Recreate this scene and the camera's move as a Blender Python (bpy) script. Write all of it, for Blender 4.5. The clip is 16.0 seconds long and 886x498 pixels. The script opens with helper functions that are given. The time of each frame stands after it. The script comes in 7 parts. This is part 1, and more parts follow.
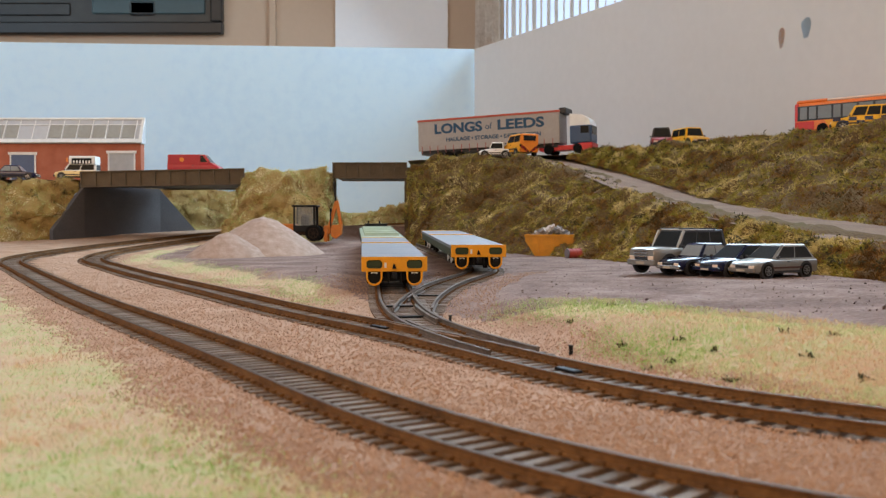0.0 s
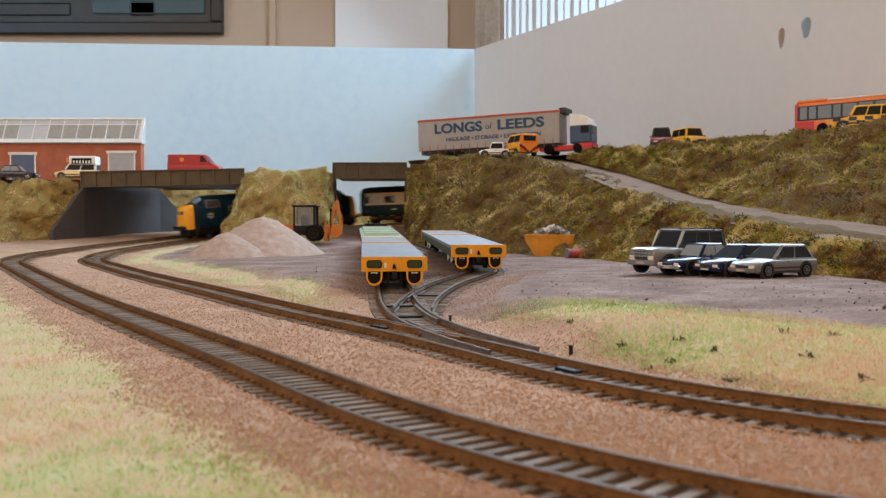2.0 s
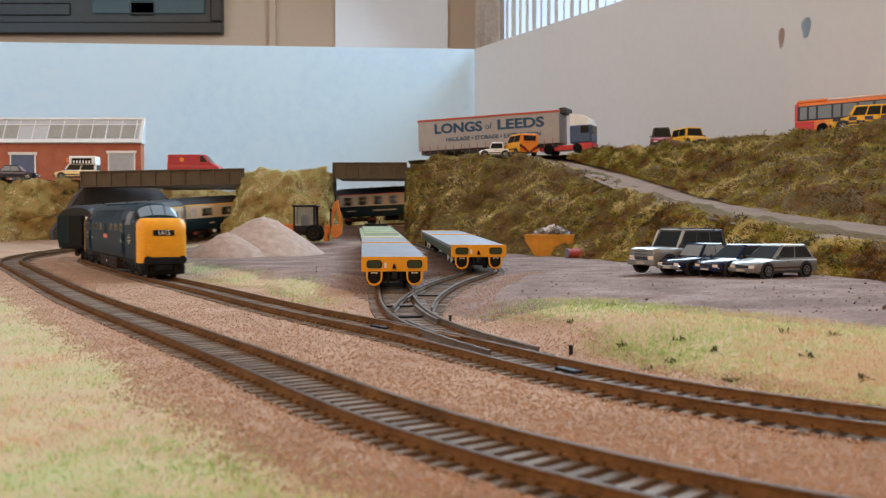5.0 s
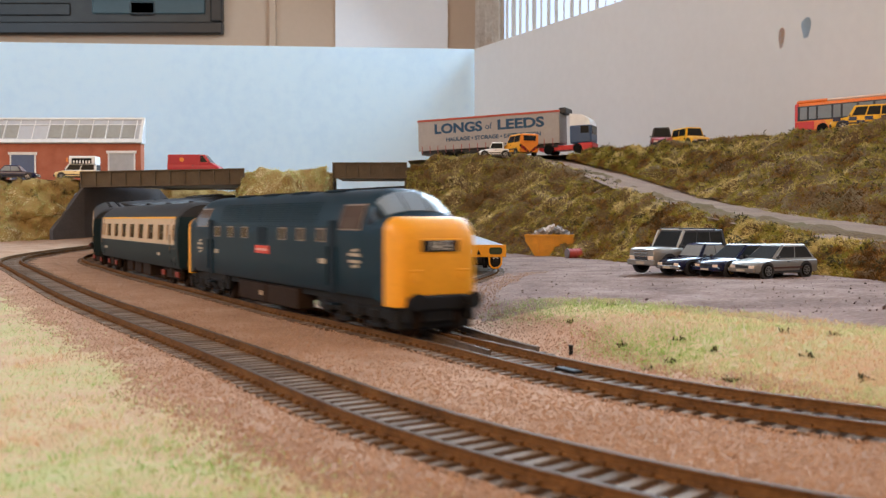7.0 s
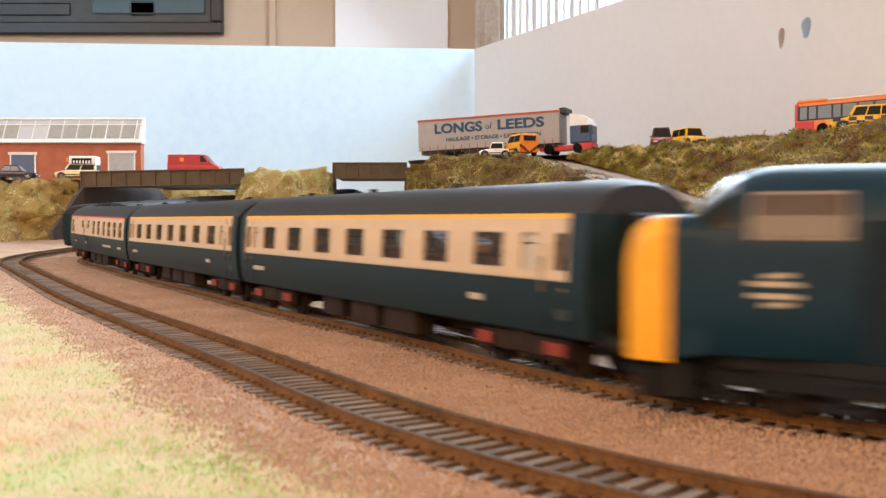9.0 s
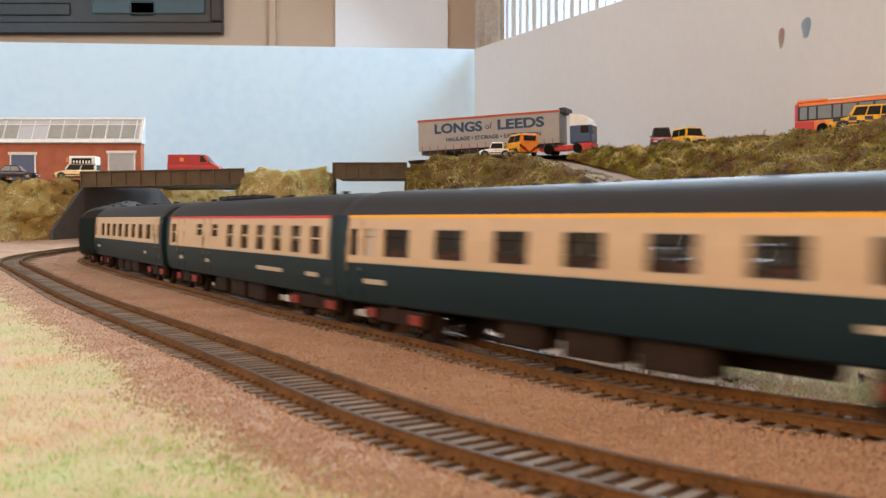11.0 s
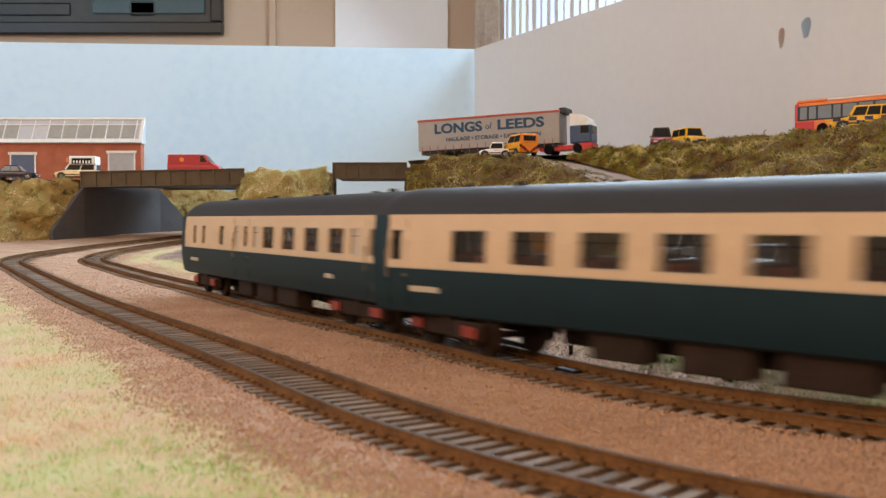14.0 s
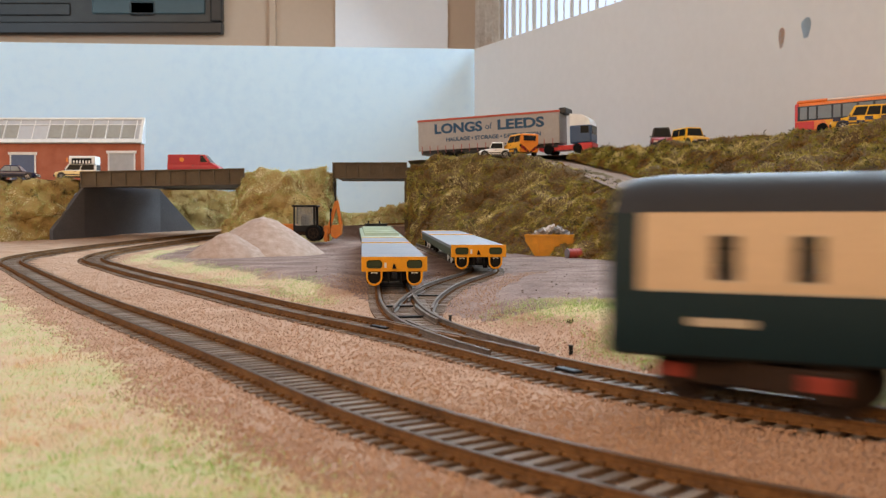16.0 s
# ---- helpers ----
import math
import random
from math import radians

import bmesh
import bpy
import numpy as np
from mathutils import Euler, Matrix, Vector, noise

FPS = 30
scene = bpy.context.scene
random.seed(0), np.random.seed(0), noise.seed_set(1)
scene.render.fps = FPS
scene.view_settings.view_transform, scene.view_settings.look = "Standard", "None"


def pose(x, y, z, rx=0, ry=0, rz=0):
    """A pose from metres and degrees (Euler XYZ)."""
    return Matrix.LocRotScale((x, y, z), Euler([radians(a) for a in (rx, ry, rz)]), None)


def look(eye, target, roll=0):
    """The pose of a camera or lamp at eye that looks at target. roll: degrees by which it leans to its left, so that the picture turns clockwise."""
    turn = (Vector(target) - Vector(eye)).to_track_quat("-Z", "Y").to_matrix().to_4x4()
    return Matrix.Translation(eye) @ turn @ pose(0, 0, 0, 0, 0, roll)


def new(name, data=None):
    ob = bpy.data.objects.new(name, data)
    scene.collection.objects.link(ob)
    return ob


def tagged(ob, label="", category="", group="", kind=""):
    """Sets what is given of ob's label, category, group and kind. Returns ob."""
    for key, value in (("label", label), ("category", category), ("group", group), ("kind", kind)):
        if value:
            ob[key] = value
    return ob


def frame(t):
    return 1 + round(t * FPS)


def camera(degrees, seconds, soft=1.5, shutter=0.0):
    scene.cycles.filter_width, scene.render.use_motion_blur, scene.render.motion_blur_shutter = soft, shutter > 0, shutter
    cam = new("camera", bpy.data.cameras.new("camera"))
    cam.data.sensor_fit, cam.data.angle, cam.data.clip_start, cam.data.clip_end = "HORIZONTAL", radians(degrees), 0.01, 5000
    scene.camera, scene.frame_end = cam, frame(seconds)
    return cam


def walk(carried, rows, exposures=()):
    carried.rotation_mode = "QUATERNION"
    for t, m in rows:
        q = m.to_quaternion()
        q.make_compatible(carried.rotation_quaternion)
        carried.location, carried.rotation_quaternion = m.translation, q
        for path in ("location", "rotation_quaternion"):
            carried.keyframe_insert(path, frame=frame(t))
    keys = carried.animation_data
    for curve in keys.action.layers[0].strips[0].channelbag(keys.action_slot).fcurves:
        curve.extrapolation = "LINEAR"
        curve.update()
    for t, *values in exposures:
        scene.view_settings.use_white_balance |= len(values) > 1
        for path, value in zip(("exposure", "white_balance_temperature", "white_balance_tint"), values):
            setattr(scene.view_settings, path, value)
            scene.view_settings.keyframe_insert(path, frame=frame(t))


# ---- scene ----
cam = camera(51.1, 16.0, soft=1.25, shutter=0.9)
EYE = (0.0, 0.0, 0.0403)
cam.data.dof.use_dof, cam.data.dof.focus_distance, cam.data.dof.aperture_fstop = True, 0.58, 40.0
AIM = pose(*EYE, 90 - 1.851, 0, 0)
walk(cam, [(0.0, AIM), (16.0, AIM)], exposures=[(0.0, -0.03, 6250, 14), (4.2, -0.01, 6250, 14), (6.5, 0.09, 6250, 15), (7.0, 0.16, 6280, 16), (8.0, 0.46, 6500, 16), (8.5, 0.74, 6500, 17), (9.0, 0.64, 6500, 17), (10.2, 0.38, 6500, 17), (11.5, 0.27, 6500, 15), (12.5, 0.25, 6500, 17), (14.0, 0.18, 6500, 16), (16.0, 0.12, 6500, 15)])

# ---- light: a living room in daylight, window behind the boards, added warm fill behind the camera ----
world = bpy.data.worlds.new("sky")
scene.world = world
world.use_nodes = True
sky = world.node_tree.nodes.new("ShaderNodeTexSky")
sky.sky_type, sky.sun_disc = "NISHITA", False
sky.sun_elevation, sky.sun_rotation = radians(38), radians(40)
world.node_tree.links.new(sky.outputs[0], world.node_tree.nodes["Background"].inputs[0])
world.node_tree.nodes["Background"].inputs[1].default_value = 0.15


def area_light(name, m, sx, sy, watts, colour):
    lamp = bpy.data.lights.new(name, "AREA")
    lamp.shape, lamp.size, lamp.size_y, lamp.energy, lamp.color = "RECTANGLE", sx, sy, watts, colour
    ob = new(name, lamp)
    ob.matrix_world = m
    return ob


area_light("daylight_right", look((0.78, 1.55, 0.88), (-0.25, 0.75, 0.0)), 2.3, 0.75, 58, (0.68, 0.88, 1.0))
# added warm fill from behind the camera, from no source in view
area_light("daylight_front", look((-0.9, -1.5, 1.0), (-0.1, 0.7, 0.05)), 2.2, 1.0, 30, (1.0, 0.60, 0.25))
area_light("daylight_side", look((-2.2, 0.6, 1.0), (0.0, 1.2, 0.05)), 1.6, 1.0, 15, (0.68, 0.88, 1.0))
area_light("daylight_east", look((2.6, -0.2, 0.95), (-0.2, 0.6, 0.05)), 2.0, 0.9, 6, (0.86, 0.95, 1.0))

MM = 0.001


# ---- small tools; lengths in millimetres ----
def at(x, y, z, rz=0.0, rx=0.0, ry=0.0):
    return pose(x * MM, y * MM, z * MM, rx, ry, rz)


def box(bm, x0, x1, y0, y1, z0, z1, b=0.0, m=None, seg=1):
    r = bmesh.ops.create_cube(bm, size=1.0)
    vs = r["verts"]
    for v in vs:
        v.co = Vector((x0 + (v.co.x + 0.5) * (x1 - x0), y0 + (v.co.y + 0.5) * (y1 - y0), z0 + (v.co.z + 0.5) * (z1 - z0)))
    if m is not None:
        bmesh.ops.transform(bm, matrix=m, verts=vs)
    if b > 0:
        es = list({e for v in vs for e in v.link_edges})
        bmesh.ops.bevel(bm, geom=es, offset=b, segments=seg, affect="EDGES", profile=0.5)
    return bm


def cyl(bm, c, r, length, axis="x", seg=16, r2=None):
    rot = {"x": Matrix.Rotation(radians(90), 4, "Y"), "y": Matrix.Rotation(radians(90), 4, "X"), "z": Matrix()}[axis]
    bmesh.ops.create_cone(bm, cap_ends=True, segments=seg, radius1=r, radius2=r if r2 is None else r2, depth=length,
                          matrix=Matrix.Translation(c) @ rot)
    return bm


def prism(bm, pts, a0, a1, axis="y"):
    """Extrude a closed outline. axis y: the outline is (x, z); axis x: (y, z); axis z: (x, y)."""
    def co(p, a):
        return {"y": (p[0], a, p[1]), "x": (a, p[0], p[1]), "z": (p[0], p[1], a)}[axis]
    v0 = [bm.verts.new(co(p, a0)) for p in pts]
    v1 = [bm.verts.new(co(p, a1)) for p in pts]
    n = len(pts)
    fs = [bm.faces.new(v0), bm.faces.new(v1[::-1])]
    for i in range(n):
        fs.append(bm.faces.new((v0[i], v0[(i + 1) % n], v1[(i + 1) % n], v1[i])))
    bmesh.ops.recalc_face_normals(bm, faces=fs)
    return bm


def loft(bm, rings, closed=True, caps=True):
    rows = [[bm.verts.new(p) for p in ring] for ring in rings]
    n = len(rows[0])
    fs = []
    for a, b in zip(rows[:-1], rows[1:]):
        for i in range(n if closed else n - 1):
            j = (i + 1) % n
            fs.append(bm.faces.new((a[i], a[j], b[j], b[i])))
    if caps and closed:
        fs += [bm.faces.new(rows[0][::-1]), bm.faces.new(rows[-1])]
    bmesh.ops.recalc_face_normals(bm, faces=fs)
    return bm


def mesh_of(name, bm, material, smooth=False):
    me = bpy.data.meshes.new(name)
    bmesh.ops.scale(bm, vec=(MM, MM, MM), verts=bm.verts)
    bm.to_mesh(me)
    bm.free()
    me.materials.append(material)
    if smooth:
        me.polygons.foreach_set("use_smooth", [True] * len(me.polygons))
        me.set_sharp_from_angle(angle=radians(38))
    return me


def part(name, bm, material, parent=None, label="", smooth=False, m=None):
    me = bm if isinstance(bm, bpy.types.Mesh) else mesh_of(name, bm, material, smooth)
    ob = new(name, me)
    ob.parent = parent
    if m is not None:
        ob.matrix_basis = m
    if label:
        ob["label"] = label
    return ob


def thing(name, label, category, m=None, group="", kind=""):
    ob = new(name)
    ob.empty_display_size = 0.01
    if m is not None:
        ob.matrix_basis = m
    return tagged(ob, label, category, group, kind)


def from_arrays(name, verts, faces, material, smooth=False):
    me = bpy.data.meshes.new(name)
    me.from_pydata((np.asarray(verts) * MM).tolist(), [], np.asarray(faces).tolist() if isinstance(faces, np.ndarray) else faces)
    me.materials.append(material)
    if smooth:
        me.polygons.foreach_set("use_smooth", [True] * len(me.polygons))
    return me


# ---- materials ----
def surface(name, colours, scale=300.0, fine=1800.0, rough=0.6, metal=0.0, bump=0.0, spread=0.0, coat=0.0, islands=False, spec=0.5, contrast=0.25):
    """Colours mixed by noise at two scales (per metre), with relief and a chance variation from piece to piece."""
    m = bpy.data.materials.new(name)
    m.use_nodes = True
    nt = m.node_tree
    bsdf = nt.nodes["Principled BSDF"]
    link = nt.links.new
    tc = nt.nodes.new("ShaderNodeTexCoord")
    n1, n2 = nt.nodes.new("ShaderNodeTexNoise"), nt.nodes.new("ShaderNodeTexNoise")
    for n, s, d in ((n1, scale, 4.0), (n2, fine, 2.0)):
        n.inputs["Scale"].default_value, n.inputs["Detail"].default_value = s, d
        link(tc.outputs["Object"], n.inputs["Vector"])
    mix = nt.nodes.new("ShaderNodeMath")
    mix.operation = "MULTIPLY_ADD"
    mix.inputs[1].default_value = 0.4
    half = nt.nodes.new("ShaderNodeMath")
    half.operation = "MULTIPLY"
    half.inputs[1].default_value = 0.6
    link(n1.outputs[0], half.inputs[0])
    link(n2.outputs[0], mix.inputs[0])
    link(half.outputs[0], mix.inputs[2])
    fac = mix.outputs[0]
    if spread > 0:
        info = nt.nodes.new("ShaderNodeNewGeometry" if islands else "ShaderNodeObjectInfo")
        rnd = nt.nodes.new("ShaderNodeMath")
        rnd.operation = "MULTIPLY_ADD"
        rnd.inputs[1].default_value = spread
        rnd.inputs[2].default_value = -spread / 2
        link(info.outputs["Random Per Island" if islands else "Random"], rnd.inputs[0])
        add = nt.nodes.new("ShaderNodeMath")
        link(fac, add.inputs[0])
        link(rnd.outputs[0], add.inputs[1])
        fac = add.outputs[0]
    ramp = nt.nodes.new("ShaderNodeValToRGB")
    k = len(colours)
    els = ramp.color_ramp.elements
    while len(els) < k:
        els.new(0.5)
    for i, c in enumerate(colours):
        els[i].position = 0.5 + contrast * (2 * i / max(k - 1, 1) - 1) if k > 1 else 0.5
        els[i].color = (*c, 1)
    link(fac, ramp.inputs[0])
    link(ramp.outputs[0], bsdf.inputs["Base Color"])
    bsdf.inputs["Roughness"].default_value = rough
    bsdf.inputs["Metallic"].default_value = metal
    bsdf.inputs["Specular IOR Level"].default_value = spec
    bsdf.inputs["Coat Weight"].default_value = coat
    if bump > 0:
        bp = nt.nodes.new("ShaderNodeBump")
        bp.inputs["Strength"].default_value = 0.6
        bp.inputs["Distance"].default_value = bump * MM
        link(n2.outputs[0], bp.inputs["Height"])
        link(bp.outputs[0], bsdf.inputs["Normal"])
    return m


def paint(name, c, rough=0.35, metal=0.0, coat=0.0, v=0.12, bump=0.0, spec=0.4):
    lo, hi = [tuple(min(1.0, x * k) for x in c) for k in (1 - v, 1 + v)]
    return surface(name, [lo, hi], 120.0, 900.0, rough, metal, bump, coat=coat, spec=spec)


def glass(name, tint, rough=0.08, alpha=0.35):
    m = bpy.data.materials.new(name)
    m.use_nodes = True
    b = m.node_tree.nodes["Principled BSDF"]
    b.inputs["Base Color"].default_value = (*tint, 1)
    b.inputs["Roughness"].default_value = rough
    b.inputs["Alpha"].default_value = alpha
    return m


M_BALLAST = surface("ballast_stone", [(0.37, 0.225, 0.142), (0.45, 0.285, 0.188), (0.54, 0.385, 0.285)], 260, 1500, 0.95, bump=0.3, spread=0.2, islands=True)
M_GROUND = surface("ballast_ground", [(0.28, 0.15, 0.08), (0.44, 0.275, 0.18), (0.55, 0.39, 0.285)], 40, 900, 0.95, bump=1.2)
M_YARD = surface("yard_earth", [(0.10, 0.048, 0.034), (0.22, 0.138, 0.108), (0.36, 0.262, 0.225)], 32, 420, 0.95, bump=1.2, contrast=0.19)
# dark track bed colour, which also paints shade onto the sleeper sides
M_BED = surface("bed_and_side_shade", [(0.06, 0.034, 0.02), (0.15, 0.092, 0.056), (0.24, 0.16, 0.105)], 90, 900, 0.95, bump=0.6)
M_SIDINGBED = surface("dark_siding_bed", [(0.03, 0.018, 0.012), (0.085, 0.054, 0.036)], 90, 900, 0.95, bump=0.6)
M_GRASSBASE = surface("grass_base", [(0.50, 0.33, 0.22), (0.56, 0.43, 0.27), (0.43, 0.46, 0.21)], 24, 500, 0.95, bump=0.8, contrast=0.13)
M_GRASS = surface("pale_grass_fibre", [(0.32, 0.50, 0.14), (0.50, 0.62, 0.28), (0.66, 0.66, 0.41), (0.70, 0.50, 0.33)], 13, 260, 0.9, spread=0.06, islands=True, spec=0.1, contrast=0.10)
M_BANK = surface("bank_soil", [(0.05, 0.028, 0.01), (0.13, 0.08, 0.026), (0.09, 0.08, 0.02)], 30, 500, 0.95, bump=2.0)
M_BANKGRASS = surface("bank_fibre", [(0.10, 0.05, 0.014), (0.33, 0.18, 0.05), (0.25, 0.25, 0.04), (0.46, 0.38, 0.10), (0.72, 0.60, 0.28)], 24, 70, 0.85, spread=0.06, islands=True, spec=0.1, contrast=0.10)
M_PALEBANK = surface("pale_bank_fibre", [(0.20, 0.13, 0.04), (0.50, 0.32, 0.14), (0.38, 0.42, 0.13), (0.66, 0.62, 0.34), (0.86, 0.76, 0.50)], 24, 70, 0.85, spread=0.06, islands=True, spec=0.1, contrast=0.10)
M_PALESOIL = surface("pale_bank_soil", [(0.16, 0.10, 0.035), (0.36, 0.25, 0.09), (0.26, 0.24, 0.06)], 30, 500, 0.95, bump=2.0)
M_SCRUB = surface("dark_scrub", [(0.03, 0.035, 0.012), (0.08, 0.07, 0.025)], 60, 300, 0.9, spread=0.3, islands=True)
M_RAIL = surface("rusty_rail", [(0.055, 0.026, 0.011), (0.15, 0.072, 0.025), (0.24, 0.12, 0.042)], 120, 900, 0.8, metal=0.0, spec=0.2, bump=0.15)
M_RAILDULL = surface("dull_rail", [(0.05, 0.035, 0.026), (0.13, 0.098, 0.078), (0.20, 0.16, 0.135)], 120, 900, 0.75, metal=0.0, spec=0.25, bump=0.15)
M_RAILTOP = surface("worn_rail_head", [(0.05, 0.033, 0.022), (0.13, 0.09, 0.062)], 200, 1500, 0.62, metal=0.2, spec=0.25)
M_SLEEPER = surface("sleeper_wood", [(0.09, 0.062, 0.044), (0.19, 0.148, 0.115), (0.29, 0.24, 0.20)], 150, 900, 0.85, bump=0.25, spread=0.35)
M_SKY = surface("sky_blue_board", [(0.47, 0.70, 0.93), (0.58, 0.80, 0.98), (0.63, 0.83, 0.98)], 3.0, 60, 0.75, contrast=0.35)
M_GREYBOARD = surface("grey_board", [(0.58, 0.575, 0.57), (0.66, 0.655, 0.65)], 4.0, 90, 0.75, contrast=0.35)
M_CONCRETE = surface("painted_concrete", [(0.055, 0.055, 0.062), (0.11, 0.11, 0.122)], 30, 500, 0.6, bump=0.3)
M_GIRDER = surface("girder_steel", [(0.055, 0.036, 0.02), (0.12, 0.085, 0.045)], 60, 600, 0.7, bump=0.2)
M_ROAD = surface("gravel_road", [(0.15, 0.09, 0.06), (0.23, 0.155, 0.11), (0.31, 0.22, 0.165)], 40, 700, 0.95, bump=0.5)
M_DARK = paint("black_plastic", (0.010, 0.010, 0.011), 0.6, spec=0.2)
M_BLUE = paint("rail_blue", (0.003, 0.022, 0.040), 0.42, spec=0.2)
M_YELLOW = paint("warning_yellow", (0.82, 0.36, 0.012), 0.4)
M_CREAM = paint("cream", (0.54, 0.40, 0.265), 0.5, spec=0.25)
M_ROOF = paint("roof_grey", (0.026, 0.026, 0.029), 0.55, spec=0.25)
M_BEIGE = paint("dull_lettering", (0.42, 0.36, 0.28), 0.5, spec=0.2)
M_WHITE = paint("white_paint", (0.75, 0.75, 0.73), 0.4)
M_RED = paint("red_paint", (0.55, 0.03, 0.03), 0.4)
M_BROWN = paint("frame_brown", (0.028, 0.017, 0.012), 0.8, v=0.4, bump=0.1, spec=0.15)
M_ORANGE = paint("orange_paint", (0.75, 0.22, 0.015), 0.4)
M_GLASS = glass("tinted_glass", (0.02, 0.022, 0.025), 0.06, 0.75)
M_CHROME = paint("chrome", (0.6, 0.6, 0.6), 0.2, 1.0)
M_GREYDECK = surface("grey_deck", [(0.17, 0.175, 0.195), (0.24, 0.245, 0.27)], 60, 700, 0.6, bump=0.1)

# ---- plan of the lines ----
def bspline(ctrl, n=16):
    c = np.asarray(ctrl, float)
    c = np.vstack([2 * c[0] - c[1], c, 2 * c[-1] - c[-2]])
    t = np.linspace(0, 1, n, endpoint=False)[:, None]
    out = []
    for i in range(1, len(c) - 2):
        a, b, d, e = c[i - 1:i + 3]
        out.append(((1 - t) ** 3 * a + (3 * t ** 3 - 6 * t ** 2 + 4) * b + (-3 * t ** 3 + 3 * t ** 2 + 3 * t + 1) * d + t ** 3 * e) / 6)
    return np.vstack(out)


class Line:
    """A track's centre line: plan, length along it, rail height."""
    def __init__(self, ctrl, zkeys):
        self.c = bspline(ctrl)
        self.s = np.r_[0, np.cumsum(np.hypot(*np.diff(self.c, axis=0).T))]
        self.zkeys = np.asarray(zkeys, float)

    def place(self, s):
        z = np.interp(s, self.zkeys[:, 0], self.zkeys[:, 1])
        return np.array([np.interp(s, self.s, self.c[:, 0]), np.interp(s, self.s, self.c[:, 1]), z])

    def way(self, s):
        d = self.place(s + 2) - self.place(s - 2)
        return d / np.linalg.norm(d)


HIDDEN = [(2300, 230), (2000, 230), (1700, 230), (1400, 230), (1150, 232), (950, 242), (780, 268), (650, 330), (560, 435), (505, 565), (460, 740), (400, 925), (310, 1070), (200, 1180), (70, 1255)]
LOOP = [(-71.6, 1284.9), (-208.9, 1275.3), (-285.6, 1196.9), (-324.8, 1078.3), (-347.9, 964.7), (-341.7, 882.3), (-294.1, 820.9), (-247.7, 733.7),
        (-188.2, 628.5), (-122.9, 520.2), (-69.6, 420.8), (-17.2, 345.8), (19.1, 280.0), (49.2, 223.0), (99.9, 180.1), (150, 152)]
AHEAD = [(210, 130), (290, 112), (420, 100), (700, 95), (1200, 95), (2200, 95)]
MAIN = Line(HIDDEN + LOOP + AHEAD, [(0, 8), (2777, 41), (2937, 34.3), (3107, 24.2), (3277, 13.4), (3447, 5.2), (3537, 1.2), (3617, 0), (9999, 0)])
OUTER = Line([(40, 1445), (-110, 1430), (-190, 1405), (-247.9, 1375.4), (-314.5, 1243.1), (-365.7, 1123.2), (-400.1, 1015.8), (-413.8, 921.5), (-398.0, 839.6), (-348.1, 763.6),
              (-293.7, 671.7), (-235.4, 566.6), (-172.1, 457.7), (-107.4, 354.5), (-50.7, 262.8), (-8.8, 188.4), (31.0, 143.4), (58.0, 122.0),
              (100, 96), (150, 75), (220, 55), (320, 38), (450, 28), (700, 20), (1200, 20), (2200, 20)],
             [(0, 34), (308, 27.1), (453, 21.6), (583, 14.6), (702, 9.0), (786, 5.8), (909, 2.6), (1029, 0), (9000, 0)])
SIDE_A = Line([(24, 284.1), (12, 309.5), (-3, 348.8), (-14, 390.4), (-21, 438.9), (-25, 485.1), (-28, 525.5), (-40, 669.9), (-58, 854.7), (-74, 1016.4), (-86, 1155)],
              [(0, 0), (90, 0.3), (230, 2.3), (380, 5.5), (530, 9), (750, 14), (920, 20)])
SIDE_B = Line([(-14, 390.4), (-13.5, 429.7), (-10, 475.9), (-2, 525.5), (12, 570), (31, 622), (27, 700), (11, 790), (-6, 880), (-22, 1016.4)],
              [(0, 0.3), (105, 2.5), (205, 6.0), (495, 13), (690, 15)])
LINES = (MAIN, OUTER, SIDE_A, SIDE_B)


def smooth(a, b, x):
    t = np.clip((x - a) / (b - a), 0, 1)
    return t * t * (3 - 2 * t)


def nearest(line, X, Y, s0=0.0, s1=1e9, step=6.0):
    """Distance, side (positive inside the curve) and rail height of the nearest point of a line."""
    s = np.arange(max(s0, 0), min(s1, line.s[-1]), step)
    px, py = np.interp(s, line.s, line.c[:, 0]), np.interp(s, line.s, line.c[:, 1])
    pz = np.interp(s, line.zkeys[:, 0], line.zkeys[:, 1])
    tx, ty = np.gradient(px), np.gradient(py)
    d, side, z = np.empty(len(X)), np.empty(len(X)), np.empty(len(X))
    for a in range(0, len(X), 4000):
        dx, dy = X[a:a + 4000, None] - px, Y[a:a + 4000, None] - py
        i = (dx * dx + dy * dy).argmin(1)
        k = np.arange(len(i))
        d[a:a + 4000] = np.hypot(dx[k, i], dy[k, i])
        side[a:a + 4000] = np.sign(tx[i] * dy[k, i] - ty[i] * dx[k, i])
        z[a:a + 4000] = pz[i]
    return d, side, z


def wobble(X, Y, size, seed=0.0):
    return np.array([noise.noise((x / size, y / size, seed)) for x, y in zip(X, Y)])


def yard_height(X, Y):
    z = 5.0 + 3.0 * smooth(60, 190, X) * smooth(800, 560, Y)
    z = z + 10 * smooth(950, 1110, Y) * smooth(0, -120, X) + 20 * smooth(1110, 1250, Y)
    return z


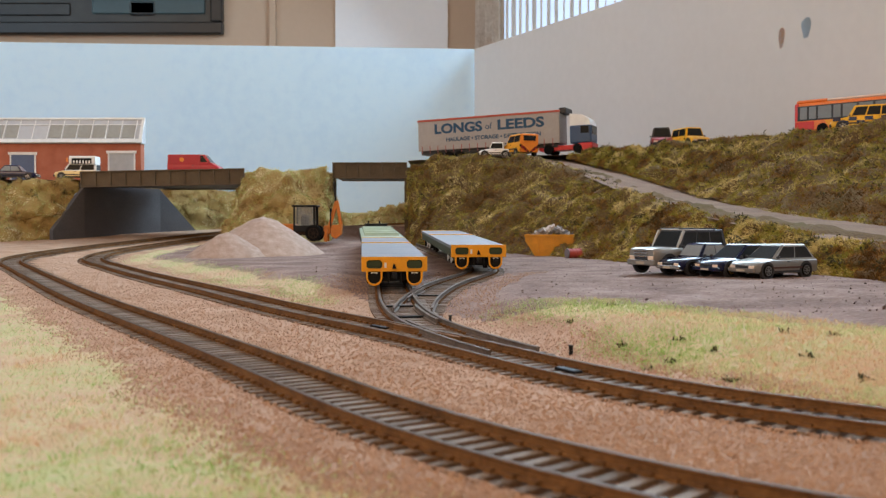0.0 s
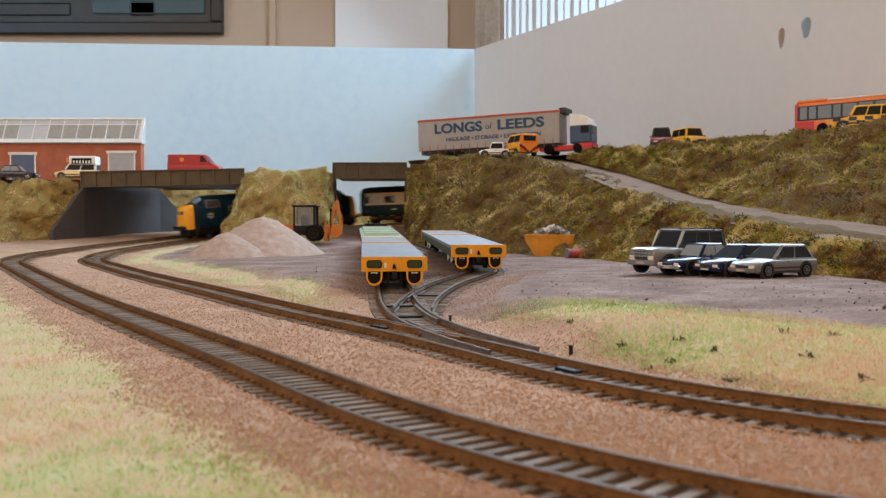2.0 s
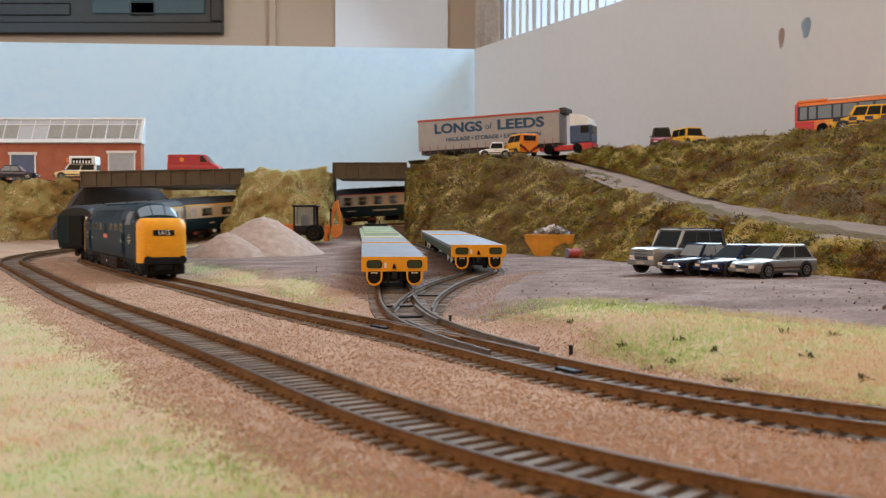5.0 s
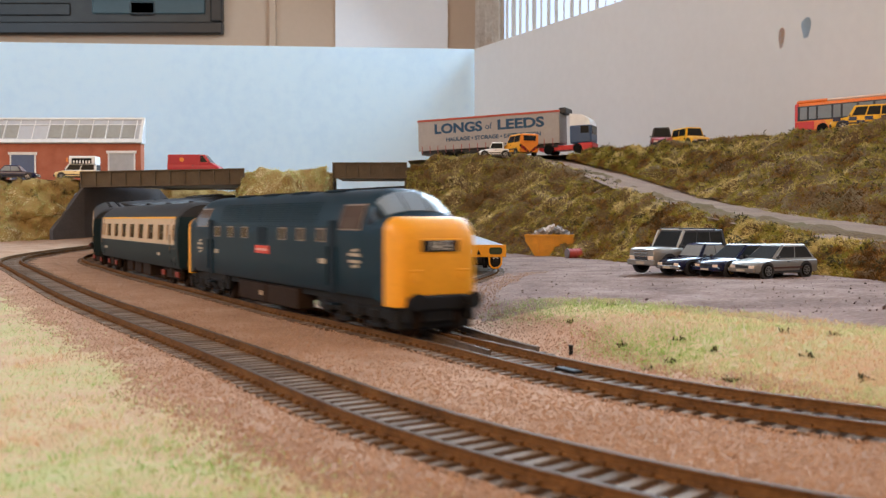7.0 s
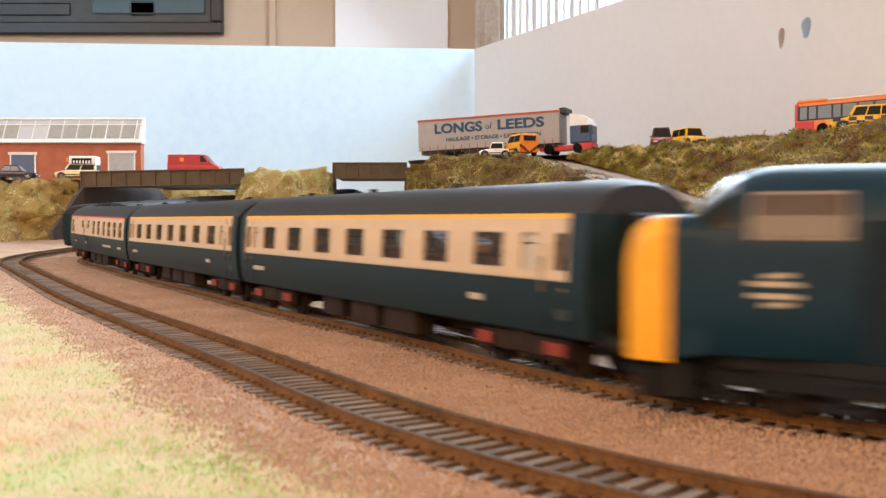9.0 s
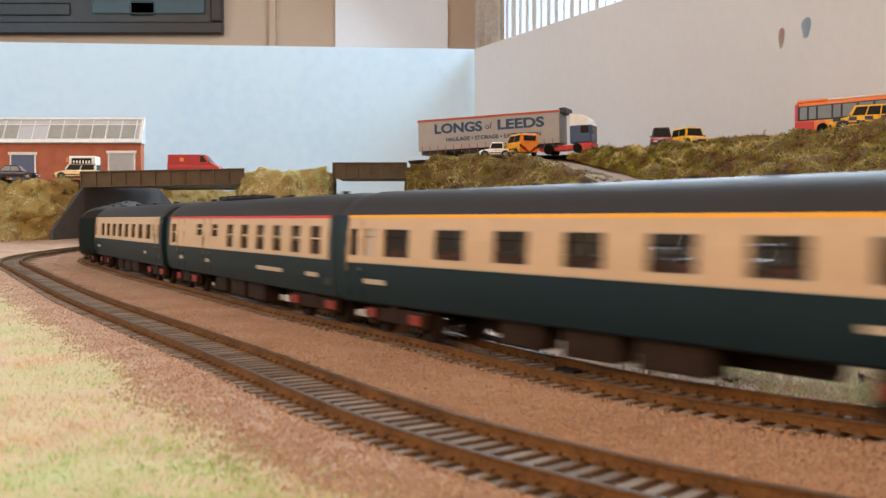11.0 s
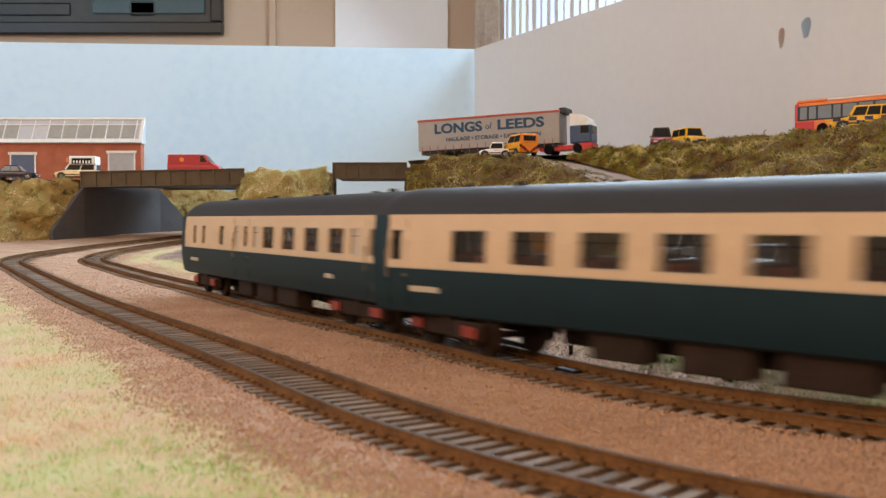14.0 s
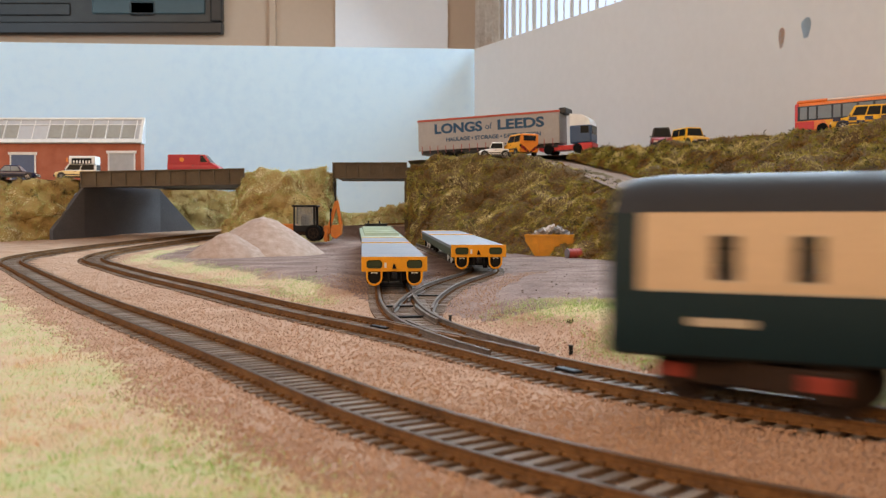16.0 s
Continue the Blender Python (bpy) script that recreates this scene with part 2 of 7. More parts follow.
def ground_height(X, Y):
    dm, sm, zm = nearest(MAIN, X, Y, 2676)
    do, so, zo = nearest(OUTER, X, Y)
    zt = np.where(dm < do, zm, zo) - 3.0
    d = np.minimum(dm, do)
    inner = (sm > 0) & (dm < do)
    far = np.where(inner, yard_height(X, Y), zt + 0.5)
    zt = zt - 0.9 * smooth(15, 12, d)
    z = zt + (far - zt) * np.where(inner, smooth(24, 80, d), smooth(40, 120, d))
    # the sidings lie nearly level with the yard
    for line in (SIDE_A, SIDE_B):
        ds, ss, zs = nearest(line, X, Y)
        z = np.where(inner, zs - 4.0 + 0.9 * smooth(10, 14, ds) + (z - zs + 3.1) * smooth(14, 45, ds), z)
    return z, dm, sm, do, so


# ---- the ground: one sheet, finer where the camera is near ----
def axis_steps(marks):
    out = []
    for (a, step), (b, _) in zip(marks[:-1], marks[1:]):
        out += list(np.arange(a, b, step))
    return np.array(out + [marks[-1][0]])


def build_ground():
    xs = axis_steps([(-1200, 60), (-820, 12), (-480, 6), (-260, 4), (300, 8), (560, 60), (2300, 0)])
    ys = axis_steps([(-500, 60), (-20, 20), (90, 3.5), (420, 5), (780, 8), (1520, 30), (1720, 0)])
    X, Y = [a.ravel() for a in np.meshgrid(xs, ys)]
    z, dm, sm, do, so = ground_height(X, Y)
    w = wobble(X, Y, 45.0)
    w2 = wobble(X, Y, 9.0, 3.0)
    z = z + 0.5 * w + 0.35 * w2
    nx, ny = len(xs), len(ys)
    idx = np.arange(nx * ny).reshape(ny, nx)
    faces = np.stack([idx[:-1, :-1], idx[:-1, 1:], idx[1:, 1:], idx[1:, :-1]], -1).reshape(-1, 4)
    fx, fy = X[faces[:, 0]], Y[faces[:, 0]]
    faces = faces[(fy < 380) | (fx < 62 + (1728 - fy) * 0.5235)]
    me = from_arrays("ground", np.stack([X, Y, z], 1), faces, M_GROUND, True)
    me.materials.append(M_YARD)
    me.materials.append(M_GRASSBASE)
    inner = (sm > 0) & (dm < do)
    ds = np.minimum(nearest(SIDE_A, X, Y)[0], nearest(SIDE_B, X, Y)[0])
    zone = np.zeros(len(X), int)
    reach = 58 + 9 * w + 42 * smooth(15, 75, X)
    zone[inner & (dm > reach - 6)] = 1
    zone[inner & (dm > 34 + 7 * w) & (dm <= reach - 6) & (ds > 44 + 12 * w)] = 2
    zone[(so < 0) & (do < dm) & (do > 37 + 8 * w + 8 * w2) & (Y < 860)] = 2
    me.materials.append(M_BED)
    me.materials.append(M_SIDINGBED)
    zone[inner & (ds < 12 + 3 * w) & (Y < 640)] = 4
    zone[np.minimum(dm, do) < 13.5] = 3
    fz = zone[faces[:, 0]]
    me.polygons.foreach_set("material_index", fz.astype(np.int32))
    ob = new("ground", me)
    return tagged(ob, "brown ballast ground with a bare earth yard and pale grass", "ground", kind="structure"), (X, Y, z, zone)


GROUND, GRID = build_ground()


# ---- tracks ----
def ribbon(line, s0, s1, off, prof, step=4.0):
    """Sweep a small closed outline (across, up) along a line at a sideways offset."""
    ss = np.arange(s0, s1 + 0.01, step)
    rings = []
    for s in ss:
        p, d = line.place(s), line.way(s)
        nrm = np.array([-d[1], d[0], 0.0])
        nrm /= np.linalg.norm(nrm)
        rings.append([tuple(p + nrm * (off + a) + np.array([0, 0, u])) for a, u in prof])
    return rings


RAIL_WEB = [(-1.05, -2.55), (1.05, -2.55), (1.0, -2.15), (0.32, -1.9), (0.32, -0.75), (0.62, -0.5), (0.62, -0.08), (-0.62, -0.08), (-0.62, -0.5), (-0.32, -0.75), (-0.32, -1.9), (-1.0, -2.15)]
RAIL_HEAD = [(-0.6, -0.09), (0.6, -0.09), (0.5, 0.0), (-0.5, 0.0)]
SLEEPER_BM = bmesh.new()
box(SLEEPER_BM, -14.3, 14.3, -1.15, 1.15, -2.2, 0, 0.2)
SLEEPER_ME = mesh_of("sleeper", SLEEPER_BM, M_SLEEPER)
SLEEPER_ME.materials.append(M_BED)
# side faces take the dark bed colour as painted shade between sleepers
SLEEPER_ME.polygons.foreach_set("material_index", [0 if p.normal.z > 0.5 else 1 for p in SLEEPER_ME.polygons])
CHAIR_BM = bmesh.new()
for sx in (-8.6, 8.6):
    box(CHAIR_BM, sx - 1.9, sx - 0.7, -0.9, 0.9, 0, 0.8)
    box(CHAIR_BM, sx + 0.7, sx + 1.9, -0.9, 0.9, 0, 0.8)
CHAIR_ME = mesh_of("rail_chair", CHAIR_BM, M_RAIL)


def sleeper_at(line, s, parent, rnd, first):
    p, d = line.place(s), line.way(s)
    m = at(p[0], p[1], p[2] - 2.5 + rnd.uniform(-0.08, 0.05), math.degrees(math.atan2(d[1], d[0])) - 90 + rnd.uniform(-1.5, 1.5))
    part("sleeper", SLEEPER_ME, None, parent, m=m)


def track(line, s0, s1, label, near0, near1, group="railway tracks", gaps=((), ()), pitch=5.0, metal=M_RAIL):
    rnd = random.Random(int(s0 * 7 + s1))
    t = thing("railway_track", label, "track", group=group)
    for off, cut in zip((-8.6, 8.6), gaps):
        bm, bm2 = bmesh.new(), bmesh.new()
        spans, a = [], s0
        for g0, g1 in cut:
            spans.append((a, g0))
            a = g1
        spans.append((a, s1))
        for a, b in spans:
            loft(bm, ribbon(line, a, b, off, RAIL_WEB))
            loft(bm2, ribbon(line, a, b, off, RAIL_HEAD))
        rail = part("rail", bm, metal, t, smooth=False)
        part("rail_head", bm2, M_RAILTOP, rail, "worn dull rail top")
    near = np.arange(near0, near1, pitch)
    for i, s in enumerate(near):
        sleeper_at(line, s, t, rnd, i == 0)
    rest = [s for s in np.arange(s0, s1, pitch) if s < near0 - 1 or s > near1 + 1]
    verts, faces = [], []
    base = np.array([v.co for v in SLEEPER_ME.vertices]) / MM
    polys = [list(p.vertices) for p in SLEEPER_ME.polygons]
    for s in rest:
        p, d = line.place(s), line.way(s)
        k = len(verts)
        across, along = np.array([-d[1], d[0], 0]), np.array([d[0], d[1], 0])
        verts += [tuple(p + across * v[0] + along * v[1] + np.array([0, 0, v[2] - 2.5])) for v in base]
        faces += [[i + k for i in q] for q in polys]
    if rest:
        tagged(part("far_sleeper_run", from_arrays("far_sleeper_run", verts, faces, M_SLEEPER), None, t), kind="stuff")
    verts, faces = [], []
    base = np.array([v.co for v in CHAIR_ME.vertices]) / MM
    polys = [list(p.vertices) for p in CHAIR_ME.polygons]
    for s in near:
        p, d = line.place(s), line.way(s)
        k = len(verts)
        across, along = np.array([-d[1], d[0], 0]), np.array([d[0], d[1], 0])
        verts += [tuple(p + across * v[0] + along * v[1] + np.array([0, 0, v[2] - 2.5])) for v in base]
        faces += [[i + k for i in q] for q in polys]
    tagged(part("rail_chair", from_arrays("rail_chair", verts, faces, M_RAIL), None, t, "rusty rail chairs"), kind="stuff")
    return t


def build_tracks():
    bm = bmesh.new()
    loft(bm, ribbon(MAIN, 5, 2706, 0, [(-26, -14), (26, -14), (26, -4.2), (-26, -4.2)], 12.0))
    bed = tagged(part("track_bed", bm, M_YARD), "raised bed under the hidden line", "track bed", kind="structure")
    track(MAIN, 0, MAIN.s[-1] - 10, "single running line with rusty rails on grey-brown sleepers, in ballast", 3436, 4436)
    track(OUTER, 0, OUTER.s[-1] - 10, "outer running line with rusty rails on grey sleepers in ballast", 690, 1850)
    track(SIDE_A, 4, SIDE_A.s[-1] - 5, "siding track with dull rails running under parked wagons", 60, 300, metal=M_RAILDULL)
    track(SIDE_B, 22, SIDE_B.s[-1] - 5, "curved siding track half buried in the earth yard", 60, 290, metal=M_RAILDULL)


def on_line(line, s, off=0.0, up=0.0):
    p, d = line.place(s), line.way(s)
    return at(p[0] - d[1] * off, p[1] + d[0] * off, p[2] + up, math.degrees(math.atan2(d[1], d[0])))


def build_turnout():
    """Check rails, wing rails and the dark tie bars of the turnouts."""
    t = thing("turnout", "rusty turnout fittings with check rails and dark tie bars", "turnout")
    for line, s0, s1, off in ((SIDE_A, 52, 92, 6.0), (SIDE_A, 92, 150, -6.2), (SIDE_B, 66, 118, 6.2), (MAIN, 4096, 4150, 6.1)):
        bm = bmesh.new()
        loft(bm, ribbon(line, s0, s1, off, RAIL_WEB))
        part("check_rail", bm, M_RAIL if line is MAIN else M_RAILDULL, t)
    for line, s, off, w, l in ((MAIN, 4212, 4.6, 1.6, 4.5), (MAIN, 4092, 4.6, 1.2, 6.0), (SIDE_A, 118, 0.0, 6.5, 1.5), (SIDE_A, 160, 0.0, 6.5, 1.4), (SIDE_B, 96, 0.0, 6.5, 1.4)):
        bm = bmesh.new()
        box(bm, -l, l, -w, w, -2.6, -1.7, 0.25)
        part("tie_bar", bm, M_DARK, t, "dark plastic tie bar", m=on_line(line, s, off))


# ---- boards round the layout ----
def slab(name, pts, z0, z1, thick, material, label, category):
    """An upright board along a plan line, thickened away from the camera."""
    bm = bmesh.new()
    a, b = Vector((*pts[0], 0)), Vector((*pts[1], 0))
    n = Vector((-(b - a).y, (b - a).x, 0)).normalized() * thick
    quad = [a, b, b + n, a + n]
    rings = [[(p.x, p.y, z) for p in quad] for z in (z0, z1)]
    loft(bm, rings)
    return tagged(part(name, bm, material), label, category, kind="structure")


def build_boards():
    slab("wall_back_board", [(-1500, 1605), (58.6, 1732.5)], -60, 356, 12, M_SKY, "sky-blue painted backscene board", "backscene")
    slab("wall_right_board", [(58.6, 1728), (760, 388)], -60, 355, 12, M_GREYBOARD, "pale grey painted backscene board with a small stain", "backscene")


# ---- banks: lofted between a foot line and a crest line ----
def bank_grid(foot, crest, back, nu=120, nv=26, rough=5.0, seed=0.0, bulge=6.0):
    """Rows from the foot up to the crest, then back to the plateau behind it."""
    def along(pts, n):
        p = np.asarray(pts, float)
        s = np.r_[0, np.cumsum(np.linalg.norm(np.diff(p, axis=0), axis=1))]
        t = np.linspace(0, s[-1], n)
        return np.stack([np.interp(t, s, p[:, k]) for k in range(3)], 1)
    F, C, B = along(foot, nu), along(crest, nu), along(back, nu)
    rows = []
    for v in np.linspace(0, 1, nv):
        rows.append(F + (C - F) * v)
    for v in np.linspace(0.12, 1, 8):
        rows.append(C + (B - C) * v)
    G = np.stack(rows)
    out = G.copy()
    for i in range(G.shape[0]):
        amp = 1.0 if i >= 2 else 0.3
        fade = 0.35 if i > nv else 1.0
        for j in range(nu):
            x, y, z = G[i, j]
            n1 = noise.noise_vector((x / 34, y / 34, z / 30 + seed))
            n2 = noise.noise_vector((x / 11, y / 11, z / 11 + seed + 9))
            out[i, j] += amp * fade * (np.array(n1) * rough + np.array(n2) * rough * 0.7 + np.array(noise.noise_vector((x / 5, y / 5, z / 5 + seed))) * rough * 0.25)
    return out


def mesh_grid(name, G, material):
    nv, nu = G.shape[:2]
    idx = np.arange(nv * nu).reshape(nv, nu)
    faces = np.stack([idx[:-1, :-1], idx[:-1, 1:], idx[1:, 1:], idx[1:, :-1]], -1).reshape(-1, 4)
    return from_arrays(name, G.reshape(-1, 3), faces, material, True)


def fibres(points, normals, length, width, rng, droop=0.5, spread=0.6):
    """Thin three-sided blades standing on points."""
    n = len(points)
    d = normals * 0.8 + rng.normal(0, spread, (n, 3)) + np.array([0, 0, 0.35 - droop])
    d /= np.linalg.norm(d, axis=1)[:, None]
    L = length * rng.uniform(0.5, 1.3, n)[:, None]
    side = np.cross(d, rng.normal(0, 1, (n, 3)))
    side /= np.linalg.norm(side, axis=1)[:, None] + 1e-9
    a, b = points - side * width / 2, points + side * width / 2
    mid = points + d * L * 0.55
    tip = points + d * L + np.array([0, 0, -0.25]) * L * droop
    V = np.stack([a, b, mid + side * width * 0.35, mid - side * width * 0.35, tip], 1).reshape(-1, 3)
    k = np.arange(n)[:, None] * 5
    q = np.hstack([k, k + 1, k + 2, k + 3]).tolist()
    t = np.hstack([k + 3, k + 2, k + 4]).tolist()
    return V, q + t


def sample_grid(G, n, rng, v0=0.0, v1=1.0):
    nv, nu = G.shape[:2]
    u, v = rng.uniform(0, nu - 1.001, n), rng.uniform(v0 * (nv - 1), v1 * (nv - 1) - 0.001, n)
    i, j = v.astype(int), u.astype(int)
    fv, fu = (v - i)[:, None], (u - j)[:, None]
    p = G[i, j] * (1 - fu) * (1 - fv) + G[i, j + 1] * fu * (1 - fv) + G[i + 1, j] * (1 - fu) * fv + G[i + 1, j + 1] * fu * fv
    nrm = np.cross(G[i, j + 1] - G[i, j], G[i + 1, j] - G[i, j])
    nrm /= np.linalg.norm(nrm, axis=1)[:, None] + 1e-9
    return p, nrm


def bank(label, foot, crest, back, seed, fibre, nblades, nu=120, nv=26, rough=5.0, length=5.0, scrub=0):
    rng = np.random.default_rng(int(seed * 10) + 5)
    G = bank_grid(foot, crest, back, nu, nv, rough * 1.8, seed)
    ob = tagged(new("embankment", mesh_grid("embankment", G, M_PALESOIL if fibre is M_PALEBANK else M_BANK)), label, "embankment", kind="structure")
    p, n = sample_grid(G, int(nblades * 1.9), rng, 0.0, (nv + 1.5) / (nv + 7))
    V, F = fibres(p, n, length * 0.72, 0.5, rng, droop=0.35, spread=0.8)
    g = part("bank_grass", from_arrays("bank_grass", V, F, fibre), None, ob, "matted straw and olive fibre grass")
    tagged(g, kind="stuff")
    if scrub:
        p, n = sample_grid(G, scrub, rng, 0.15, 0.9)
        p = np.repeat(p, 14, 0) + rng.normal(0, 1.6, (scrub * 14, 3))
        V, F = fibres(p, np.repeat(n, 14, 0), 2.6, 1.0, rng, droop=0.2, spread=0.9)
        tagged(part("scrub", from_arrays("scrub", V, F, M_SCRUB), None, ob, "small dark tufts of scrub"), kind="stuff")
    return ob


FOOT_C = [(-42, 1155, 8), (-38, 1074.2, 6), (20, 993.3, 5), (85, 912.5, 5), (132, 815.4, 5), (158, 704.6, 6), (196, 623.7, 7), (218, 529, 7), (234, 471.2, 7), (270, 381.2, 6)]
CREST_C = [(-44, 1189.7, 104), (-38, 1159.6, 104), (-15, 1155, 115), (58, 1111.1, 115), (115, 1074.2, 107), (146, 1016.4, 90.2), (180, 854.7, 57.9), (210, 681.5, 36.7), (234, 577.5, 28.2), (256, 525.5, 22.2), (300, 415.8, 15.2)]
ROAD_EDGE = [(-44, 1247.4, 108), (0, 1235.9, 116), (70, 1201.2, 116), (140, 1137.7, 112), (172, 1045.3, 94), (208, 877.8, 62), (236, 693, 41), (262, 589.1, 33), (284, 537.1, 27), (330, 427.4, 20)]
FOOT_D = [(146, 1111.1, 112), (200, 1039.5, 93), (234, 924, 68.5), (263, 762.3, 45), (301, 629.5, 31), (326, 554.4, 26), (360, 450.4, 20)]
CREST_D = [(168, 1114.6, 123), (230, 1056.8, 124), (289, 1016.4, 126), (347, 924, 124), (397, 831.6, 124), (425, 739.2, 125), (470, 623.7, 122)]
BACK_D = [(215, 1224.3, 122), (300, 1166.5, 122), (380, 1074.2, 125), (430, 1004.9, 127), (500, 889.4, 127), (560, 762.3, 126), (640, 623.7, 122)]


def build_banks():
    bank("steep olive and straw grass bank above the yard", FOOT_C, CREST_C, ROAD_EDGE, 1.0, M_BANKGRASS, 52000, 170, 30, 5.5, scrub=520)
    bank("upper grass bank beside the ramp road with dark scrub on its crest", FOOT_D, CREST_D, BACK_D, 2.0, M_BANKGRASS, 42000, 150, 26, 5.0, scrub=460)
    bank("pale straw grass mound between the two bridges", [(-272, 1224.3, 26), (-268, 1126.1, 22), (-238, 1068.4, 12), (-180, 1056.8, 14), (-134, 1074.2, 14), (-140, 1224.3, 30)],
         [(-252, 1224.3, 94), (-249, 1155, 94), (-232, 1137.7, 97), (-185, 1126.1, 99), (-148, 1137.7, 98), (-144, 1224.3, 96)],
         [(-225, 1224.3, 96), (-222, 1207, 97), (-210, 1201.2, 98), (-185, 1201.2, 98), (-168, 1201.2, 98), (-160, 1224.3, 96)], 3.0, M_PALEBANK, 16000, 90, 26, 4.5)
    bank("tall pale green bank beside the bridge abutment", [(-1000, 1074.2, -3), (-760, 1097.2, -3), (-590, 1143.5, -2), (-530, 1183.9, 1), (-506, 1202, 3)],
         [(-1020, 1190, 88), (-780, 1200, 90), (-600, 1215, 90), (-520, 1218, 90), (-480, 1230, 90)],
         [(-1020, 1328.2, 92), (-780, 1328.2, 92), (-600, 1328.2, 92), (-520, 1328.2, 92), (-490, 1328.2, 92)], 4.0, M_PALEBANK, 20000, 110, 26, 6.0, scrub=160)
    bank("brown-green cutting bank behind the railway", [(-372, 1391.8, 14), (-300, 1443.8, 22), (-200, 1472.6, 28), (-100, 1478.4, 30), (30, 1466.9, 34), (120, 1432.2, 36)],
         [(-452, 1385, 93), (-430, 1403.3, 93), (-340, 1466.9, 84), (-240, 1513, 52), (-110, 1513, 48), (-60, 1501.5, 66), (60, 1501.5, 90)],
         [(-430, 1490, 93), (-340, 1536.2, 82), (-240, 1570.8, 52), (-110, 1570.8, 48), (-60, 1570.8, 66), (60, 1570.8, 90)], 5.0, M_PALEBANK, 14000, 100, 20, 5.0)


def sheet(name, outline_a, outline_b, material, label, category, n=60, k=8, amp=0.6):
    """A slightly uneven surface between two plan lines."""
    def along(pts):
        p = np.asarray(pts, float)
        s = np.r_[0, np.cumsum(np.linalg.norm(np.diff(p, axis=0), axis=1))]
        t = np.linspace(0, s[-1], n)
        return np.stack([np.interp(t, s, p[:, c]) for c in range(3)], 1)
    A, B = along(outline_a), along(outline_b)
    G = np.stack([A + (B - A) * v for v in np.linspace(0, 1, k)])
    for i in range(k):
        for j in range(n):
            G[i, j, 2] += amp * noise.noise((G[i, j, 0] / 20, G[i, j, 1] / 20, 5.0))
    return tagged(new(name, mesh_grid(name, G, material)), label, category, kind="structure")


def build_roads():
    sheet("road", [(x + 1, y + 1, z + 0.6) for x, y, z in CREST_C[2:]], [(x + 45, y + 24, z + 1.0) for x, y, z in ROAD_EDGE[2:]], M_ROAD,
          "pale gravel ramp road between two grass banks", "road", 90, 10)
    sheet("upper_yard", [(-44, 1166.5, 113.5), (0, 1157.3, 115), (70, 1114.6, 116), (150, 1108.8, 117), (300, 1155, 121), (400, 947.1, 125), (560, 646.8, 123)],
          [(-44, 1593.9, 113), (20, 1617, 114), (70, 1617, 116), (150, 1524.6, 117), (300, 1270.5, 121), (520, 831.6, 126), (680, 519.8, 123)], M_ROAD, "earth yard on top of the bank", "ground", 80, 8)
    sheet("street", [(-1100, 1205, 91.5), (-478, 1222, 92)], [(-1100, 1617, 93), (-430, 1617, 93)], M_ROAD, "grey street on the raised ground", "road", 50, 10)


# ---- rolling stock: bodies keyed along the line ----
SPEED, NOSE0 = 183.0, 2867.5


def reach(t):
    """How far the train's nose has come; its stations along the line are set by eased()."""
    return NOSE0 + SPEED * t


def eased(u):
    """The line's length where a point of the train stands, with the small unevenness of its run."""
    return u + float(np.interp(u, [3600, 3900, 4000, 4080, 4150, 4250, 4300, 4400], [-2, 0, 2, 1, -2, -2, -4, -9]))


def vehicle_rows(length, lead, base, step=0.1):
    """Poses of a vehicle whose front is `lead` behind the train's nose; base: distance between its bogie pivots."""
    rows = []
    for k in range(int(round(16.0 / step)) + 1):
        t = k * step
        mid = eased(reach(t) - lead - length / 2)
        a, b = MAIN.place(mid + base / 2), MAIN.place(mid - base / 2)
        c, d = (a + b) / 2, a - b
        yaw, pitch = math.atan2(d[1], d[0]), math.atan2(d[2], math.hypot(d[0], d[1]))
        rows.append((t, Matrix.Translation(Vector(c) * MM) @ Euler((0, -pitch, yaw)).to_matrix().to_4x4()))
    return rows


# ---- the room round the layout ----
M_ROOMWALL = surface("beige_wall", [(0.50, 0.37, 0.27), (0.56, 0.42, 0.31)], 2.0, 60, 0.85, contrast=0.35)
M_ROOMWHITE = surface("white_wall", [(0.84, 0.86, 0.90), (0.90, 0.91, 0.94)], 2.0, 60, 0.8)
M_CARPET = surface("brown_carpet", [(0.16, 0.12, 0.09), (0.24, 0.18, 0.13)], 20, 300, 0.95)
M_BLIND = surface("cream_blind", [(0.80, 0.76, 0.70), (0.90, 0.87, 0.83)], 8, 90, 0.7)
M_CURTAIN = surface("brown_curtain", [(0.46, 0.39, 0.33), (0.74, 0.69, 0.63)], 12, 120, 0.9, contrast=0.2)
M_FRAME = paint("black_frame", (0.015, 0.015, 0.016), 0.35)
M_PHOTO = surface("dark_photograph", [(0.008, 0.009, 0.010), (0.016, 0.018, 0.018), (0.03, 0.034, 0.032)], 4.0, 30, 0.4)
M_PHOTOBLUE = paint("photo_blue_grey", (0.045, 0.085, 0.10), 0.4)
M_WOOD = surface("table_wood", [(0.22, 0.14, 0.08), (0.34, 0.23, 0.14)], 12, 200, 0.6)


def wall_piece(name, x0, x1, y0, y1, z0, z1, material, label, category="wall"):
    bm = bmesh.new()
    box(bm, x0, x1, y0, y1, z0, z1)
    return tagged(part(name, bm, material), label, category, kind="structure")


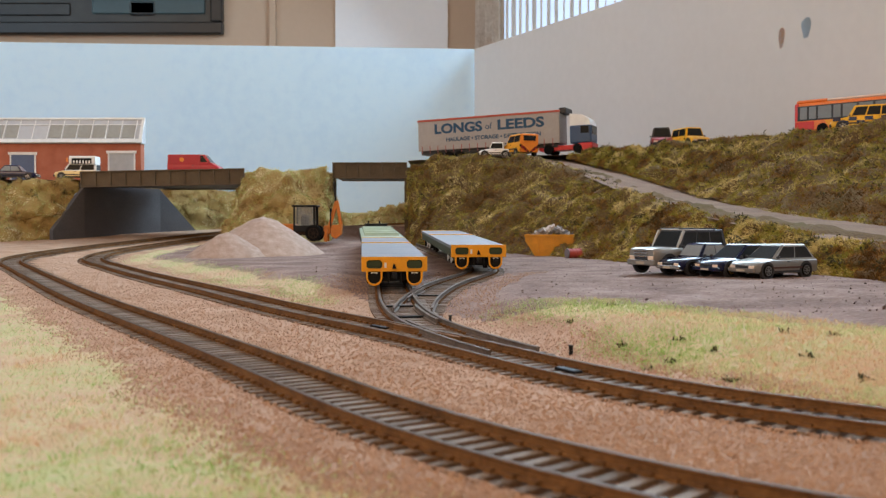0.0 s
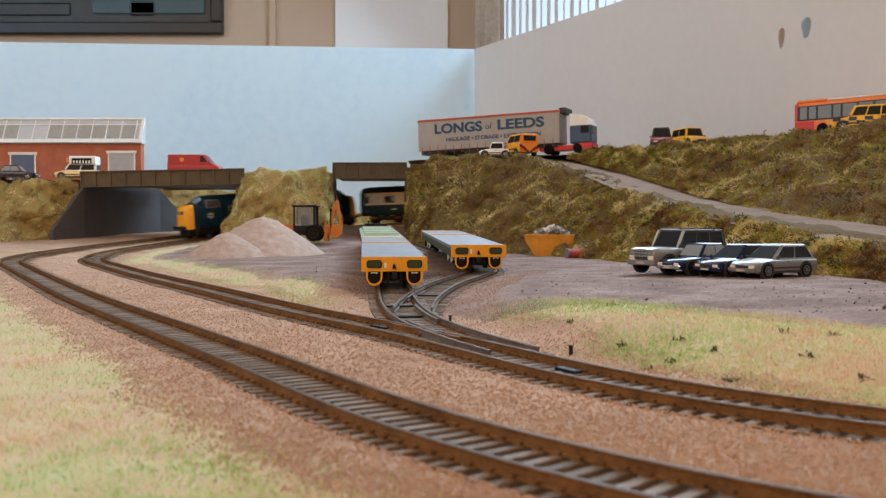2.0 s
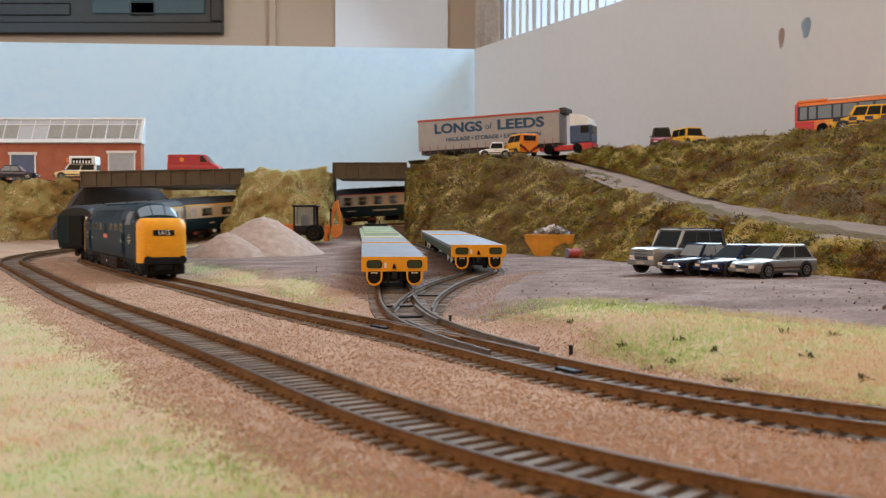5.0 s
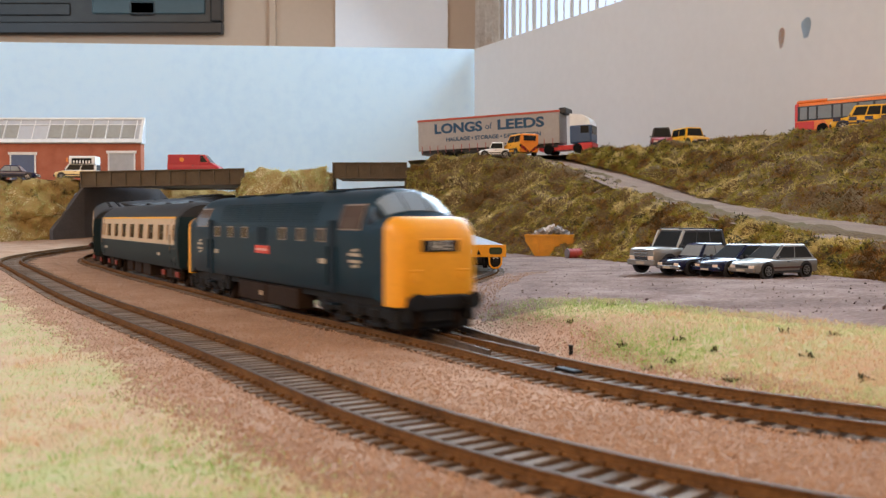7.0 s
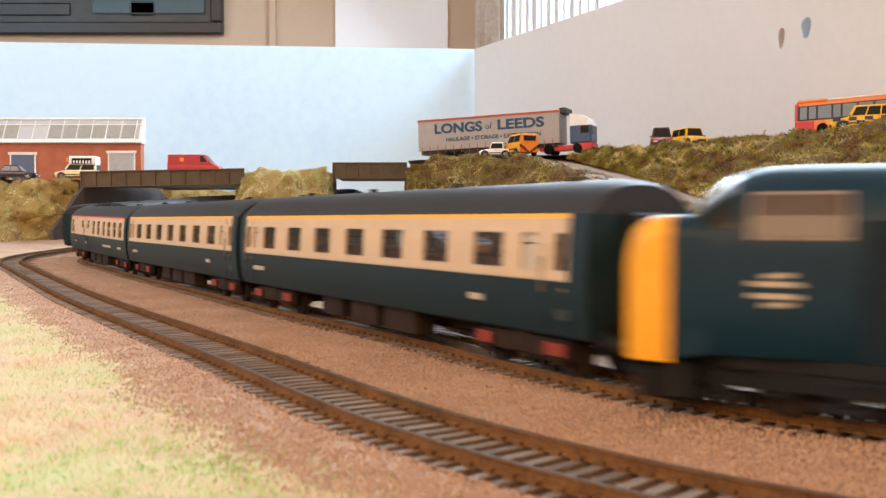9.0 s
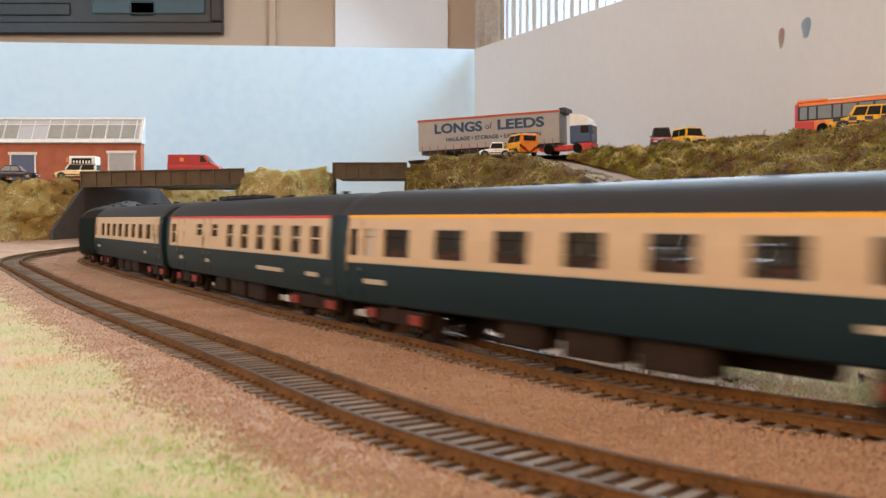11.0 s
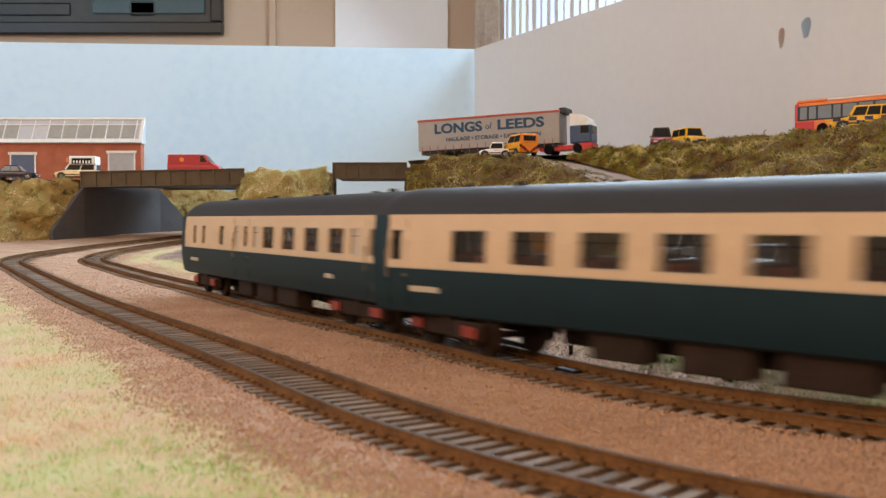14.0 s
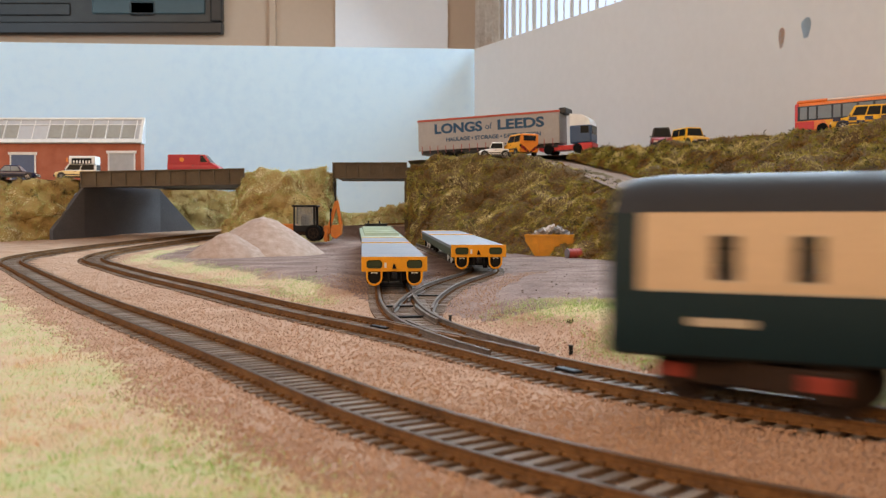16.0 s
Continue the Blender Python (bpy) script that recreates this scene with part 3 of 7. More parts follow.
def build_room():
    wall_piece("floor", -2600, 2700, -1800, 3000, -960, -900, M_CARPET, "brown carpet under the layout table", "floor")
    wall_piece("ceiling", -2600, 2700, -1800, 3000, 1500, 1540, M_ROOMWHITE, "plain white room ceiling", "ceiling")
    # far wall: beige, a white chimney breast, beige again, then the window
    wall_piece("wall_north", -2600, -345, 3000, 3060, -900, 1500, M_ROOMWALL, "plain beige room wall behind the boards")
    wall_piece("wall_north_white", -345, 15, 2990, 3060, -900, 1500, M_ROOMWHITE, "white wall panel beside the window")
    wall_piece("wall_north_return", 15, 122, 3000, 3060, -900, 1500, M_ROOMWALL, "beige strip of wall beside the window")
    # the window wall runs back from the corner, parallel to the grey board
    wm = at(130, 2995, 0, math.degrees(math.atan2(-1340, 701.4)))
    for nm, x0, x1, z0, z1, lb in (("wall_window_sill", 0, 2300, -900, 420, "beige wall under the window"), ("wall_window_head", 0, 2300, 1400, 1500, "beige wall above the window"), ("wall_window_end", 2220, 2300, 420, 1400, "beige wall past the window")):
        bm = bmesh.new()
        box(bm, x0, x1, 0, 60, z0, z1)
        tagged(part(nm, bm, M_ROOMWALL, m=wm), lb, "wall", kind="structure")
    wall_piece("trim", -555, -536, 2985, 2999, -900, 1500, M_ROOMWALL, "beige upright moulding on the wall", "trim")
    wall_piece("trim", 118, 133, 2978, 2999, -900, 1500, M_WHITE, "white upright moulding beside the window", "trim")
    wall_piece("wall_bay", 1225, 2700, 958, 1018, -900, 1500, M_ROOMWALL, "beige wall past the window")
    wall_piece("wall_east_sill", 2700, 2760, -1800, 958, -900, 450, M_ROOMWALL, "beige wall under the east window")
    wall_piece("wall_east_head", 2700, 2760, -1800, 958, 1420, 1500, M_ROOMWALL, "beige wall above the east window")
    wall_piece("wall_east_south", 2700, 2760, -1800, -1250, 450, 1420, M_ROOMWALL, "beige wall beside the east window")
    wall_piece("wall_east_north", 2700, 2760, 850, 958, 450, 1420, M_ROOMWALL, "beige wall beside the east window")
    # left wall with a window opening
    wall_piece("wall_west_sill", -2660, -2600, -1800, 3000, -900, 450, M_ROOMWALL, "beige wall under the side window")
    wall_piece("wall_west_head", -2660, -2600, -1800, 3000, 1400, 1500, M_ROOMWALL, "beige wall above the side window")
    wall_piece("wall_west_north", -2660, -2600, 1700, 3000, 450, 1400, M_ROOMWALL, "beige wall beside the side window")
    wall_piece("wall_west_south", -2660, -2600, -1800, 0, 450, 1400, M_ROOMWALL, "beige wall beside the side window")
    # wall behind the camera, out of view, with an added wide window opening
    wall_piece("wall_south_sill", -2600, 2700, -1860, -1800, -900, 450, M_ROOMWALL, "beige wall under the wide window")
    wall_piece("wall_south_head", -2600, 2700, -1860, -1800, 1450, 1500, M_ROOMWALL, "beige wall above the wide window")
    wall_piece("wall_south_west", -2600, -2000, -1860, -1800, 450, 1450, M_ROOMWALL, "beige wall beside the wide window")
    wall_piece("wall_south_east", 500, 2700, -1860, -1800, 450, 1450, M_ROOMWALL, "beige wall beside the wide window")
    # window frame, blinds, curtain
    w = tagged(thing("window_1", "white framed window with cream upright blinds", "window", wm), kind="structure")
    bm = bmesh.new()
    box(bm, 0, 20, -4, 50, 420, 1400, 2)
    box(bm, 2200, 2220, -4, 50, 420, 1400, 2)
    box(bm, 20, 2200, -4, 50, 420, 440, 2)
    box(bm, 20, 2200, -4, 50, 1380, 1400, 2)
    for x in (740, 1460):
        box(bm, x, x + 22, 10, 50, 440, 1380, 2)
    part("window_frame", bm, M_WHITE, w)
    for i in range(56):
        bm = bmesh.new()
        box(bm, -26, 26, -0.8, 0.8, 445, 1375)
        part("blind_slat", bm, M_BLIND, w, m=at(150 + i * 37, -26, 0, 138 + 4 * math.sin(i * 2.3)))
    cu = thing("curtain", "gathered brown and white curtain hanging beside the window", "curtain", wm)
    bm = bmesh.new()
    rings = []
    for z in (300, 700, 1100, 1370):
        front = [(12 + 150 * k / 40, -35 + 11 * math.sin(k * 1.15) + 2 * math.sin(k * 2.7 + z * 0.002), z) for k in range(41)]
        rings.append(front + [(x, y + 3, z) for x, y, _ in reversed(front)])
    loft(bm, rings)
    part("cloth", bm, M_CURTAIN, cu, smooth=True)
    pf = thing("picture_frame", "wide black framed dark photograph hanging on the beige wall", "picture")
    bm = bmesh.new()
    box(bm, -1750, -702, 2968, 2998, 630, 668, 4)
    box(bm, -1750, -702, 2968, 2998, 1100, 1138, 4)
    box(bm, -740, -702, 2968, 2998, 668, 1100, 4)
    box(bm, -1750, -1712, 2968, 2998, 668, 1100, 4)
    part("frame", bm, M_FRAME, pf)
    bm = bmesh.new()
    box(bm, -1712, -740, 2985, 2990, 668, 1100)
    part("photograph", bm, M_PHOTO, pf, "dark photograph with dim shapes of vehicles")
    for x0, x1, z0, z1, mt in ((-1700, -1190, 690, 730, M_PHOTO), (-1120, -760, 695, 742, M_PHOTOBLUE), (-1000, -920, 690, 735, M_FRAME)):
        bm = bmesh.new()
        box(bm, x0, x1, 2982, 2984.5, z0, z1, 4)
        part("printed_shape", bm, mt, pf)
    tb = thing("layout_table", "plain wooden table that carries the layout", "table")
    bm = bmesh.new()
    prism(bm, [(-1500, -520), (2400, -520), (2400, 380), (790, 380), (85, 1760), (-1500, 1760)], -60, -40, "z")
    part("tabletop", bm, M_WOOD, tb)
    for x, y in ((-1450, -480), (400, -480), (2340, -480), (-1450, 1700), (40, 1700), (2340, 340)):
        bm = bmesh.new()
        box(bm, x - 25, x + 25, y - 25, y + 25, -900, -60, 3)
        part("leg", bm, M_WOOD, tb)


def board_marks():
    """The stain, the torn patch and the pinholes on the grey board."""
    a, b = Vector((58.6, 1728, 0)), Vector((760, 388, 0))
    d = (b - a).normalized()
    face = Vector((d.y, -d.x, 0))
    spots = [("paint_patch", 1422, 52, 7.5, 20, paint("grey_blue_patch", (0.33, 0.42, 0.50), 0.7)), ("torn_patch", 1379, 70, 5, 20, paint("bare_wood_patch", (0.75, 0.34, 0.14), 0.8))]
    for name, px, py, w, h, mt in spots:
        k = (px - 784) / 1640
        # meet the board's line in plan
        s = (k * a.y - a.x) / (d.x - k * d.y)
        p = a + d * s
        z = 40.3 + (388 - py) * p.y / 1640
        bm = bmesh.new()
        r = p.y / 1640
        ring = [(w * r * 1.35 * math.cos(t) * (1 + 0.2 * math.sin(3 * t)), h * r * math.sin(t) * (1 + 0.12 * math.sin(2 * t + 1))) for t in np.linspace(0, 2 * math.pi, 28, endpoint=False)]
        prism(bm, ring, 0, 0.5, "y")
        ob = part(name, bm, mt, m=at(p.x + face.x * -0.4, p.y + face.y * -0.4, z, math.degrees(math.atan2(d.y, d.x))))
        ob.matrix_basis = at(p.x, p.y, z, math.degrees(math.atan2(d.y, d.x)))
        tagged(ob, "small stain of different paint on the grey board", "stain", kind="structure")


# ---- bridges ----
def girder(bm, x0, x1, y, z0, z1, ribs):
    box(bm, x0, x1, y, y + 1.5, z0 + 1, z1 - 1)
    box(bm, x0, x1, y - 2.2, y + 3, z1 - 1.6, z1, 0.2)
    box(bm, x0, x1, y - 2.2, y + 3, z0, z0 + 1.6, 0.2)
    for i in range(ribs):
        x = x0 + 1 + (x1 - x0 - 2) * i / (ribs - 1)
        box(bm, x - 0.7, x + 0.7, y - 1.9, y, z0 + 1.6, z1 - 1.6)
    return bm


def build_bridges():
    b = tagged(thing("road_bridge", "brown plate girder road bridge on a grey concrete abutment", "bridge"), group="girder bridges")
    # girder leans a little: its far end is higher
    bm = girder(bmesh.new(), -451, -247, 1155, 81.5, 101.5, 12)
    bmesh.ops.rotate(bm, cent=(-349, 1155, 91), matrix=Matrix.Rotation(radians(-1.1), 3, "Y"), verts=bm.verts)
    part("girder", bm, M_GIRDER, b, "brown riveted plate girder with stiffeners")
    bm = bmesh.new()
    prism(bm, [(-450, 1159), (-247, 1159), (-232, 1250), (-300, 1330), (-405, 1340), (-478, 1225)], 84, 91.5, "z")
    part("deck", bm, M_CONCRETE, b, "dark grey deck slab")
    bm = girder(bmesh.new(), -400, -250, 1328, 82, 102, 9)
    part("girder", bm, M_GIRDER, b)
    # abutment: a middle face and two splayed wings with sloping tops
    def wall(p, q, zp, zq, thick=10):
        bm = bmesh.new()
        a, c = Vector((*p, 0)), Vector((*q, 0))
        n = Vector((-(c - a).y, (c - a).x, 0)).normalized() * thick
        lo = [bm.verts.new(v) for v in ((a.x, a.y, -4), (c.x, c.y, -4), ((c + n).x, (c + n).y, -4), ((a + n).x, (a + n).y, -4))]
        hi = [bm.verts.new(v) for v in ((a.x, a.y, zp), (c.x, c.y, zq), ((c + n).x, (c + n).y, zq), ((a + n).x, (a + n).y, zp))]
        fs = [bm.faces.new(lo[::-1]), bm.faces.new(hi)] + [bm.faces.new((lo[i], lo[(i + 1) % 4], hi[(i + 1) % 4], hi[i])) for i in range(4)]
        bmesh.ops.recalc_face_normals(bm, faces=fs)
        return bm
    part("abutment", wall((-474, 1226), (-412, 1352), 84, 84, 14), M_CONCRETE, b, "dark painted concrete face")
    part("wing_wall", wall((-503, 1195), (-474, 1226), 26, 83), M_CONCRETE, b, "grey sloping wing wall")
    part("wing_wall", wall((-412, 1352), (-372, 1392), 83, 24), M_CONCRETE, b, "grey sloping wing wall")
    q = tagged(thing("road_bridge", "short brown girder bridge over the cutting mouth", "bridge"), group="girder bridges")
    bm = girder(bmesh.new(), -143, -46.5, 1201, 92.5, 113.5, 7)
    part("girder", bm, M_GIRDER, q, "brown plate girder with ribs")
    bm = girder(bmesh.new(), -143, -46.5, 1318, 94, 113.5, 7)
    part("girder", bm, M_GIRDER, q)
    bm = bmesh.new()
    box(bm, -143, -46.5, 1205, 1318, 95, 104)
    part("deck", bm, M_CONCRETE, q)
    bm = bmesh.new()
    box(bm, -146, -142, 1203, 1238, 10, 93)
    part("side_wall", bm, M_GIRDER, q)
    bm = bmesh.new()
    box(bm, -50, -43, 1203, 1238, 5, 93)
    part("side_wall", bm, M_GIRDER, q)


# ---- stones, grass and litter lying on the ground ----
def ground_at(x, y):
    return float(ground_height(np.array([float(x)]), np.array([float(y)]))[0][0])


M_GRIT = surface("yard_grit", [(0.07, 0.04, 0.03), (0.18, 0.115, 0.09), (0.40, 0.31, 0.27)], 200, 900, 0.9, spread=0.5, islands=True)


def build_cover():
    rng = np.random.default_rng(11)
    # ballast grains: small rough stones, thick near the camera
    n = 190000
    Y = 95 + 900 * rng.random(n) ** 2.1
    X = (rng.random(n) * 1.25 - 0.63) * Y
    z, dm, sm, do, so = ground_height(X, Y)
    inner = (sm > 0) & (dm < do)
    w = wobble(X, Y, 45.0)
    keep = np.where(inner, dm < 32 + 12 * w, (do < 38 + 8 * w + rng.normal(0, 4, n)) | (so > 0))
    ds = np.minimum(nearest(SIDE_A, X, Y)[0], nearest(SIDE_B, X, Y)[0])
    keep |= inner & (ds < 40 + 10 * w) & (Y < 620)
    keep &= ((np.minimum(dm, do) > 12.6 + 1.6 * w) & ((ds > 14) | ~inner)) | (rng.random(n) < 0.16)
    X, Y, z, dm, do = X[keep], Y[keep], z[keep], dm[keep], do[keep]
    near = np.minimum(dm, do)
    z = np.where(near < 12.0, z + 0.1, z + 0.3)
    r = rng.uniform(0.18, 0.44, len(X)) * np.where(near < 12.5, 0.7, 1.0)
    base = np.array([(1, 0, 0), (-0.4, 0.9, 0), (-0.5, -0.85, 0), (0.1, 0.0, 0.9), (-0.2, 0.1, -0.7)])
    jit = rng.normal(0, 0.22, (len(X), 5, 3))
    ang = rng.random(len(X)) * 6.283
    ca, sa = np.cos(ang)[:, None], np.sin(ang)[:, None]
    P = base[None] + jit
    P = np.stack([P[..., 0] * ca - P[..., 1] * sa, P[..., 0] * sa + P[..., 1] * ca, P[..., 2]], -1) * r[:, None, None]
    P = P + np.stack([X, Y, z + 0.1], 1)[:, None]
    k = np.arange(len(X))[:, None] * 5
    F = np.vstack([k + np.array(t) for t in ((0, 1, 3), (1, 2, 3), (2, 0, 3), (1, 0, 4), (2, 1, 4), (0, 2, 4))])
    tagged(new("ballast", from_arrays("ballast", P.reshape(-1, 3), F, M_BALLAST)), "loose brown and grey ballast chippings between the tracks", "ballast", kind="stuff")

    # static grass on the verges
    def lawn(name, n, ymin, ymax, power, rule, length, width, label):
        Y = ymin + (ymax - ymin) * rng.random(n) ** power
        X = (rng.random(n) * 1.3 - 0.65) * Y
        z, dm, sm, do, so = ground_height(X, Y)
        inner = (sm > 0) & (dm < do)
        w, w2 = wobble(X, Y, 45.0), wobble(X, Y, 14.0, 7.0)
        ds = np.minimum(nearest(SIDE_A, X, Y)[0], nearest(SIDE_B, X, Y)[0])
        keep = rule(X, Y, inner, dm + rng.normal(0, 4, n), do + rng.normal(0, 5, n), so, ds + rng.normal(0, 4, n), w, w2)
        p = np.stack([X, Y, z], 1)[keep]
        V, F = fibres(p, np.tile([0, 0, 1.0], (len(p), 1)), length, width, rng, droop=0.2, spread=0.55)
        tagged(new(name, from_arrays(name, V, F, M_GRASS)), label, "grass", kind="stuff")
    lawn("verge_grass", 230000, 95, 750, 1.9, lambda X, Y, inner, dm, do, so, ds, w, w2: (~inner) & (do < dm) & (do > 33 + 8 * w + 9 * w2) & (so < 0) & (rng.random(len(X)) < 0.35 + 1.6 * np.clip(w2 + 0.15, 0, 0.5)), 1.5, 0.19, "pale green and straw static grass beside the outer line")
    lawn("strip_grass", 560000, 180, 1000, 1.45, lambda X, Y, inner, dm, do, so, ds, w, w2: inner & (dm > 27 + 7 * w + 6 * w2) & (dm < 62 + 9 * w + 8 * w2 + 44 * smooth(15, 75, X)) & (ds > 36 + 12 * w), 1.6, 0.19,
         "pale dry grass strip between the line and the yard")
    # specks and bits of twig on the yard
    n = 1600
    Y = 330 + 620 * rng.random(n) ** 1.3
    X = rng.uniform(-0.15, 0.5, n) * Y
    z, dm, sm, do, so = ground_height(X, Y)
    ok = (sm > 0) & (dm > 62)
    p = np.stack([X, Y, z + 0.35], 1)[ok]
    m = len(p)
    P = (base[None] + rng.normal(0, 0.3, (m, 5, 3))) * (rng.uniform(0.2, 0.5, m) * (1 + 1.2 * (rng.random(m) > 0.93)))[:, None, None] + p[:, None] - np.array([0, 0, 0.2])
    k = np.arange(m)[:, None] * 5
    F = np.vstack([k + np.array(t) for t in ((0, 1, 3), (1, 2, 3), (2, 0, 3), (1, 0, 4), (2, 1, 4), (0, 2, 4))])
    V = P.reshape(-1, 3)
    tagged(new("yard_litter", from_arrays("yard_litter", V, F, M_GRIT)), "scattered dark and pale grit on the earth yard", "litter", kind="stuff")
    # dark dead tufts on the grass strip
    spots = [(1207, 590), (1190, 606), (1268, 603), (1103, 585), (1435, 620), (1395, 598), (1010, 560), (1478, 606), (1150, 612), (1300, 630), (1085, 545), (1530, 640)]
    for px, py in spots:
        Yg = 36.0 * 1640 / (py - 388)
        Xg = (px - 784) / 1640 * Yg
        zg = ground_at(Xg, Yg)
        p = np.array([Xg, Yg, zg]) + rng.normal(0, 0.6, (26, 3)) * np.array([1.6, 1.6, 0.2])
        V, F = fibres(p, np.tile([0, 0, 1.0], (26, 1)), 1.9, 0.6, rng, droop=0.3, spread=1.1)
        tagged(new("dead_tuft", from_arrays("dead_tuft", V, F, M_SCRUB)), "small dark dead tuft of scrub in the grass", "plant", "dead tufts in the grass")


# ---- gravel heaps ----
def heap(cx, cy, z0, rx, ry, h, seed, label):
    n, k = 64, 26
    V, F = [], []
    for i in range(k + 1):
        t = i / k
        for j in range(n):
            a = 2 * math.pi * j / n
            e = 1 + 0.10 * noise.noise((math.cos(a) * 1.5, math.sin(a) * 1.5, seed))
            x, y = cx + rx * t * e * math.cos(a), cy + ry * t * e * math.sin(a)
            prof = (1 - t) * 0.9 + 0.1 * (1 - t) ** 0.5 - 0.12 * math.exp(-(t / 0.14) ** 2)
            z = z0 + h * prof - 4 * t + 0.7 * noise.noise((x / 6, y / 6, seed)) + 1.4 * noise.noise((x / 25, y / 25, seed))
            V.append((x, y, z))
    for i in range(k):
        for j in range(n):
            F.append((i * n + j, (i + 1) * n + j, (i + 1) * n + (j + 1) % n, i * n + (j + 1) % n))
    return tagged(new("gravel_heap", from_arrays("gravel_heap", V, F, M_HEAP, True)), label, "gravel heap", "gravel heaps")


M_HEAP = surface("heap_gravel", [(0.28, 0.18, 0.13), (0.40, 0.285, 0.225), (0.52, 0.395, 0.325)], 160, 900, 0.95, bump=0.9)


# ---- road vehicles ----
M_TYRE = paint("tyre_rubber", (0.008, 0.008, 0.008), 0.85, spec=0.1)
M_RIM = paint("alloy_rim", (0.25, 0.25, 0.25), 0.35, 0.8)
M_LAMP = paint("clear_lamp", (0.72, 0.58, 0.46), 0.15)
M_AMBER = paint("amber_lamp", (0.8, 0.25, 0.04), 0.2)
M_TRIM = paint("black_trim", (0.025, 0.025, 0.027), 0.5)
M_SILVER = paint("silver_paint", (0.26, 0.25, 0.23), 0.36, 0.55, 0.2)
M_SILVERDARK = paint("dull_silver", (0.16, 0.14, 0.12), 0.45, 0.3)
M_STRIPBROWN = paint("brown_strip", (0.07, 0.03, 0.025), 0.5)
M_NAVY = paint("navy_paint", (0.006, 0.010, 0.045), 0.22, 0.1, 0.4)
M_CARGLASS = paint("dark_car_glass", (0.012, 0.014, 0.015), 0.12, spec=0.2)
M_PALEGLASS = paint("pale_car_glass", (0.22, 0.24, 0.25), 0.1)


def wheel(parent, x, y, r, w, rim=M_RIM):
    s = 1 if y > 0 else -1
    bm = bmesh.new()
    cyl(bm, (0, 0, 0), r, w, "y", 22)
    bmesh.ops.bevel(bm, geom=[e for e in bm.edges if abs(abs(e.verts[0].co.y) - w / 2) < 1e-4 and abs(abs(e.verts[1].co.y) - w / 2) < 1e-4], offset=r * 0.14, segments=2, affect="EDGES")
    tyre = part("wheel", bm, M_TYRE, parent, "black tyre", smooth=True, m=at(x, y, r))
    bm = bmesh.new()
    ring = [(r * 0.64, 0.40), (r * 0.64, 0.54), (r * 0.54, 0.54), (r * 0.50, 0.42)]
    loft(bm, [[(q * math.cos(a), s * w * k, q * math.sin(a)) for q, k in ring] for a in np.linspace(0, 2 * math.pi, 21)], caps=False)
    for k in range(7):
        box(bm, -r * 0.06, r * 0.06, s * w * 0.50 - 0.1, s * w * 0.50 + 0.1, r * 0.08, r * 0.56, m=Matrix.Rotation(k * 2 * math.pi / 7, 4, "Y"))
    cyl(bm, (0, s * w * 0.5, 0), r * 0.16, w * 0.14, "y", 10)
    part("rim", bm, rim, tyre)


def quad_panel(bm, p, off, t=0.18):
    """A thin raised panel on four corners."""
    a, b, c, d = [Vector(v) for v in p]
    n = (b - a).cross(d - a).normalized()
    if n.dot(Vector(off)) < 0:
        n = -n
    lo = [bm.verts.new(v - n * 0.1) for v in (a, b, c, d)]
    hi = [bm.verts.new(v + n * t) for v in (a, b, c, d)]
    fs = [bm.faces.new(lo), bm.faces.new(hi)] + [bm.faces.new((lo[i], lo[(i + 1) % 4], hi[(i + 1) % 4], hi[i])) for i in range(4)]
    bmesh.ops.recalc_face_normals(bm, faces=fs)


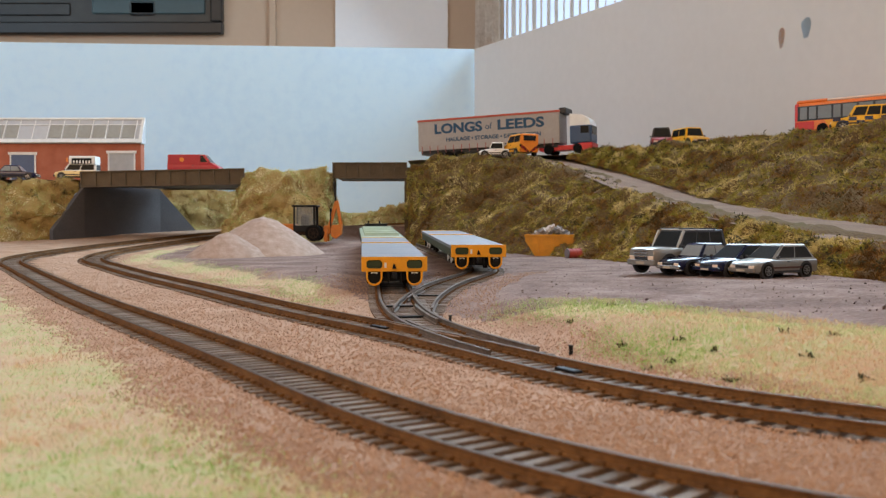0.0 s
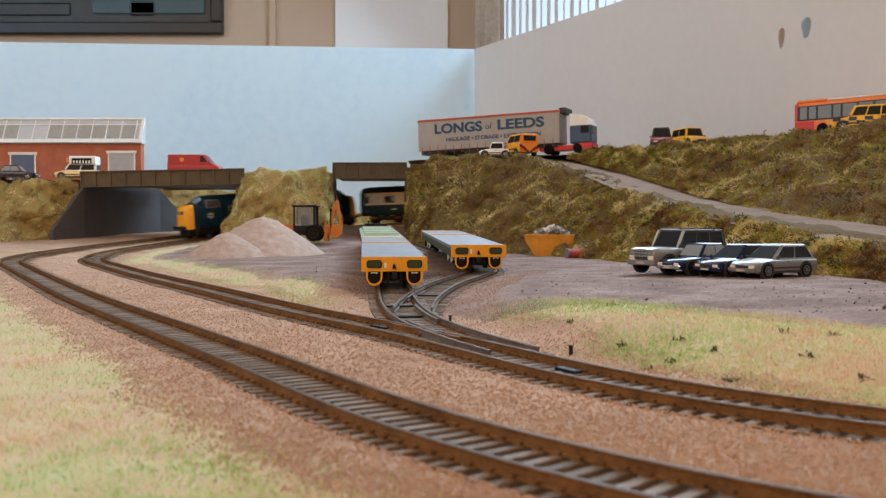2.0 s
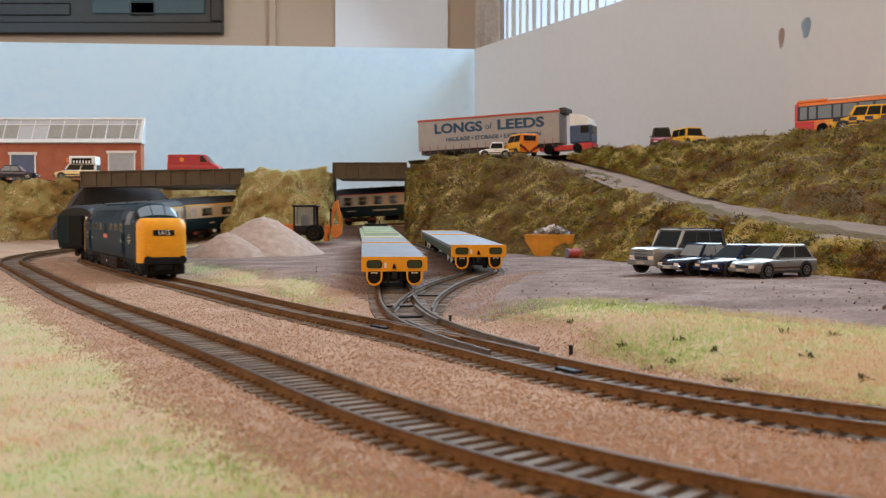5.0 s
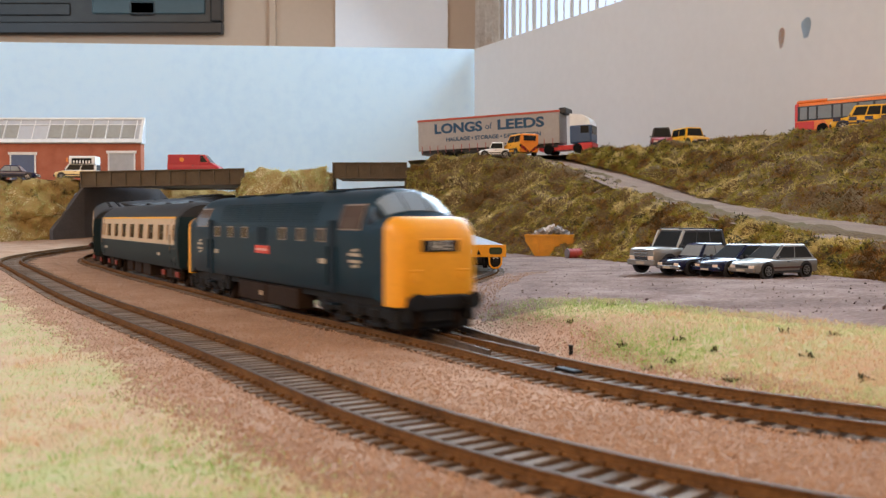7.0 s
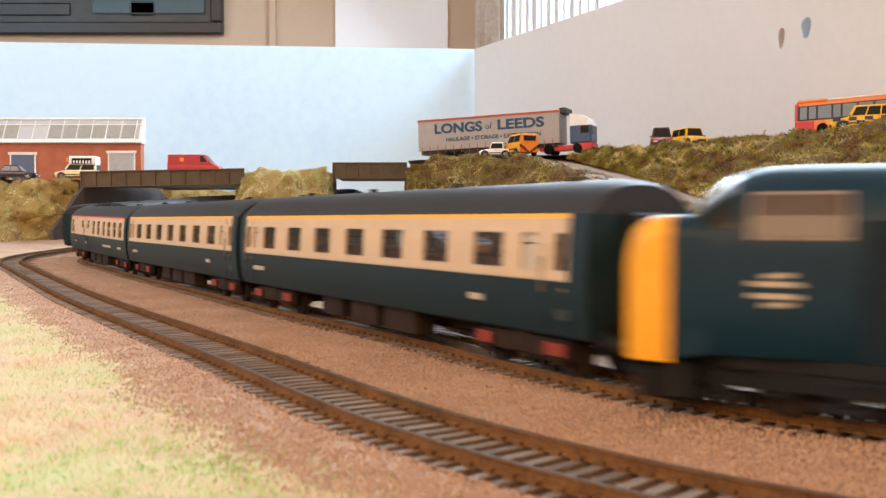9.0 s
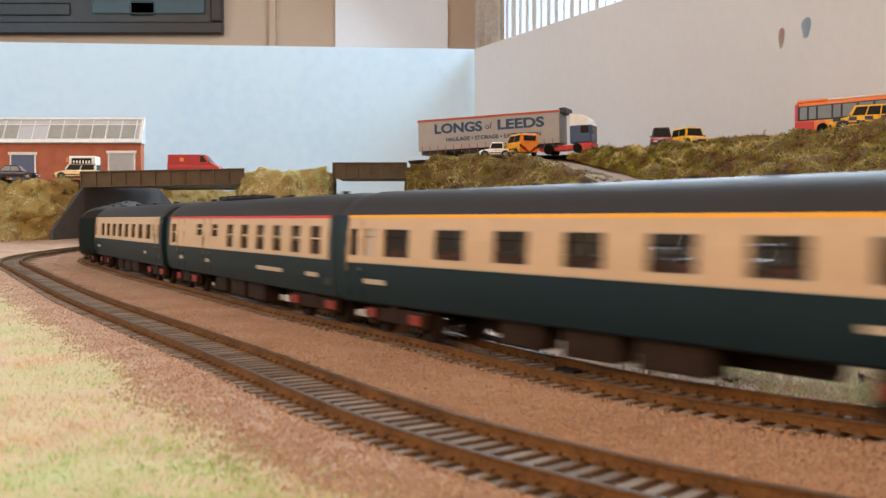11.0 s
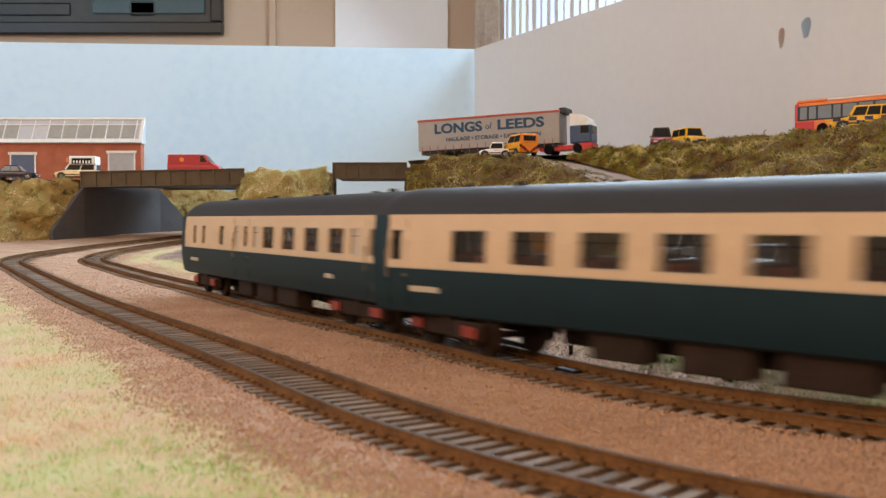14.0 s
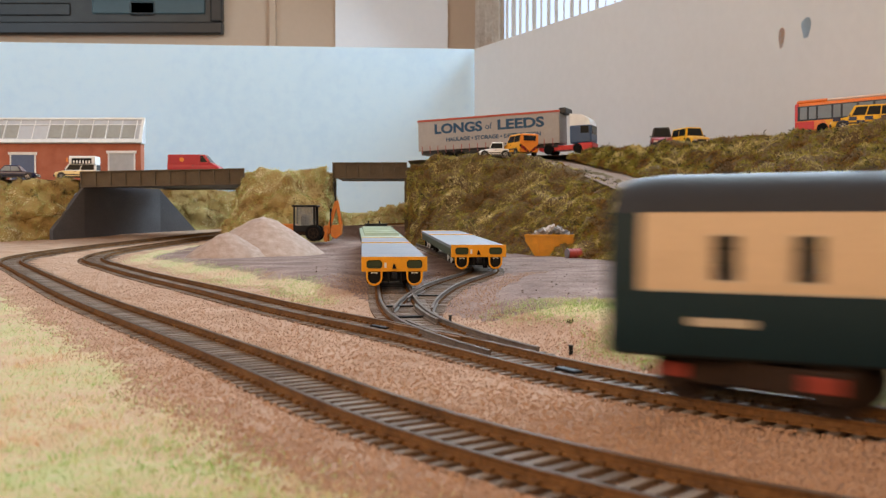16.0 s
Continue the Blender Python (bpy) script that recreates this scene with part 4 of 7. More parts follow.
def car(name, label, m, L, W, H, body, spec, roof=None, rim=M_RIM, glassm=M_CARGLASS, panes=2, wheel_r=4.1, lights=True, category="car", group="", belt=0.56, nose=0.68, bump=None, strip_m=None):
    """spec: hood length, windscreen run, rear run, tail length as shares of L; the cabin between."""
    hood, ws, rs, tail = spec
    t = thing(name, label, category, m, group)
    h2, w2 = L / 2, W / 2
    zb = H * 0.17
    zs = H * belt
    # lower body: sections along the length
    xs = [-h2, -h2 + L * 0.03, -h2 + L * 0.12, -h2 + tail * L + 0.01, 0.0, h2 - hood * L, h2 - L * 0.10, h2 - L * 0.03, h2]
    tops = [zs * 0.86, zs * 0.97, zs, zs, zs, zs, zs * (nose + 0.20 if nose < 0.8 else 0.99), zs * (nose + 0.12 if nose < 0.8 else 0.97), zs * nose]
    wid = [0.86, 0.94, 0.99, 1.0, 1.0, 1.0, 0.97, 0.92, 0.82]
    rings = []
    for x, zt, k in zip(xs, tops, wid):
        y = w2 * k
        rings.append([(x, -y * 0.94, zb), (x, -y, zb + 1.2), (x, -y, zt * 0.80), (x, -y * 0.97, zt * 0.93), (x, -y * 0.88, zt), (x, 0, zt + H * 0.012),
                      (x, y * 0.88, zt), (x, y * 0.97, zt * 0.93), (x, y, zt * 0.80), (x, y, zb + 1.2), (x, y * 0.94, zb)])
    bm = bmesh.new()
    loft(bm, rings)
    part("body", bm, body, t, smooth=True)
    # cabin
    xb0, xb1 = -h2 + tail * L, h2 - hood * L
    xt0, xt1 = xb0 + rs * L, xb1 - ws * L
    wb, wt = w2 * 0.93, w2 * 0.74
    z0, z1 = zs - 0.3, H
    bm = bmesh.new()
    rings = [[(xb0, -wb, z0), (xb1, -wb, z0), (xb1, wb, z0), (xb0, wb, z0)], [(xt0, -wt, z1 - 0.7), (xt1, -wt, z1 - 0.7), (xt1, wt, z1 - 0.7), (xt0, wt, z1 - 0.7)],
             [(xt0 + 1.2, -wt * 0.88, z1), (xt1 - 1.2, -wt * 0.88, z1), (xt1 - 1.2, wt * 0.88, z1), (xt0 + 1.2, wt * 0.88, z1)]]
    loft(bm, rings)
    bmesh.ops.bevel(bm, geom=[e for e in bm.edges if abs(e.verts[0].co.z - e.verts[1].co.z) > 1], offset=0.7, segments=2, affect="EDGES")
    part("cabin", bm, roof or body, t, smooth=True)

    def on(u, v, side):
        """A point on the cabin's flank: u along, v up."""
        xlo, xhi = xb0 + (xt0 - xb0) * v, xb1 + (xt1 - xb1) * v
        return (xlo + (xhi - xlo) * u, side * (wb + (wt - wb) * v), z0 + (z1 - 0.7 - z0) * v)
    for side in (-1, 1):
        for k in range(panes):
            u0, u1 = 0.06 + 0.88 * k / panes + 0.015, 0.06 + 0.88 * (k + 1) / panes - 0.015
            bm = bmesh.new()
            quad_panel(bm, [on(u0, 0.12, side), on(u1, 0.12, side), on(u1, 0.9, side), on(u0, 0.9, side)], (0, side, 0))
            part("side_window", bm, glassm, t)
    for xlo, xhi, sgn, nm in ((xb1, xt1, 1, "windscreen"), (xb0, xt0, -1, "rear_window")):
        def fr(u, v):
            return (xlo + (xhi - xlo) * v, (2 * u - 1) * (wb + (wt - wb) * v), z0 + (z1 - 0.7 - z0) * v)
        bm = bmesh.new()
        quad_panel(bm, [fr(0.07, 0.1), fr(0.93, 0.1), fr(0.92, 0.92), fr(0.08, 0.92)], (sgn, 0, 0.3))
        part(nm, bm, glassm, t)
    for sx in (-1, 1):
        bm = bmesh.new()
        box(bm, sx * h2 - 1.0, sx * h2 + 1.0, -w2 * 0.93, w2 * 0.93, zb + 0.2, zb + H * 0.13, 0.5)
        part("bumper", bm, bump or M_TRIM, t)
    if lights:
        bm = bmesh.new()
        box(bm, h2 - 1.3, h2 + 0.35, -w2 * 0.42, w2 * 0.42, zs * 0.46, zs * 0.66, 0.2)
        for k in range(3):
            box(bm, h2, h2 + 0.5, -w2 * 0.42, w2 * 0.42, zs * (0.48 + 0.06 * k), zs * (0.50 + 0.06 * k))
        part("grille", bm, M_TRIM, t)
        bm = bmesh.new()
        box(bm, h2 + 0.2, h2 + 0.62, -w2 * 0.44, w2 * 0.44, zs * 0.665, zs * 0.69)
        box(bm, h2 + 0.2, h2 + 0.62, -w2 * 0.44, w2 * 0.44, zs * 0.44, zs * 0.465)
        part("grille_trim", bm, M_CHROME, t, "bright grille surround")
        bm = bmesh.new()
        box(bm, h2 + 0.9, h2 + 1.25, -w2 * 0.28, w2 * 0.28, zb + H * 0.03, zb + H * 0.09)
        part("number_plate", bm, M_BEIGE, t)
        bm = bmesh.new()
        box(bm, xb1 + 0.6, h2 - L * 0.06, -0.12, 0.12, zs * 0.9, zs * 0.9 + 0.05)
        for y in (-0.55, 0.55):
            box(bm, -h2 * 0.5, h2 * 0.5, y * W * 0.905 - 0.2, y * W * 0.905 + 0.2, zb - 0.3, zb + 0.9)
        part("sill", bm, M_TRIM, t)
        for y in (-1, 1):
            bm = bmesh.new()
            box(bm, h2 - 2.6, h2 + 0.3, y * w2 * 0.64 - w2 * 0.18, y * w2 * 0.64 + w2 * 0.18, zs * 0.47, zs * 0.68, 0.35)
            part("headlight", bm, M_LAMP, t, "clear headlight")
            bm = bmesh.new()
            box(bm, -h2 - 0.3, -h2 + 1.5, y * w2 * 0.7 - w2 * 0.14, y * w2 * 0.7 + w2 * 0.14, zs * 0.6, zs * 0.85, 0.3)
            part("tail_light", bm, M_RED, t, "red tail light")
            bm = bmesh.new()
            box(bm, xb1 - 3.2, xb1 - 1.8, y * (w2 + 0.9) - 0.9, y * (w2 + 0.9) + 0.9, zs + 0.2, zs + 1.7, 0.3)
            part("door_mirror", bm, M_TRIM, t)
            bm = bmesh.new()
            box(bm, -h2 * 0.62, h2 * 0.55, y * (w2 + 0.02) - 0.15, y * (w2 + 0.02) + 0.15, zs * 0.50, zs * 0.60, 0.05)
            part("side_strip", bm, strip_m or M_TRIM, t)
            bm = bmesh.new()
            box(bm, -1.6, 0.2, y * (w2 + 0.05) - 0.2, y * (w2 + 0.05) + 0.2, zs * 0.83, zs * 0.88)
            part("door_handle", bm, M_TRIM, t)
    for x in (-h2 * 0.60, h2 * 0.64):
        for y in (-1, 1):
            bm = bmesh.new()
            cyl(bm, (x, y * (w2 - 0.9), wheel_r), wheel_r * 1.22, 2.0, "y", 20)
            part("wheel_arch", bm, M_TRIM, t)
            wheel(t, x, y * (w2 - 0.75), wheel_r, 2.6, rim)
    return t


def build_cars():
    row, z = -151, 8.0
    car("hatchback_car", "silver three-door hatchback parked on the earth yard", at(185, 519, z, row), 48.7, 20.6, 18.4, M_SILVER, (0.27, 0.20, 0.13, 0.01), panes=2, bump=M_SILVERDARK, strip_m=M_STRIPBROWN, category="car", group="cars parked in the yard")
    car("hatchback_car", "dark blue hatchback parked on the earth yard", at(170, 535, z, row), 49, 21, 18.0, M_NAVY, (0.27, 0.20, 0.13, 0.01), panes=2, bump=M_NAVY, strip_m=M_NAVY, rim=paint("gold_rim", (0.42, 0.27, 0.05), 0.35, 0.6), group="cars parked in the yard")
    car("saloon_car", "navy classic saloon with chrome trim parked on the yard", at(154, 553, z, row), 52, 20.6, 18.2, M_NAVY, (0.30, 0.12, 0.12, 0.18), panes=2, bump=M_CHROME, strip_m=M_CHROME, glassm=M_PALEGLASS, rim=M_CHROME, group="cars parked in the yard")
    d = car("off_road_car", "silver and white off-road car with dark glass on the yard", at(146, 574, z, row), 60, 26, 26, M_SILVER, (0.30, 0.10, 0.02, 0.01), roof=M_TRIM, nose=0.93, bump=M_SILVER, panes=3, wheel_r=5.3, belt=0.58, group="cars parked in the yard")
    bm = bmesh.new()
    for y in (-9, 9):
        box(bm, -22, 8, y - 0.5, y + 0.5, 26, 26.8, 0.2)
    part("roof_rail", bm, M_TRIM, d)
    bm = bmesh.new()
    box(bm, -20, 6.2, -9.6, 9.6, 25.2, 26.3, 0.5)
    for y in (-9.7, 9.7):
        box(bm, -0.7, 0.7, -0.6, 0.6, 0, 11.5, m=Matrix.Translation((11.2, y * 1.12, 15)) @ Matrix.Rotation(radians(-26), 4, "Y"))
    part("roof_skin", bm, paint("pale_roof", (0.50, 0.50, 0.48), 0.3), d, "white roof and windscreen pillars")
    bm = bmesh.new()
    box(bm, 29, 30.8, -11.5, 11.5, 4.6, 8.0, 0.4)
    for k in range(3):
        box(bm, 29.6, 30.9, -6, 6, 9.4 + 1.7 * k, 10.3 + 1.7 * k, 0.2)
    part("front_bar", bm, M_CHROME, d, "bright grille bars and bumper")
    # upper road level
    car("off_road_car", "red off-road car with a black roof rack behind the bank", at(258, 1100, 121, -100), 52, 24, 27, paint("dark_red", (0.30, 0.02, 0.02), 0.4), (0.28, 0.05, 0.01, 0.01), roof=M_TRIM, panes=3, wheel_r=5, group="vehicles on the raised road")
    y1 = paint("signal_yellow", (0.80, 0.42, 0.01), 0.4)
    car("off_road_car", "yellow off-road car with roof equipment behind the bank", at(284, 1068, 121, -75), 50, 25, 24, y1, (0.28, 0.06, 0.01, 0.01), panes=2, wheel_r=5, group="vehicles on the raised road")
    t = car("patrol_car", "yellow patrol car with dark blue check pattern on the bank top", at(412, 905, 125.5, 148), 62, 26, 25, y1, (0.25, 0.09, 0.03, 0.02), panes=3, wheel_r=5, group="vehicles on the raised road")
    for k in range(8):
        for r in range(2):
            if (k + r) % 2 == 0:
                for side in (-1, 1):
                    bm = bmesh.new()
                    box(bm, -29 + 7.2 * k, -21.8 + 7.2 * k, side * 13.05 - 0.12, side * 13.05 + 0.12, 6.5 + 3.6 * r, 10.1 + 3.6 * r)
                    part("check_square", bm, M_NAVY, t)
    # street beyond the left bridge
    car("saloon_car", "dark blue saloon standing on the street", at(-572, 1240, 93, 8), 60, 22, 19, M_NAVY, (0.28, 0.12, 0.12, 0.2), glassm=M_PALEGLASS, rim=M_CHROME, panes=2, group="vehicles on the street")
    cream = paint("cream_van_paint", (0.80, 0.62, 0.30), 0.35)
    v = car("ice_cream_van", "cream and white serving van standing on the street", at(-489, 1243, 93, 183), 55, 23, 21, cream, (0.22, 0.10, 0.0, 0.0), roof=M_WHITE, panes=2, wheel_r=4.4, category="van", group="vehicles on the street")
    bm = bmesh.new()
    box(bm, -27, 8, -11, 11, 20, 31, 1.2)
    part("raised_roof", bm, M_WHITE, v)
    for side in (-1, 1):
        bm = bmesh.new()
        box(bm, -22, 4, side * 11.05 - 0.2, side * 11.05 + 0.2, 20.5, 28, 0.1)
        part("serving_hatch", bm, M_CARGLASS, v, "dark serving hatch")
        bm = bmesh.new()
        for k in range(6):
            box(bm, -20 + 4 * k, -18 + 4 * k, side * 11.2 - 0.2, side * 11.2 + 0.2, 21, 25)
        part("menu_sign", bm, M_WHITE, v)
    bm = bmesh.new()
    cyl(bm, (14, 0, 27), 1.6, 6, "z", 10, 0.3)
    part("cone", bm, M_ORANGE, v)
    rv = car("delivery_van", "red delivery van crossing the road bridge", at(-325, 1222, 91.6, 0), 68, 26, 33, paint("post_red", (0.42, 0.015, 0.025), 0.35), (0.16, 0.13, 0.0, 0.0), panes=1, wheel_r=4.6, category="van", belt=0.66, group="vehicles on the street")
    for side in (-1, 1):
        bm = bmesh.new()
        box(bm, -33, 9, side * 12.2 - 0.6, side * 12.2 + 0.6, 20, 32.2, 0.3)
        part("side_panel", bm, rv.children[0].data.materials[0], rv)
        bm = bmesh.new()
        cyl(bm, (-15, side * 12.95, 26), 3.0, 0.2, "y", 14)
        part("emblem", bm, M_ORANGE, rv)
    # highway van with a chevron tail
    hv = car("maintenance_van", "orange maintenance van with red and yellow chevron tail", at(92, 1118, 115, 112), 50, 25, 26, M_YELLOW, (0.24, 0.10, 0.0, 0.0), panes=2, wheel_r=4.4, category="van", belt=0.6, group="vehicles on the raised road")
    bm = bmesh.new()
    box(bm, -26.2, -25.2, -11.8, 11.8, 4, 25.5, 0.6)
    part("tail_panel", bm, M_ORANGE, hv)
    for k in range(5):
        for sgn in (-1, 1):
            bm = bmesh.new()
            box(bm, -26.6, -26.2, -0.9, 0.9, 0, 12.5, m=Matrix.Translation((0, sgn * (1 + 2.0 * k), 4 + 1.2 * k)) @ Matrix.Rotation(radians(-sgn * 48), 4, "X") @ Matrix.Scale(0.75 if k < 3 else 0.45, 4, (0, 0, 1)))
            part("chevron", bm, M_RED if k % 2 else M_DARK, hv)
    bm = bmesh.new()
    box(bm, -26.9, -26.3, -8, 8, 17.5, 23.5, 0.2)
    part("rear_glass", bm, M_CARGLASS, hv)
    car("pickup_truck", "white pickup truck half hidden by the bank crest", at(64, 1128, 114, 175), 40, 22, 19, M_WHITE, (0.3, 0.08, 0.02, 0.25), panes=1, group="vehicles on the raised road")


def text_on(name, body, size, material, parent, m, extrude=0.15, bold=0.0):
    cu = bpy.data.curves.new(name, "FONT")
    cu.body, cu.size, cu.extrude = body, size * MM, extrude * MM
    cu.align_x, cu.align_y = "CENTER", "CENTER"
    cu.offset = bold * MM
    tmp = bpy.data.objects.new(name, cu)
    scene.collection.objects.link(tmp)
    me = bpy.data.meshes.new_from_object(tmp.evaluated_get(bpy.context.evaluated_depsgraph_get()))
    scene.collection.objects.unlink(tmp)
    bpy.data.objects.remove(tmp)
    me.materials.clear()
    me.materials.append(material)
    ob = part(name, me, material, parent, m=m)
    return ob


M_LETTER = paint("dark_blue_lettering", (0.008, 0.055, 0.12), 0.5)
M_CURTAINSIDE = surface("grey_curtain_side", [(0.30, 0.275, 0.26), (0.38, 0.35, 0.33)], 40, 300, 0.6)


def build_lorry():
    yaw = math.degrees(math.atan2(-75, 174))
    t = thing("articulated_lorry", "grey curtain-sided lorry with blue and white cab", "lorry", at(-31, 1213, 114.5, yaw, 0, -1.6))
    L = 190
    bm = bmesh.new()
    box(bm, 0, L, -1, 34, 14, 53, 0.4)
    part("curtain_side", bm, M_CURTAINSIDE, t, "grey curtain side with dark lettering")
    bm = bmesh.new()
    box(bm, -0.6, L + 0.6, -2, 35, 51.5, 54, 0.3)
    part("roof_rail", bm, paint("rust_red", (0.42, 0.07, 0.04), 0.5), t, "red roof rail")
    bm = bmesh.new()
    box(bm, L - 1, L + 8, 2, 31, 50, 57, 0.5)
    part("cooling_unit", bm, M_TRIM, t)
    for k in range(17):
        bm = bmesh.new()
        box(bm, 5 + k * 11, 6 + k * 11, -1.5, -0.9, 10.5, 20)
        part("strap", bm, paint("strap_red", (0.30, 0.10, 0.09), 0.6) if k == 0 else bpy.data.materials["strap_red"], t)
    bm = bmesh.new()
    box(bm, 2, L - 4, 4, 29, 9, 14)
    part("trailer_frame", bm, M_TRIM, t)
    for x in (28, 42, 56):
        for y in (3, 30):
            wheel(t, x, y, 6, 6, M_RIM)
    up = Matrix.Rotation(radians(90), 4, "X")
    for word, x, z, s, wide in (("LONGS", 56, 40.5, 15, 1.2), ("LEEDS", 140, 40.5, 15, 1.36)):
        text_on("lettering", word, s * 1.12, M_LETTER, t, Matrix.Translation(Vector((x, -1.25, z)) * MM) @ up @ Matrix.Diagonal((wide, 1, 1, 1)), 0.2, 0.62)
    text_on("lettering", "of", 11, M_LETTER, t, Matrix.Translation(Vector((97.5, -1.25, 40)) * MM) @ up)
    text_on("lettering", "HAULAGE \u2022 STORAGE \u2022 DISTRIBUTION", 6.8, M_LETTER, t, Matrix.Translation(Vector((103, -1.25, 26.5)) * MM) @ up @ Matrix.Diagonal((1.08, 1, 1, 1)), 0.15, 0.2)
    # tractor
    cab = part("cab", box(bmesh.new(), L + 12, L + 39, 1, 32, 12, 34, 2.0, seg=2), paint("cab_blue", (0.03, 0.07, 0.14), 0.35), t, "dark blue cab")
    bm = bmesh.new()
    prism(bm, [(L + 12, 33.5), (L + 38, 33.5), (L + 36, 41), (L + 27, 47), (L + 12, 49)], 3, 30, "y")
    part("wind_deflector", bm, M_WHITE, t, "white cab roof deflector")
    bm = bmesh.new()
    box(bm, L + 26, L + 36, 0.6, 1.4, 24, 33, 0.2)
    box(bm, L + 38.6, L + 39.4, 4, 29, 23, 33.5, 0.2)
    part("cab_window", bm, M_CARGLASS, t)
    bm = bmesh.new()
    box(bm, L - 28, L + 39, 5, 28, 5, 11, 0.5)
    box(bm, L + 22, L + 40, 1, 32, 4, 12.5, 0.8)
    part("chassis", bm, M_RED, t, "red chassis and bumper")
    for x in (L - 15, L + 22):
        for y in (3, 30):
            wheel(t, x, y, 6.2, 5, M_RIM)


def build_bus():
    t = thing("single_deck_bus", "red and orange single-deck bus standing along the grey board", "bus", at(372, 984, 127.5, math.degrees(math.atan2(-0.74, 0.68))))
    L, W = 145, 33
    red, org, cr = paint("bus_red", (0.62, 0.035, 0.02), 0.35), paint("bus_orange", (0.80, 0.20, 0.03), 0.35), paint("bus_cream", (0.72, 0.55, 0.45), 0.4)
    bm = bmesh.new()
    box(bm, 0, L, 0, W, 4, 34.5, 2.0, seg=2)
    part("body", bm, org, t, "orange body")
    bm = bmesh.new()
    box(bm, -0.25, 22, -0.25, W + 0.25, 3.8, 15.5, 1)
    part("rear_panel", bm, red, t, "red rear skirt")
    bm = bmesh.new()
    box(bm, -0.4, 5, -0.3, W + 0.3, 15, 34, 1)
    part("rear_corner", bm, red, t)
    bm = bmesh.new()
    box(bm, 34, L, 0.4, W - 0.4, 34, 37, 1.2)
    part("roof", bm, cr, t, "pale roof")
    bm = bmesh.new()
    box(bm, 1, 34, 0.4, W - 0.4, 34, 37.4, 1.2)
    part("roof_pod", bm, org, t)
    bm = bmesh.new()
    box(bm, 3, L - 4, -0.35, W + 0.35, 15.5, 31, 0.3)
    part("window_band", bm, M_TRIM, t, "black window band")
    x = 6
    for w in (7.5, 7.5, 14, 7.5, 14, 14, 14, 14, 14):
        for y in (-0.5, W + 0.5):
            bm = bmesh.new()
            box(bm, x, x + w, y - 0.15, y + 0.15, 17, 29.8, 0.1)
            part("window_pane", bm, M_PALEGLASS, t)
        x += w + 2.2
    bm = bmesh.new()
    prism(bm, [(40, 4), (58, 4), (50, 15), (32, 15)], -0.35, -0.05, "y")
    part("swoosh", bm, M_YELLOW, t)
    for xx in (30, 112):
        for y in (1.5, W - 1.5):
            wheel(t, xx, y, 6.2, 5)


